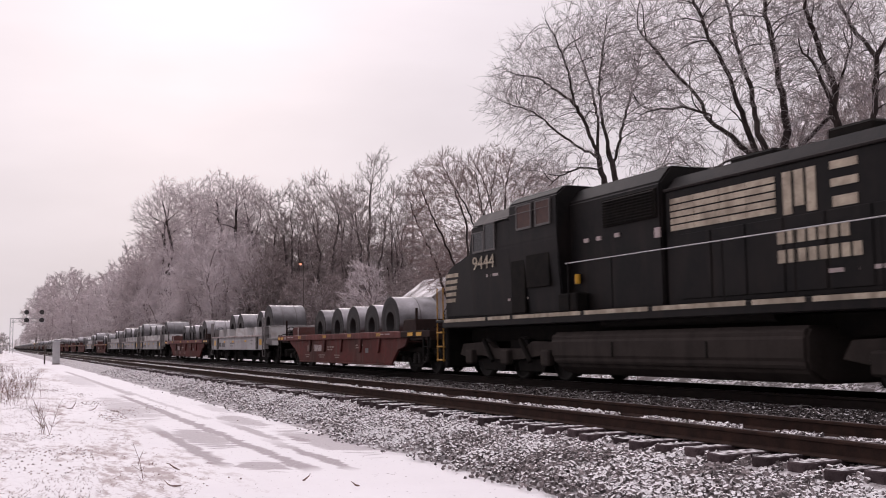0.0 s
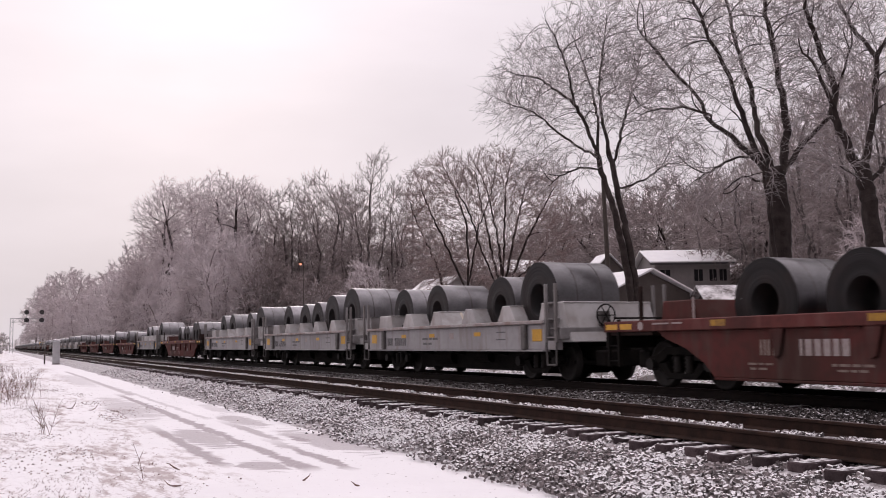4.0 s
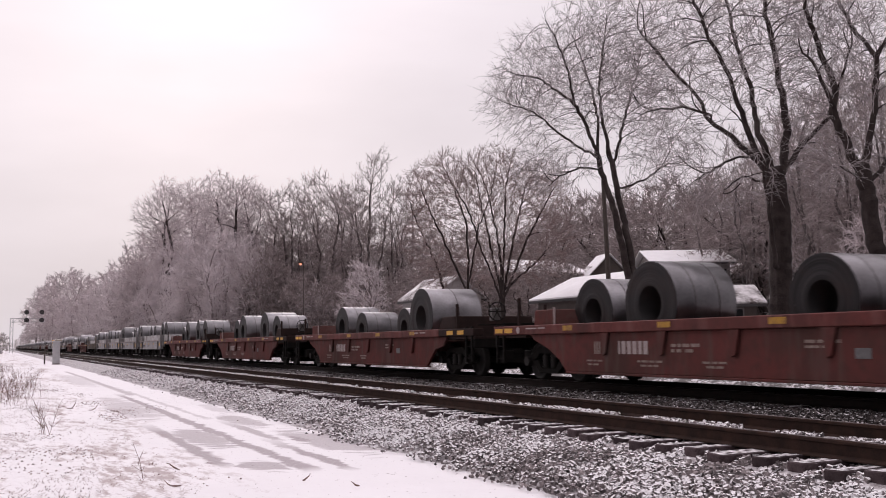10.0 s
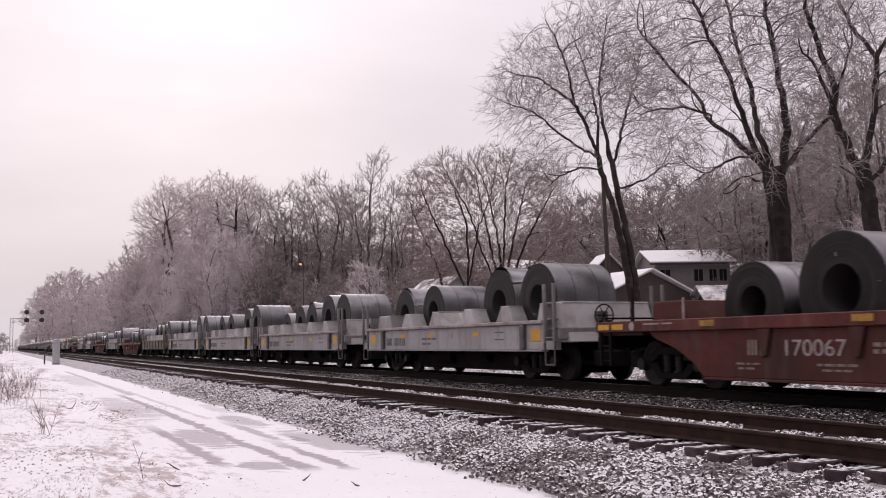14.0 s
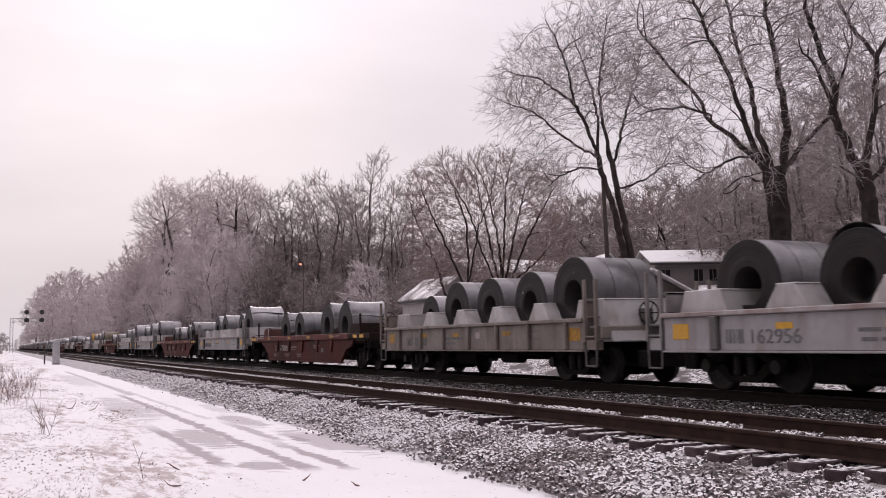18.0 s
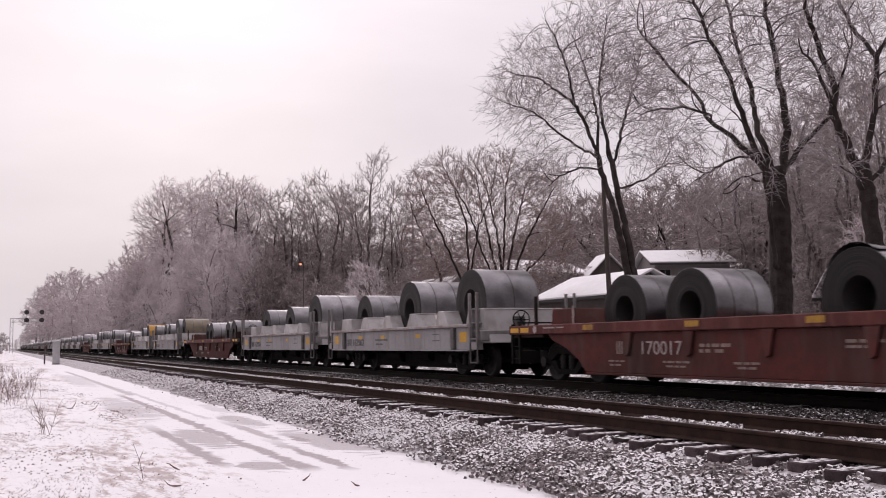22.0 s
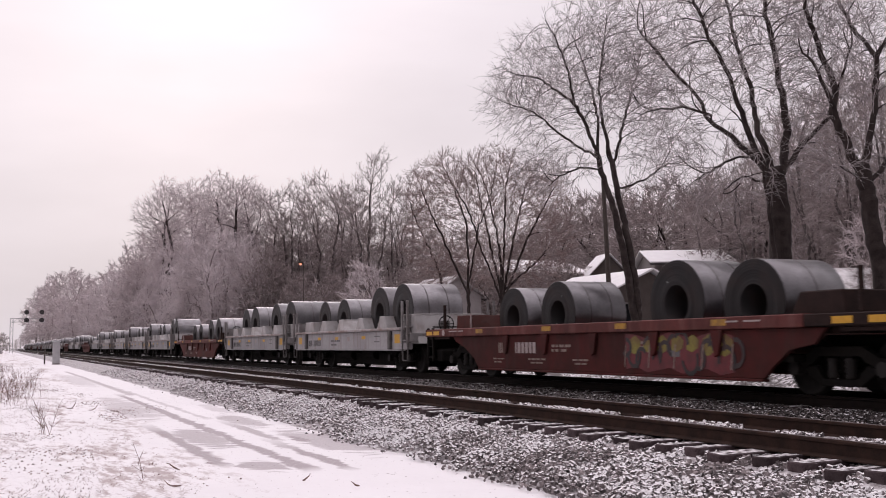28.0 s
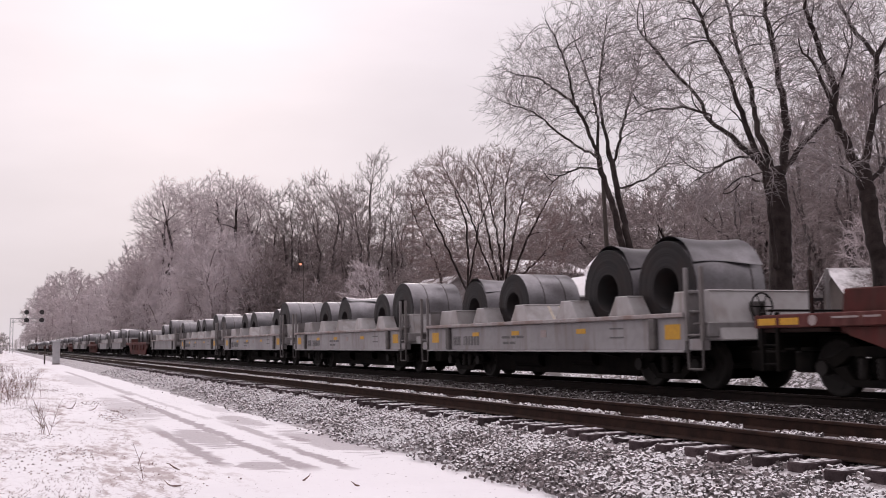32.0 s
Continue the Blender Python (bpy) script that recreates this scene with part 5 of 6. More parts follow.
def freight_truck(car, y):
    """Two cast side frames with springs and a bolster, and two wheelsets that turn."""
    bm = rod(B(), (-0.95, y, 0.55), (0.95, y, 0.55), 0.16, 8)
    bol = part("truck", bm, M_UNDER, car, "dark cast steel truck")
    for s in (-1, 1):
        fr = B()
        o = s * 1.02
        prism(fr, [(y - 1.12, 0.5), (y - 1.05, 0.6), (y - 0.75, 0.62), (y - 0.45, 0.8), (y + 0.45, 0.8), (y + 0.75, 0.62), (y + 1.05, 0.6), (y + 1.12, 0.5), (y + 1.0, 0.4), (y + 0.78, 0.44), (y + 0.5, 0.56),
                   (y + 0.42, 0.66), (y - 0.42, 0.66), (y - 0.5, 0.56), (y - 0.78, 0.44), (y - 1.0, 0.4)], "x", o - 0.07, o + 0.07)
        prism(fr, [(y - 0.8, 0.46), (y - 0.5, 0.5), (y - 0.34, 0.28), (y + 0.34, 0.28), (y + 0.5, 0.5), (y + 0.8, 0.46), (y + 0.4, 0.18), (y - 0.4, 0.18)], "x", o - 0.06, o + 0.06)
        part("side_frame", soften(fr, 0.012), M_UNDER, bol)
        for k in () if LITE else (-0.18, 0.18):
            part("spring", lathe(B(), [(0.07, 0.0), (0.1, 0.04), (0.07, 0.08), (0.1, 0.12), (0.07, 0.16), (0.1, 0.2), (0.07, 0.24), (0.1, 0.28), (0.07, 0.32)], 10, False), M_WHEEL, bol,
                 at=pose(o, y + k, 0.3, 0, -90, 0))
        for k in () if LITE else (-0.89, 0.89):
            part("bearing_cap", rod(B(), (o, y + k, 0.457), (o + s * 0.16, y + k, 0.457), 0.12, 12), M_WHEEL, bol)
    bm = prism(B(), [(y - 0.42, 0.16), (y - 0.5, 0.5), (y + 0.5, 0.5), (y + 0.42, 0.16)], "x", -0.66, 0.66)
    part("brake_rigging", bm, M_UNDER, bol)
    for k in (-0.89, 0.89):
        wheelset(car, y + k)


def coupler(car, y, s):
    bm = bx(B(), -0.11, 0.11, min(y, y + s * 0.75), max(y, y + s * 0.75), 0.75, 0.98)
    bx(bm, -0.2, 0.2, min(y + s * 0.5, y + s * 0.8), max(y + s * 0.5, y + s * 0.8), 0.7, 1.02)
    bx(bm, -0.6, 0.6, min(y - s * 0.3, y + s * 0.12), max(y - s * 0.3, y + s * 0.12), 0.36, 0.72)
    part("coupler", soften(bm, 0.03), M_UNDER, car)
    LITE or part("air_hose", rod(B(), (0.35, y, 0.7), (0.3, y + s * 0.5, 0.42), 0.03, 6), M_UNDER, car)


def ladder(car, x, y0, y1, z0, z1, rungs, material):
    if LITE:
        bm = B()
        for y in (y0, y1):
            bx(bm, x - 0.035, x + 0.035, y - 0.035, y + 0.035, z0, z1)
        part("ladder", bm, material, car)
        return
    for y in (y0, y1):
        part("ladder_post", soften(bx(B(), x - 0.035, x + 0.035, y - 0.035, y + 0.035, z0, z1), 0.008), material, car)
    for k in range(rungs):
        z = z0 + 0.12 + (z1 - z0 - 0.35) * k / max(1, rungs - 1)
        part("rung", rod(B(), (x, y0, z), (x, y1, z), 0.018, 6), material, car)


def brake_wheel(car, x, y, z, s):
    if LITE:
        return
    r = 0.25
    rim = [(r + 0.018 * math.cos(q), 0.018 * math.sin(q)) for q in (0.0, 1.26, 2.51, 3.77, 5.03)]
    w = part("brake_wheel", lathe(B(), rim, 18), M_UNDER, car, "dark spoked hand brake wheel", at=pose(x, y, z, 0, 0, 90))
    for k in range(3):
        a = math.pi * k / 3
        part("spoke", rod(B(), (0, -r * math.cos(a), -r * math.sin(a)), (0, r * math.cos(a), r * math.sin(a)), 0.012, 5), M_UNDER, w)
    part("brake_housing", soften(bx(B(), x - 0.14, x + 0.14, min(y - s * 0.03, y - s * 0.2), max(y - s * 0.03, y - s * 0.2), z - 0.25, z + 0.1), 0.02), M_GREYDARK, car)


def marks(car, side_x, y, z, widths, h, material, gap=0.05, label="", name="lettering"):
    """Bars that stand for a line of lettering on the side."""
    if LITE:
        return None
    bm = B()
    s = -1 if side_x < 0 else 1
    for w in widths:
        bx(bm, min(side_x, side_x + s * 0.006), max(side_x, side_x + s * 0.006), y - w, y, z, z + h)
        y -= w + gap
    return part(name, bm, material, car, label)


def text_mesh(body, size, material):
    txt = bpy.data.curves.new("lettering", "FONT")
    txt.body, txt.size, txt.extrude = body, size, 0.004
    tmp = new("lettering", txt)
    me = bpy.data.meshes.new_from_object(tmp.evaluated_get(bpy.context.evaluated_depsgraph_get()))
    bpy.data.objects.remove(tmp)
    me.materials.clear()
    me.materials.append(material)
    return me


def grey_car(name, paint, label, ribs=False):
    car = new(name)
    h, n = 6.25, 5.65  # the far end and the near end
    for s in (-1, 1):
        bm = B()
        prism(bm, [(s * 1.42, 0.74), (s * 1.5, 0.74), (s * 1.5, 1.34), (s * 1.42, 1.34)], "y", -n, h)
        sill = part("side_sill", soften(bm, 0.012), paint, car)
        part("top_flange", soften(bx(B(), min(s * 1.3, s * 1.58), max(s * 1.3, s * 1.58), -n - 0.05, h + 0.05, 1.342, 1.43), 0.014), M_FLANGE if paint == M_GREY else paint, sill, "worn top flange with rusty scrapes")
        part("bottom_flange", soften(bx(B(), min(s * 1.36, s * 1.56), max(s * 1.36, s * 1.56), -n, h, 0.70, 0.738), 0.008), paint, sill)
        for y in ((-5.0, -3.3, -1.65, 0, 1.65, 3.3, 5.0) if ribs else (-4.75, 4.75)):
            part("stake", soften(bx(B(), min(s * 1.502, s * 1.6), max(s * 1.502, s * 1.6), y - (0.045 if ribs else 0.1), y + (0.045 if ribs else 0.1), 0.745, 1.34), 0.02), M_TAN if ribs else M_GREYDARK, sill, "grimy stake")
        for y in () if LITE else (-5.3, -2.1, 0.9, 3.1, 5.75):
            big = abs(y) > 5
            part("reflector", bx(B(), min(s * 1.502, s * 1.508), max(s * 1.502, s * 1.508), y - (0.23 if big else 0.19), y + (0.23 if big else 0.19), 0.94 if big else 1.09, 1.22 if big else 1.195), M_YELLOWDIRTY if ribs else M_YELLOW, sill, "yellow reflective plate")
        marks(sill, s * 1.502, 4.5 if s < 0 else -2.6, 0.86, (0.04, 0.06, 0.04, 0.0, 0.13), 0.24, M_DARKLETTER, 0.04)
        marks(sill, s * 1.502, 1.6 if s < 0 else -1.0, 1.02, (0.42, 0.2, 0.36), 0.06, M_DARKLETTER, 0.07)
        marks(sill, s * 1.502, 1.55 if s < 0 else -1.0, 0.88, (0.3, 0.26), 0.06, M_DARKLETTER, 0.07)
        marks(sill, s * 1.502, -0.35 if s < 0 else 0.9, 1.03, (0.26,), 0.16, M_LETTER, 0.07, "small white stencil panel")
        marks(sill, s * 1.502, -3.2 if s < 0 else 3.6, 0.98, (0.5,), 0.03, M_DARKLETTER)
        marks(sill, s * 1.502, -3.2 if s < 0 else 3.6, 1.16, (0.5,), 0.03, M_DARKLETTER)
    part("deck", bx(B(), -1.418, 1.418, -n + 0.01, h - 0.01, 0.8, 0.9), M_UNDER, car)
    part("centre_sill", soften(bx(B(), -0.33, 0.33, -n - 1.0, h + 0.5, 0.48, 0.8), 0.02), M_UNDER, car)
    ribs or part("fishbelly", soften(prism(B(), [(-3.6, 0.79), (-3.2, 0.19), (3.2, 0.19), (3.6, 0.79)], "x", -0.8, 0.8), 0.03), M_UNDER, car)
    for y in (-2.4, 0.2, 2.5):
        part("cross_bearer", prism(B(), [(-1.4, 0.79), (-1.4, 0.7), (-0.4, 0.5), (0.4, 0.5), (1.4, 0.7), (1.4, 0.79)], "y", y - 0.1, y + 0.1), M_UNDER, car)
    part("brake_cylinder", rod(B(), (-0.85, -1.7, 0.55), (-0.85, -0.8, 0.55), 0.16, 12), M_UNDER, car)
    part("air_reservoir", rod(B(), (-0.8, 0.7, 0.52), (-0.8, 2.0, 0.52), 0.2, 12), M_UNDER, car)
    for k in range(6):
        y = -5.5 + 2.2 * k
        w, top = 0.86, 0.2
        wide = 1.27 if 0 < k < 5 else 1.2
        bm = prism(B(), [(y - w, 0.91), (y - top, 1.84), (y + top, 1.84), (y + w, 0.91)] if 0 < k < 5 else [(y - w, 0.91), (y - 0.5, 1.84), (y + 0.5, 1.84), (y + w, 0.91)], "x", -wide, wide)
        bx(bm, -wide, wide, y - (top if 0 < k < 5 else 0.5) - 0.03, y + (top if 0 < k < 5 else 0.5) + 0.03, 1.805, 1.845)
        sad = part("saddle", soften(bm, 0.02), M_SADDLE, car, "sloping coil saddle with pale stripes")
        if 0 < k < 5 and not LITE:
            for q in (-0.62, -0.3, 0.14, 0.5):
                st = B()
                v = [st.verts.new((q + a, y - top - (w - top) * f - 0.008, 1.84 - 0.93 * f + 0.008)) for a, f in ((0.0, 0.04), (0.08, 0.04), (0.12, 0.5), (0.04, 0.5))]
                st.faces.new(v)
                part("stripe", st, M_STRIPE, sad, "pale painted stripe")
    for s in (-1, 1):
        y = h if s > 0 else -n
        wall = bx(B(), -1.42, 1.42, min(y, y + s * 0.05), max(y, y + s * 0.05), 0.95, 1.84)
        bx(wall, -1.42, 1.42, min(y, y + s * 0.11), max(y, y + s * 0.11), 1.78, 1.842)
        bx(wall, -1.419, 1.419, min(y, y + s * 0.2), max(y, y + s * 0.2), 1.42, 1.47)
        part("end_wall", soften(wall, 0.012), M_GREYEND if paint == M_GREY else paint, car)
        part("end_platform", soften(bx(B(), -1.46, 1.46, min(y + s * 0.21, y + s * 0.6), max(y + s * 0.21, y + s * 0.6), 1.2, 1.24), 0.01), M_GREYDARK, car)
        part("end_sill", soften(bx(B(), -1.45, 1.45, min(y + s * 0.5, y + s * 0.62), max(y + s * 0.5, y + s * 0.62), 0.97, 1.25), 0.02), M_GREYEND if paint == M_GREY else paint, car)
        for q in (-1, 1):
            ladder(car, q * 1.5, y + s * 0.08, y + s * 0.52, 0.9, 2.25, 1, M_GREYEND if paint == M_GREY else paint)
            LITE or part("stirrup_step", rod(rod(rod(B(), (q * 1.5, y + s * 0.08, 0.9), (q * 1.5, y + s * 0.1, 0.4), 0.022, 6), (q * 1.5, y + s * 0.52, 0.9), (q * 1.5, y + s * 0.5, 0.4), 0.022, 6), (q * 1.5, y + s * 0.1, 0.4), (q * 1.5, y + s * 0.5, 0.4), 0.022, 6), M_GREYDARK, car)
            LITE or part("corner_step", soften(bx(B(), min(q * 1.32, q * 1.49), max(q * 1.32, q * 1.49), min(y + s * 0.1, y + s * 0.5), max(y + s * 0.1, y + s * 0.5), 0.74, 0.95), 0.01), paint, car)
        coupler(car, y + s * (0.5 if s > 0 else 1.0), s)
        freight_truck(car, s * 4.6)
    brake_wheel(car, -0.25, -n - 0.66, 1.52, -1)
    return tagged(car, label, "coil car", "cars of the train")


def red_car(label, graffiti=False, paint=None):
    car = new("red_coil_car")
    h = 8.7
    paint = paint or M_RED
    for s in (-1, 1):
        bm = prism(B(), [(-6.8, 1.1), (-6.55, 0.84), (-6.0, 0.76), (-5.6, 0.46), (-5.4, 0.27), (5.35, 0.27), (5.6, 0.52), (6.1, 0.78), (6.75, 0.96), (6.95, 1.1)], "x", s * 1.34, s * 1.42)
        web = part("side_plate", soften(bm, 0.01), paint, car)
        web_near = web if s < 0 else web_near
        part("top_chord", soften(bx(B(), min(s * 1.2, s * 1.5), max(s * 1.2, s * 1.5), -6.4, h, 1.102, 1.32), 0.015), M_REDTOP, car, "scraped red top chord, light from above in its colour")
        # the near end of the sill is a darker brown than the rest
        part("end_chord", soften(bx(B(), min(s * 1.2, s * 1.498), max(s * 1.2, s * 1.498), -h, -6.402, 1.11, 1.31), 0.015), M_ENDBROWN, car, "dark brown end of the side sill")
        part("bottom_chord", soften(bx(B(), min(s * 1.3, s * 1.46), max(s * 1.3, s * 1.46), -5.4, 5.3, 0.22, 0.268), 0.01), paint, car)
        for y in (-4.3, -2.45, -0.3, 1.75, 3.7):
            bm = prism(B(), [(y - 0.16, 1.1), (y + 0.16, 1.1), (y + 0.06, 0.62), (y - 0.04, 0.66)], "x", s * 1.422, s * 1.49)
            part("gusset", soften(bm, 0.012), paint, web)
        for y in () if LITE else (-7.9, -7.2, 7.9, 8.4, 5.1, 1.6, -1.4, -4.4):
            o, z = 1.502, 1.15 if abs(y) > 7 else 1.17
            part("reflector", bx(B(), min(s * o, s * (o + 0.006)), max(s * o, s * (o + 0.006)), y - 0.2, y + 0.2, z, z + 0.11), M_YELLOW if abs(y) > 7 else M_YELLOWDIRTY, car, "dirty yellow reflective plate")
        marks(web, s * 1.422, 4.15 if s < 0 else -1.2, 0.66, (0.05, 0.06, 0.05, 0.0, 0.13), 0.26, M_FAINT, 0.035)
        marks(web, s * 1.422, 4.45 if s < 0 else -1.2, 0.5, (0.2, 0.12, 0.16), 0.035, M_FAINT, 0.05)
        marks(web, s * 1.422, 4.4 if s < 0 else -1.2, 0.42, (0.14, 0.2), 0.035, M_FAINT, 0.05)
        marks(web, s * 1.422, 2.6 if s < 0 else -1.2, 0.5, (0.1, 0.22, 0.16, 0.2), 0.04, M_FAINT, 0.04)
        marks(web, s * 1.422, 2.5 if s < 0 else -1.2, 0.42, (0.2, 0.14, 0.16), 0.035, M_FAINT, 0.04)
        marks(web, s * 1.422, 1.5 if s < 0 else -0.4, 0.8, (0.14, 0.1, 0.2, 0.24), 0.06, M_FAINT, 0.05)
        marks(web, s * 1.422, 1.5 if s < 0 else -0.4, 0.7, (0.1, 0.14, 0.0, 0.22), 0.06, M_FAINT, 0.06)
        marks(web, s * 1.422, 0.6 if s < 0 else -0.4, 0.5, (0.2, 0.16, 0.2), 0.04, M_FAINT, 0.04)
        marks(web, s * 1.422, 0.5 if s < 0 else -0.4, 0.42, (0.22, 0.2), 0.04, M_FAINT, 0.04)
        marks(web, s * 1.422, -1.9 if s < 0 else 2.4, 0.86, (0.22, 0.3, 0.12), 0.05, M_FAINT, 0.05)
        marks(web, s * 1.422, -1.9 if s < 0 else 2.4, 0.78, (0.3, 0.2), 0.04, M_FAINT, 0.05)
        marks(web, s * 1.422, -2.9, 0.62, (0.3,), 0.16, M_DARKLETTER, 0.08)
        if s < 0:
            marks(car, -1.502, 7.0, 1.23, (0.5, 0.3), 0.03, M_LETTER, 0.1, "scuffed white line")
            marks(car, -1.502, -4.6, 1.22, (0.3, 0.4), 0.03, M_LETTER, 0.15, "scuffed white line")
            LITE or part("white_disc", rod(B(), (-1.502, 7.4, 1.21), (-1.508, 7.4, 1.21), 0.085, 14), M_LETTER, car, "round white reflector")
    LITE or part("white_pipe", rod(B(), (-1.3, 6.0, 1.3), (-1.3, 6.0, 1.72), 0.025, 6), M_LETTER, car, "thin white standpipe")
    if graffiti:
        rr = random.Random(3)

        def flat(name, pts, depth, material, label):
            part(name, prism(B(), pts, "x", -1.422 - depth, -1.425 - depth), material, web_near, label)

        lumps = [(0.36 + 0.06 * math.sin(2.1 * i), 1.02 + 0.06 * math.sin(1.7 * i + 1)) for i in range(10)]
        ys_ = [-1.45 - 0.36 * i for i in range(10)]
        flat("graffiti_fill", [(y, a) for y, (a, b) in zip(ys_, lumps)] + [(y, b) for y, (a, b) in reversed(list(zip(ys_, lumps)))], 0.002, GRAFFITI[0], "red spray-painted ground")
        for i in range(7):
            y = -1.6 - 0.45 * i
            z = 0.74 + rr.uniform(-0.06, 0.06)
            flat("graffiti_fade", [(y, z), (y - 0.16, z - 0.05), (y - 0.34, z + 0.03), (y - 0.38, 0.92), (y - 0.2, 1.03), (y - 0.02, 0.95)], 0.006, GRAFFITI[1], "yellow-green sprayed top of a letter")
        for i in range(14):
            y, z, r = -1.5 - 0.25 * i, rr.uniform(0.5, 0.85), rr.uniform(0.14, 0.26)
            a0, a1 = rr.uniform(0, 6.28), rr.uniform(2.2, 4.2)
            arc = [a0 + a1 * k / 8 for k in range(9)]
            flat("graffiti_stroke", [(y + r * math.cos(a), min(1.06, z + 1.2 * r * math.sin(a))) for a in arc] + [(y + (r - 0.07) * math.cos(a), min(1.05, z + 1.2 * (r - 0.07) * math.sin(a))) for a in reversed(arc)], 0.010, GRAFFITI[2], "dark sprayed stroke")
        for i in range(5):
            y = -1.4 - 0.8 * i
            flat("graffiti_stroke", [(y, 0.4), (y - 0.03, 0.4), (y - 0.1, 0.85), (y - 0.07, 0.85)], 0.014, M_FAINT, "thin white sprayed stroke")
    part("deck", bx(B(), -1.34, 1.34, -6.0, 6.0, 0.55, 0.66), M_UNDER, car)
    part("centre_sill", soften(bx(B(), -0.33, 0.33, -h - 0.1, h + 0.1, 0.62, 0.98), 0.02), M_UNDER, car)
    for k in range(6):
        y = -5.3 + 2.12 * k
        bm = prism(B(), [(y - 0.62, 0.68), (y - 0.28, 1.18), (y + 0.28, 1.18), (y + 0.62, 0.68)], "x", -1.2, 1.2)
        part("saddle", soften(bm, 0.02), M_RED, car)
    for s in (-1, 1):
        y = s * h
        bm = prism(B(), [(s * 5.7, 1.0), (s * 6.1, 1.68), (s * 7.0, 1.68), (s * 7.1, 1.0)], "x", -1.25, 1.25)
        part("end_bulkhead", soften(bm, 0.02), M_RED if s > 0 else M_ENDBROWN, car)
        part("end_platform", soften(bx(B(), -1.45, 1.45, min(s * 7.1, y), max(s * 7.1, y), 1.03, 1.1), 0.01), M_ENDBROWN, car)
        part("end_sill", soften(bx(B(), -1.46, 1.46, min(y, y - s * 0.2), max(y, y - s * 0.2), 0.78, 1.03), 0.02), M_UNDER, car)
        for q in (-1, 1):
            ladder(car, q * 1.46, y - s * 0.5, y - s * 0.14, 0.4, 1.36, 3, M_UNDER)
            part("stanchion", soften(bx(B(), q * 1.4 - 0.035, q * 1.4 + 0.035, s * 7.5 - 0.035, s * 7.5 + 0.035, 1.32, 2.0), 0.01), M_ENDBROWN, car)
        part("grab_rail", rod(B(), (-1.3, y - s * 0.1, 1.4), (1.3, y - s * 0.1, 1.4), 0.02, 6), M_UNDER, car)
        coupler(car, y - s * 0.05, s)
        freight_truck(car, s * 6.7)
    brake_wheel(car, -0.8, -h - 0.05, 1.75, -1)
    return tagged(car, label, "coil car", "cars of the train")


GRAFFITI = [mat("red_spray_paint", (0.15, 0.02, 0.026), 0.6, grain=(0.05, 0.016, 0.017), scale=5, amount=0.5),
            mat("yellow_green_spray_paint", (0.22, 0.19, 0.03), 0.6, grain=(0.1, 0.035, 0.025), scale=3, amount=0.8),
            mat("dark_spray_paint", (0.012, 0.01, 0.012), 0.5, grain=(0.05, 0.02, 0.02), scale=4, amount=0.6)]


# ---- steel coils: axis across the car ----
def coil(material, loose, bands, label, seed):
    rng = random.Random(seed)
    r, w, ri = 0.9, 0.8, 0.39
    bm = B()
    prof = [(ri, -w)]
    for k in range(1, 5):
        q = ri + (r - 0.015 - ri) * k / 5
        prof.append((q, -w + rng.uniform(-0.006, 0.006)))
    prof += [(r - 0.012, -w), (r, -w + 0.012), (r, w - 0.012), (r - 0.012, w), (ri, w)]
    lathe(bm, prof, 32)
    ob = new("steel_coil", mesh_of(bm, "steel_coil", material))
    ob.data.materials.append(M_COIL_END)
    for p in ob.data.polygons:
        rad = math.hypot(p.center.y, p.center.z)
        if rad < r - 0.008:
            # ends and bore: their shade is put into this near-black colour
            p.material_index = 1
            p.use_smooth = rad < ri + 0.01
    for x in bands:
        part("band", lathe(B(), [(r + 0.001, x - 0.02), (r + 0.006, x), (r + 0.001, x + 0.02)], 36, False), M_BAND, ob)
    if loose:
        # the outer lap of the sheet has sprung up and hangs loose
        verts, faces = [], []
        na, nb = 16, 10
        a0 = radians(52)
        for i in range(na + 1):
            for j in range(nb + 1):
                x = -w + 0.02 + (2 * w - 0.04) * j / nb
                a = a0 + radians(88) * i / na
                edge_wave = 0.05 * math.sin(5.0 * j / nb + seed) * (i / na) ** 2
                rr = r + 0.012 + 0.13 * math.sin(math.pi * i / na) * (0.6 + 0.4 * math.sin(3 * j / nb + seed)) + edge_wave * 0.5
                if i == na:
                    rr += 0.03
                verts.append((x, rr * math.cos(a + edge_wave), rr * math.sin(a + edge_wave)))
        for i in range(na):
            for j in range(nb):
                k = i * (nb + 1) + j
                faces.append((k, k + 1, k + nb + 2, k + nb + 1))
        back = len(verts)
        verts += [(x, y * 0.992, z * 0.992) for x, y, z in verts]
        faces += [tuple(back + q for q in f[::-1]) for f in faces]
        me = raw("loose_lap", verts, faces, material, True)
        part("loose_lap", me, None, ob, "sprung outer lap of sheet steel")
    return tagged(ob, label, "steel coil", "coils on the train")


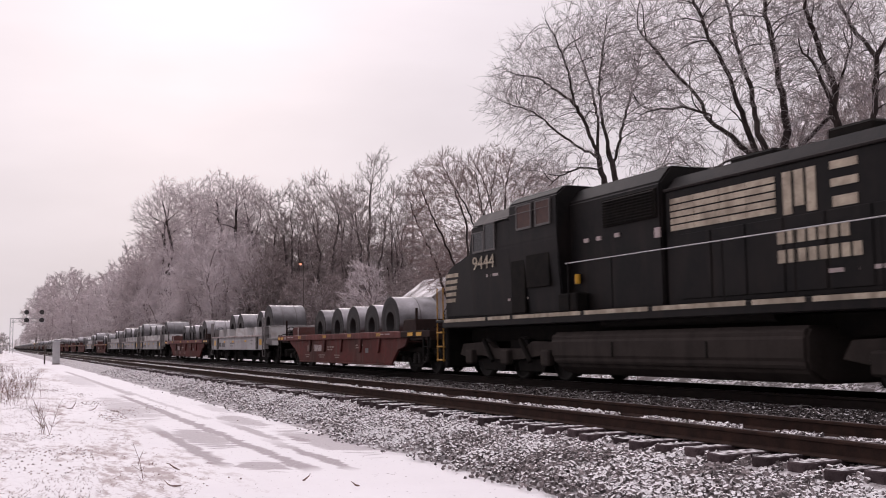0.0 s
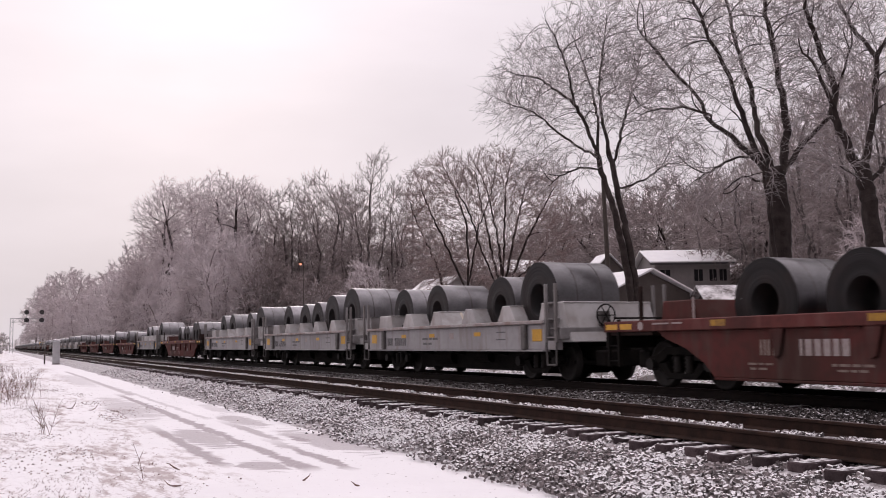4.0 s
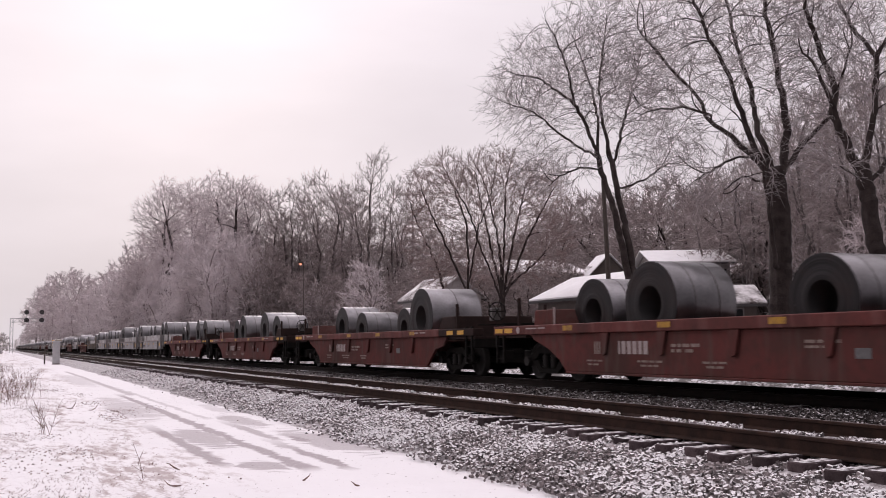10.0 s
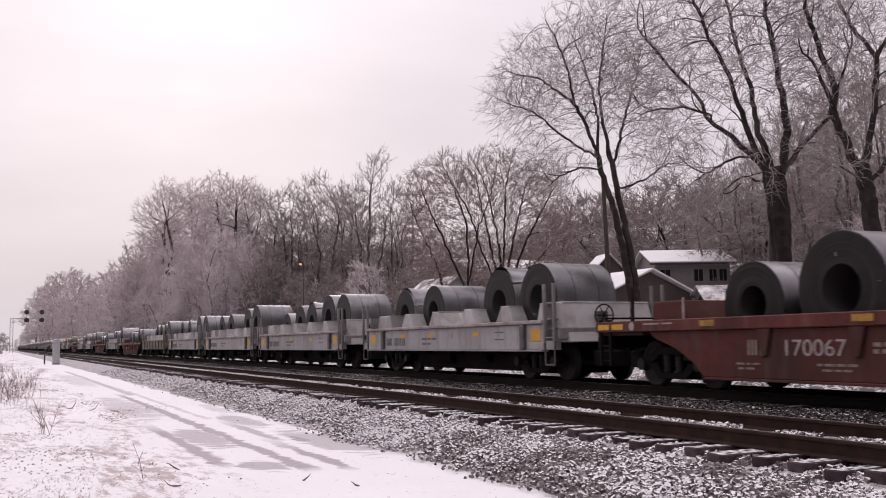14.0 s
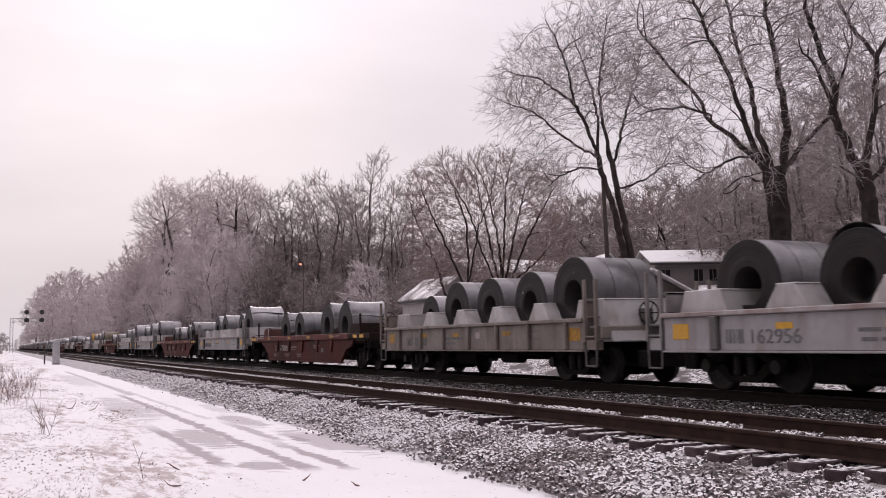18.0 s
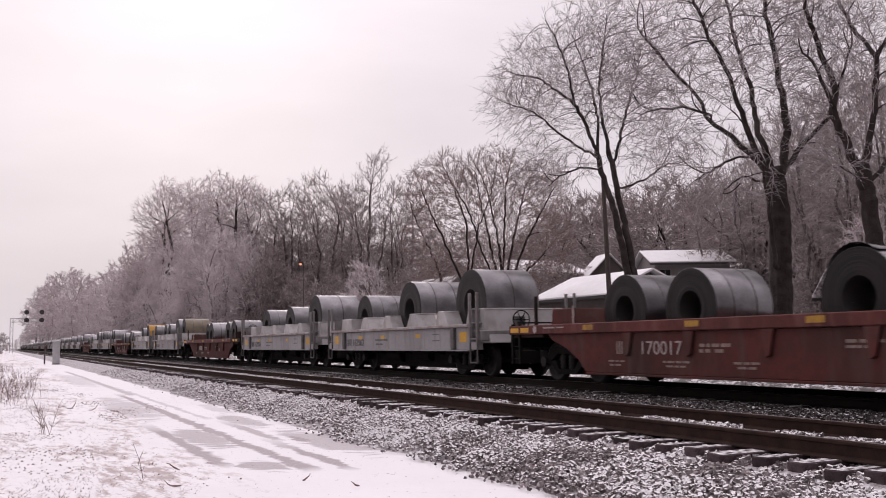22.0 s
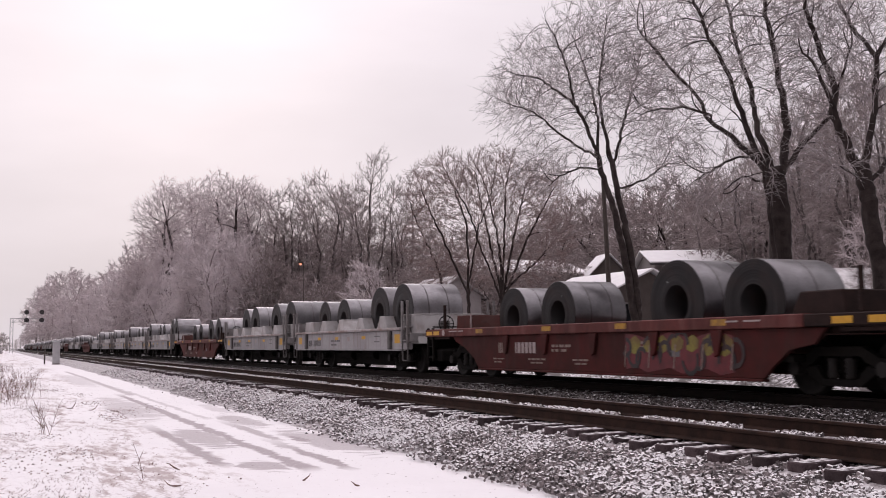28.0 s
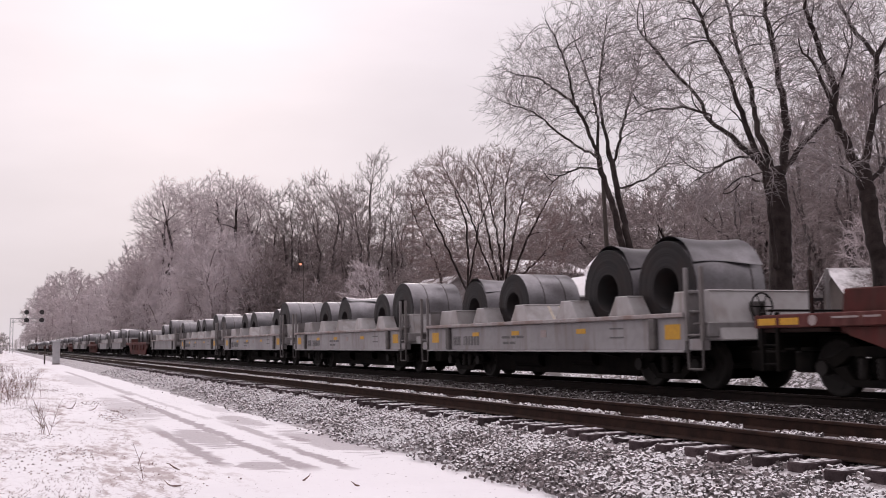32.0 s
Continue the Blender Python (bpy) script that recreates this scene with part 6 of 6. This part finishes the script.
# ---- the locomotive, y = 0 at its nose and rearwards negative ----
def locomotive():
    e = new("diesel_locomotive")
    tagged(e, "black diesel locomotive with weathered cream stripes", "locomotive")
    part("underframe", soften(bx(B(), -1.5, 1.5, -21.3, -0.15, 1.34, 1.58), 0.02), M_BLACK, e)
    part("centre_sill", soften(bx(B(), -0.7, 0.7, -21.2, -0.4, 0.95, 1.338), 0.02), M_UNDER, e)
    y = -0.3
    k = 0
    while y > -21.0:
        ln = (2.6, 1.2, 3.1, 2.3)[k % 4]
        for s in (-1, 1):
            part("sill_stripe", bx(B(), min(s * 1.503, s * 1.512), max(s * 1.503, s * 1.512), max(y - ln, -21.2), y, 1.495, 1.583), M_CREAM, e, "cream sill stripe")
        y -= ln + 0.16
        k += 1
    nose = prism(B(), [(-0.08, 1.585), (-0.05, 2.72), (-0.32, 3.06), (-2.3, 3.5), (-2.3, 1.585)], "x", -1.36, 1.36)
    nose_ob = part("nose", soften(nose, 0.08, 2), M_BLACK, e)
    for i in range(5):
        z = 2.06 + 0.175 * i
        for s in (-1, 1):
            bm = bx(B(), min(s * 1.362, s * 1.368), max(s * 1.362, s * 1.368), -0.78 - 0.05 * i, -0.14, z, z + 0.105)
            part("nose_stripe", bm, M_CREAM, nose_ob, "cream nose stripe")
        part("nose_stripe", bx(B(), -1.25, 1.25, -0.09, -0.035, z, z + 0.105), M_CREAM, nose_ob, "cream nose stripe")
    cab = prism(B(), [(-1.36, 1.585), (-1.5, 3.3), (-1.47, 4.02), (-1.15, 4.28), (-0.5, 4.45), (0.5, 4.45), (1.15, 4.28), (1.46, 4.0), (1.5, 3.3), (1.36, 1.585)], "y", -4.3, -1.9)
    for v in cab.verts:
        if v.co.y > -2 and v.co.z > 3.2:
            v.co.y += -0.25 * (v.co.z - 3.2)
    cab_ob = part("cab", soften(cab, 0.05, 2), M_BLACK, e)
    rear = prism(B(), [(-1.37, 1.585), (-1.5, 3.3), (-1.48, 4.3), (-1.25, 4.5), (1.25, 4.5), (1.48, 4.3), (1.5, 3.3), (1.37, 1.585)], "y", -6.6, -4.25)
    part("cab_rear", soften(rear, 0.04, 2), M_BLACK, e)
    part("cab_roof", soften(prism(B(), [(-1.53, 3.99), (-1.2, 4.33), (-0.5, 4.5), (0.5, 4.5), (1.2, 4.33), (1.53, 3.99), (1.2, 4.28), (0.5, 4.45), (-0.5, 4.45), (-1.2, 4.28)], "y", -4.24, -2.18), 0.01), M_CABROOF, cab_ob, "dusty grey cab roof")
    for y0, y1, zl, zh in ((-2.3, -2.85, 3.33, 3.8), (-2.98, -3.5, 3.33, 3.97), (-4.76, -5.42, 3.68, 4.2), (-5.7, -6.3, 3.68, 4.2)):
        fr = B()
        for a, b2, c, d in ((y1 - 0.05, y0 + 0.05, zl - 0.05, zl), (y1 - 0.05, y0 + 0.05, zh, zh + 0.03), (y1 - 0.05, y1, zl, zh), (y0, y0 + 0.05, zl, zh)):
            bx(fr, -1.53, -1.475, a, b2, c, d)
        w = part("cab_window", fr, M_FRAME, cab_ob, "side window with a worn aluminium frame")
        part("pane", bx(B(), -1.515, -1.48, y1, y0, zl, zh), M_GLASS if y0 > -4 else M_SHUTTER, w)
    for s in (-1, 1):
        part("windshield", bx(B(), min(s * 0.12, s * 1.1), max(s * 0.12, s * 1.1), -2.03, -1.93, 3.3, 3.85), M_GLASS, cab_ob)
    part("cab_door", soften(bx(B(), -1.47, -1.4, -5.0, -4.3, 1.62, 3.2), 0.02), M_UNDER, cab_ob, "dark recessed side door")
    part("side_panel", soften(bx(B(), -1.49, -1.43, -6.2, -5.1, 2.2, 3.0), 0.02), M_UNDER, cab_ob)
    part("road_number", text_mesh("9444", 0.5, M_CREAM), None, cab_ob, "white road number", at=Matrix(((0, 0, -1, -1.515), (-1.3, 0, 0, -2.2), (0, 1, 0, 2.84), (0, 0, 0, 1))))
    marks(cab_ob, -1.45, -2.9, 2.62, (0.1, 0.0, 0.3), 0.07, M_LETTER, 0.14)
    marks(cab_ob, -1.40, -4.0, 1.95, (0.12, 0.0, 0.0, 0.0, 0.12), 0.06, M_LETTER, 0.2)
    # equipment behind the cab
    aux = prism(B(), [(-1.12, 1.585), (-1.15, 4.05), (-0.85, 4.4), (0.85, 4.4), (1.15, 4.05), (1.12, 1.585)], "y", -10.0, -6.45)
    aux_ob = part("auxiliary_hood", soften(aux, 0.04, 2), M_BLACK, e)
    grille = part("grille", soften(bx(B(), -1.19, -1.14, -9.9, -8.0, 3.35, 3.95), 0.015), M_UNDER, aux_ob, "dark louvred air intake")
    for i in range(9):
        z = 3.39 + 0.06 * i
        part("louvre", prism(B(), [(-1.23, z), (-1.19, z + 0.03), (-1.19, z + 0.04), (-1.23, z + 0.01)], "y", -9.85, -8.05), M_UNDER, grille)
    for y, z in ((-7.3, 3.1), (-7.8, 3.1), (-8.5, 3.1), (-9.9, 2.95)):
        part("placard", bx(B(), -1.17, -1.14, y - 0.09, y + 0.09, z, z + 0.09 if y > -9 else z + 0.2), M_LETTER, aux_ob, "small pale placard")
    part("fire_bottle", rod(B(), (-1.22, -7.0, 2.2), (-1.22, -7.0, 2.42), 0.065, 10), M_YELLOW, aux_ob, "small yellow cylinder")
    part("battery_box", soften(bx(B(), -1.45, -1.13, -7.3, -6.5, 1.585, 2.0), 0.03), M_UNDER, e)
    # long hood with doors
    hood = prism(B(), [(-1.05, 1.585), (-1.05, 3.85), (-0.8, 4.15), (0.8, 4.15), (1.05, 3.85), (1.05, 1.585)], "y", -21.0, -10.02)
    hood_ob = part("long_hood", soften(hood, 0.04, 2), M_BLACK, e)
    for i in range(11):
        y = -10.5 - 0.93 * i
        part("hood_door", soften(bx(B(), -1.072, -1.045, y - 0.86, y, 1.7, 2.95), 0.01), M_BLACK, hood_ob)
    part("hood_edge", rod(B(), (-1.06, -21.0, 3.86), (-1.06, -10.04, 3.86), 0.035, 6), M_TANK, hood_ob)
    for i in range(5):
        z = 3.04 + 0.132 * i
        for k in range(4):
            part("hood_stripe", bx(B(), -1.06, -1.052, -10.2 - 0.72 * (k + 1) + 0.015, -10.2 - 0.72 * k, z, z + 0.102), M_CREAM, hood_ob, "weathered cream stripe")
    for i, (w, z0, z1) in enumerate(((0.2, 2.98, 3.7), (0.2, 3.1, 3.7), (0.2, 2.98, 3.7), (0.0, 3, 3.1), (0.5, 2.98, 3.15), (0.0, 3, 3.1))):
        if w:
            y = -13.25 - 0.27 * i
            part("emblem_bar", bx(B(), -1.062, -1.052, y - w, y, z0, z1), M_CREAM, hood_ob, "cream emblem shape")
    for z in (3.3, 3.58):
        part("emblem_bar", bx(B(), -1.062, -1.052, -14.85, -14.3, z, z + 0.13), M_CREAM, hood_ob, "cream emblem shape")
    marks(hood_ob, -1.075, -13.1, 2.5, [0.17] * 7, 0.22, M_CREAM, 0.06)
    marks(hood_ob, -1.075, -13.1, 2.18, [0.17] * 8, 0.22, M_CREAM, 0.06)
    marks(hood_ob, -1.075, -14.2, 1.95, (0.3, 0.0, 0.4), 0.07, M_LETTER, 0.3)
    rad = prism(B(), [(-1.05, 3.5), (-1.5, 3.75), (-1.5, 4.3), (-1.2, 4.55), (1.2, 4.55), (1.5, 4.3), (1.5, 3.75), (1.05, 3.5)], "y", -20.8, -16.6)
    part("radiator_wing", soften(rad, 0.03), M_BLACK, e)
    part("exhaust", soften(bx(B(), -0.4, 0.4, -14.6, -13.6, 4.1, 4.42), 0.05), M_UNDER, e)
    part("roof_hatch", soften(bx(B(), -0.6, 0.6, -12.6, -11.4, 4.1, 4.3), 0.05), M_UNDER, e)
    # handrails
    for s in (-1, 1):
        part("handrail", rod(B(), (s * 1.47, -20.9, 2.66), (s * 1.47, -6.9, 2.66), 0.011, 6), M_SIGNAL, e, "pale handrail")
        for i in range(9):
            y = -7.0 - 1.72 * i
            part("stanchion", rod(B(), (s * 1.47, y, 1.58), (s * 1.47, y, 2.66), 0.018, 6), M_BLACK, e)
        part("cab_handrail", rod(B(), (s * 1.56, -6.3, 4.03), (s * 1.56, -3.6, 4.03), 0.008, 6), M_FRAME, e)
        part("walkway_end", soften(bx(B(), min(s * 0.5, s * 1.5), max(s * 0.5, s * 1.5), -0.16, 0.3, 1.5, 1.58), 0.01), M_BLACK, e)
        for y in (0.3, -0.12):
            part("step_post", rod(B(), (s * 1.45, y, 0.4), (s * 1.45, y, 2.5), 0.02, 6), M_YELLOWDIRTY, e, "dirty yellow step handrail")
        for z in (0.42, 0.8, 1.2):
            part("step", soften(bx(B(), min(s * 1.1, s * 1.5), max(s * 1.1, s * 1.5), -0.12, 0.3, z, z + 0.05), 0.01), M_YELLOWDIRTY, e)
    part("pilot", soften(bx(B(), -1.4, 1.4, -0.3, -0.02, 0.25, 1.5), 0.04), M_UNDER, e)
    part("anticlimber", soften(bx(B(), -0.48, 0.48, -0.16, 0.22, 1.3, 1.58), 0.03), M_BLACK, e)
    coupler(e, 0.02, 1)
    coupler(e, -21.3, -1)
    part("headlight", rod(B(), (0, -0.1, 2.6), (0, -0.02, 2.6), 0.13, 14), M_GLASS, nose_ob)
    tank = prism(B(), [(-1.05, 0.2), (-1.36, 0.4), (-1.43, 0.56), (-1.43, 0.98), (-1.34, 1.14), (1.34, 1.14), (1.43, 0.98), (1.43, 0.56), (1.36, 0.4), (1.05, 0.2)], "y", -14.0, -6.05)
    for v in tank.verts:
        if v.co.y > -7 and v.co.z < 0.7:
            v.co.y -= 0.45 * (0.7 - v.co.z)
    tank_ob = part("fuel_tank", soften(tank, 0.06, 2), M_DUST, e, "dusty black fuel tank")
    for y in (-8.6, -11.6):
        part("tank_seam", bx(B(), -1.45, -1.41, y - 0.02, y + 0.02, 0.6, 0.9), M_UNDER, tank_ob)
    part("air_tank", rod(B(), (-1.2, -13.2, 1.35), (-1.2, -8.0, 1.35), 0.14, 10), M_UNDER, e)
    for c in (-3.6, -17.4):
        t = part("truck", soften(bx(B(), -0.9, 0.9, c - 0.5, c + 0.5, 0.6, 1.0), 0.03), M_UNDER, e)
        for s in (-1, 1):
            o = s * 1.12
            fr = prism(B(), [(c - 2.9, 0.6), (c - 2.7, 0.9), (c - 1.2, 0.95), (c - 0.8, 0.75), (c + 0.8, 0.75), (c + 1.2, 0.95), (c + 2.7, 0.9), (c + 2.9, 0.6), (c + 2.4, 0.52), (c + 1.6, 0.62), (c + 0.6, 0.5), (c - 0.6, 0.5), (c - 1.6, 0.62), (c - 2.4, 0.52)], "x", o - 0.09, o + 0.09)
            part("side_frame", soften(fr, 0.02), M_DUST, t)
            for a in (-2.05, 0, 2.05):
                part("journal_box", soften(bx(B(), min(o + s * 0.05, o + s * 0.24), max(o + s * 0.05, o + s * 0.24), c + a - 0.2, c + a + 0.2, 0.36, 0.74), 0.04), M_DUST, t)
            for a in (-1.0, 1.0):
                part("damper", rod(B(), (o + s * 0.16, c + a - 0.25, 0.45), (o + s * 0.16, c + a + 0.25, 1.0), 0.06, 8), M_UNDER, t)
        part("traction_motors", soften(bx(B(), -0.66, 0.66, c - 2.75, c + 2.75, 0.16, 0.62), 0.05), M_UNDER, t)
        for s in (-1, 1):
            part("brake_rigging", soften(prism(B(), [(c - 1.6, 0.2), (c - 1.75, 0.5), (c - 0.3, 0.5), (c - 0.45, 0.2), (c + 0.45, 0.2), (c + 0.3, 0.5), (c + 1.75, 0.5), (c + 1.6, 0.2)], "x", s * 1.0, s * 1.1), 0.02), M_UNDER, t)
        for a in (-2.05, 0, 2.05):
            wheelset(e, c + a, 0.533)
    return e


# ---- make up the train: its kind of car and the coils in its five troughs, from the front ----
# coil sizes s m l x; capitals carry a sprung lap; o is wrapped in orange paper, b brown
TRAIN = [("r", 3.256, "mmmml"), ("g", 4.25, "mm.ml"), ("r", 5.49, "mmmml"), ("g", 6.455, "mm.ml"), ("g", 7.41, "mmmlx"), ("g", 8.395, "mm.ml"), ("r", 9.64, "mmmll"),
         ("g", 10.59, "mm.ml"), ("r", 11.825, "ml.mm"), ("r", 13.06, "ms.sx"), ("r", 14.31, "ml.lm"), ("r", 15.51, "mx.Ll"), ("g", 16.46, "Mm.Ll"), ("g", 17.475, "smMll"),
         ("g", 18.41, "mm.lx"), ("g", 19.365, "mM.ll"), ("t", 20.345, "smmml"), ("r", 21.60, "Mm.LL"), ("g", 22.53, "Mm.mL"), ("r", 23.77, "mm.Ml"), ("g", 24.725, "m.l.x"),
         ("g", 25.715, "m.m.x"), ("r", 26.93, "mm.mm"), ("g", 27.91, "mm.ly"), ("g", 28.885, "m.o.m"), ("p", 30.12, "mm.lm"), ("g", 31.05, "mm.ll"), ("g", 31.995, "ll.ll"),
         ("r", 33.19, "mm.ll"), ("g", 34.115, "Mm.LL"), ("g", 35.06, "mM.ml"), ("g", 36.03, "mm.ml"), ("g", 37.0, "mm.lm"), ("g", 37.98, "m.l.m"), ("r", 39.2, "mm.mm"), ("g", 40.2, "ml.mm"),
         ("g", 41.18, "mm.lm"), ("r", 42.4, "mm.ml")]
rng = random.Random(23)
last = TRAIN[-1][1]
for kind in "ggrggggrgrgggrrggrgggrg":
    last += 1.2 if kind == "r" else 0.98
    TRAIN.append((kind, last, rng.choice(("mm.ml", "ml.mm", "mm.ll", "m.l.m", "mmmml"))))

PROTO = {"g": grey_car("grey_coil_car", M_GREY, "grey gondola-sided coil car with sloping saddles"),
         "t": grey_car("tan_coil_car", M_TAN, "tan weathered coil car with ribbed sides", True),
         "r": red_car("oxide-red coil car with a fishbelly side"),
         "p": red_car("oxide-red coil car sprayed with bright graffiti", True, M_REDFRESH)}
LITE = True
PROTO["G"] = grey_car("grey_coil_car", M_GREY, "grey gondola-sided coil car with sloping saddles")
PROTO["R"] = red_car("oxide-red coil car with a fishbelly side")
LITE = False
COILS = {"plain": coil(M_STEEL, False, (-0.3, 0.34), "grey steel coil with two bands", 1),
         "bare": coil(M_STEEL, False, (0.05,), "grey steel coil with one band", 2),
         "loose": coil(M_STEEL, True, (0.5,), "grey steel coil with a sprung outer lap", 3),
         "brown": coil(M_STEEL_BROWN, False, (-0.3, 0.3), "brownish steel coil with two bands", 4),
         "orange": coil(M_WRAP, False, (-0.3, 0.3), "steel coil wrapped in orange paper", 5)}
RADIUS = {"s": 0.66, "m": 0.79, "l": 0.89, "x": 0.94, "b": 0.8, "o": 0.86, "y": 0.9}
HALF = {"G": 6.25, "R": 8.7, "g": 6.25, "t": 6.25, "r": 8.7, "p": 8.7}
used = set()
# the car numbers that can be read
NUMBERS = ((15.51, "170067"), (21.60, "170009"), (23.77, "170017"))
GREY_NUMBERS = ((19.365, "162956"), (7.41, "163050"), (22.53, "162968"), (24.725, "162962"), (25.715, "162950"))


def place(proto, key, m):
    """The first of a kind is the one that was built; the others are copies."""
    if key in used:
        return copy_thing(proto, m)
    used.add(key)
    proto.matrix_basis = m @ Matrix.Diagonal((*proto.scale, 1))
    return proto


rng = random.Random(31)
todo = []
for i, (kind, tau, load) in enumerate(TRAIN):
    if i > 32 and kind in "gr":
        kind = kind.upper()
    y0 = SPEED * (tau + (0.012 if kind in "rRp" else 0.0)) - 5.13 - HALF[kind]
    todo.append((PROTO[kind], "car" + kind, y0, 0.0, 0.0, 1.0))
    for k, c in enumerate(load):
        if c == ".":
            continue
        low = c.lower()
        which = "loose" if c.isupper() else {"b": "brown", "o": "orange", "y": "brown"}.get(low) or rng.choice(("plain", "plain", "bare"))
        r = RADIUS[low] * rng.uniform(0.98, 1.02) * (1.0 if kind in "rRp" else 1.05)
        pitch, floor, shift = {"r": (2.12, 0.77, 0.55), "R": (2.12, 0.77, 0.55), "p": (2.27, 0.77, 0.13)}.get(kind, (2.2, 1.02, 0.1))
        if tau == 11.825:
            pitch, shift = 2.3, 0.7
        todo.append((COILS[which], which, y0 + pitch * (2 - k) + shift + (0.22 if k == 0 and kind not in "rRp" else 0.0), floor + r, rng.uniform(-25, 25), r / 0.9))
todo.append((locomotive(), "loco", 25.9, 0.0, 0.0, 1.0))
cars = []
for proto, key, y, z, turn, size in todo:
    if size != 1.0 or key in COILS:
        m = pose(FAR_X + rng.uniform(-0.06, 0.06), y, z, turn)
    else:
        m = pose(FAR_X, y, 0.0)
    ob = place(proto, key, m)
    if key in COILS:
        ob.scale = (min(1.1, size * rng.uniform(0.92, 1.12)), size, size)
    cars.append((ob, key, y))
    MOVERS.append((ob, m, y))
    for ch in ob.children:
        if ch.name.startswith("wheelset"):
            AXLES.append((ch, y, 0.533 if key == "loco" else 0.457))

# the numbers on the cars' sides
for ob, key, y in cars:
    if key in ("carg", "cart"):
        known = [n for t, n in GREY_NUMBERS if abs(SPEED * t - 5.13 - 6.25 - y) < 0.01]
        if known:
            tagged(part("car_number", text_mesh(known[0], 0.34, M_DARKLETTER), None, ob, "dark grey car number", at=Matrix(((0, 0, -1, -1.507), (-1.2, 0, 0, 3.95), (0, 1, 0, 0.86), (0, 0, 0, 1)))), kind="stuff")
        else:
            bars = marks(ob, -1.502, 3.85, 0.86, (0.05, 0.12, 0.11, 0.12, 0.1, 0.13), 0.24, M_DARKLETTER, 0.06, "blurred dark car number", "car_number")
            tagged(bars, kind="stuff")
    if key in ("carr", "carp"):
        known = [n for t, n in NUMBERS if abs(SPEED * (t + 0.012) - 5.13 - 8.7 - y) < 0.01]
        if known:
            tagged(part("car_number", text_mesh(known[0], 0.37, M_LETTER), None, ob, "white car number", at=Matrix(((0, 0, -1, -1.428), (-1.22, 0, 0, 3.35), (0, 1, 0, 0.66), (0, 0, 0, 1)))), kind="stuff")
        else:
            bars = marks(ob, -1.422, 3.25, 0.66, (0.06, 0.14, 0.13, 0.14, 0.12, 0.14), 0.26, M_LETTER, 0.055, "blurred white car number", "car_number")
            tagged(bars, kind="stuff")

# the ties come last: they are many
ties(NEAR_X, 3.2, 240, 570)
ties(FAR_X, 3.4, 60, 380)


def motions():
    """The whole train runs at one even speed towards the camera; the wheels turn while they are near."""
    for ob, m, y in MOVERS:
        there = m.copy()
        there.translation.y -= SPEED * 32.0
        walk(ob, [(0.0, m), (32.0, there)])
    step = 1.0 / FPS
    for ax, y, r in AXLES:
        home = ax.matrix_basis.copy()
        here = y + home.translation.y
        t0 = max(0.0, (here - 62.0) / SPEED)
        t1 = min(32.0, (here + 6.0) / SPEED)
        rows = [(0.0, home)]
        k = math.ceil(t0 / step) + 1
        angle = 0.0
        while k * step < t1 and k * step < 32.0:
            angle -= SPEED * step / r
            rows.append((k * step, home @ Matrix.Rotation(-angle, 4, "X")))
            k += 1
        rows.append((32.0, rows[-1][1]))
        walk(ax, rows)


motions()
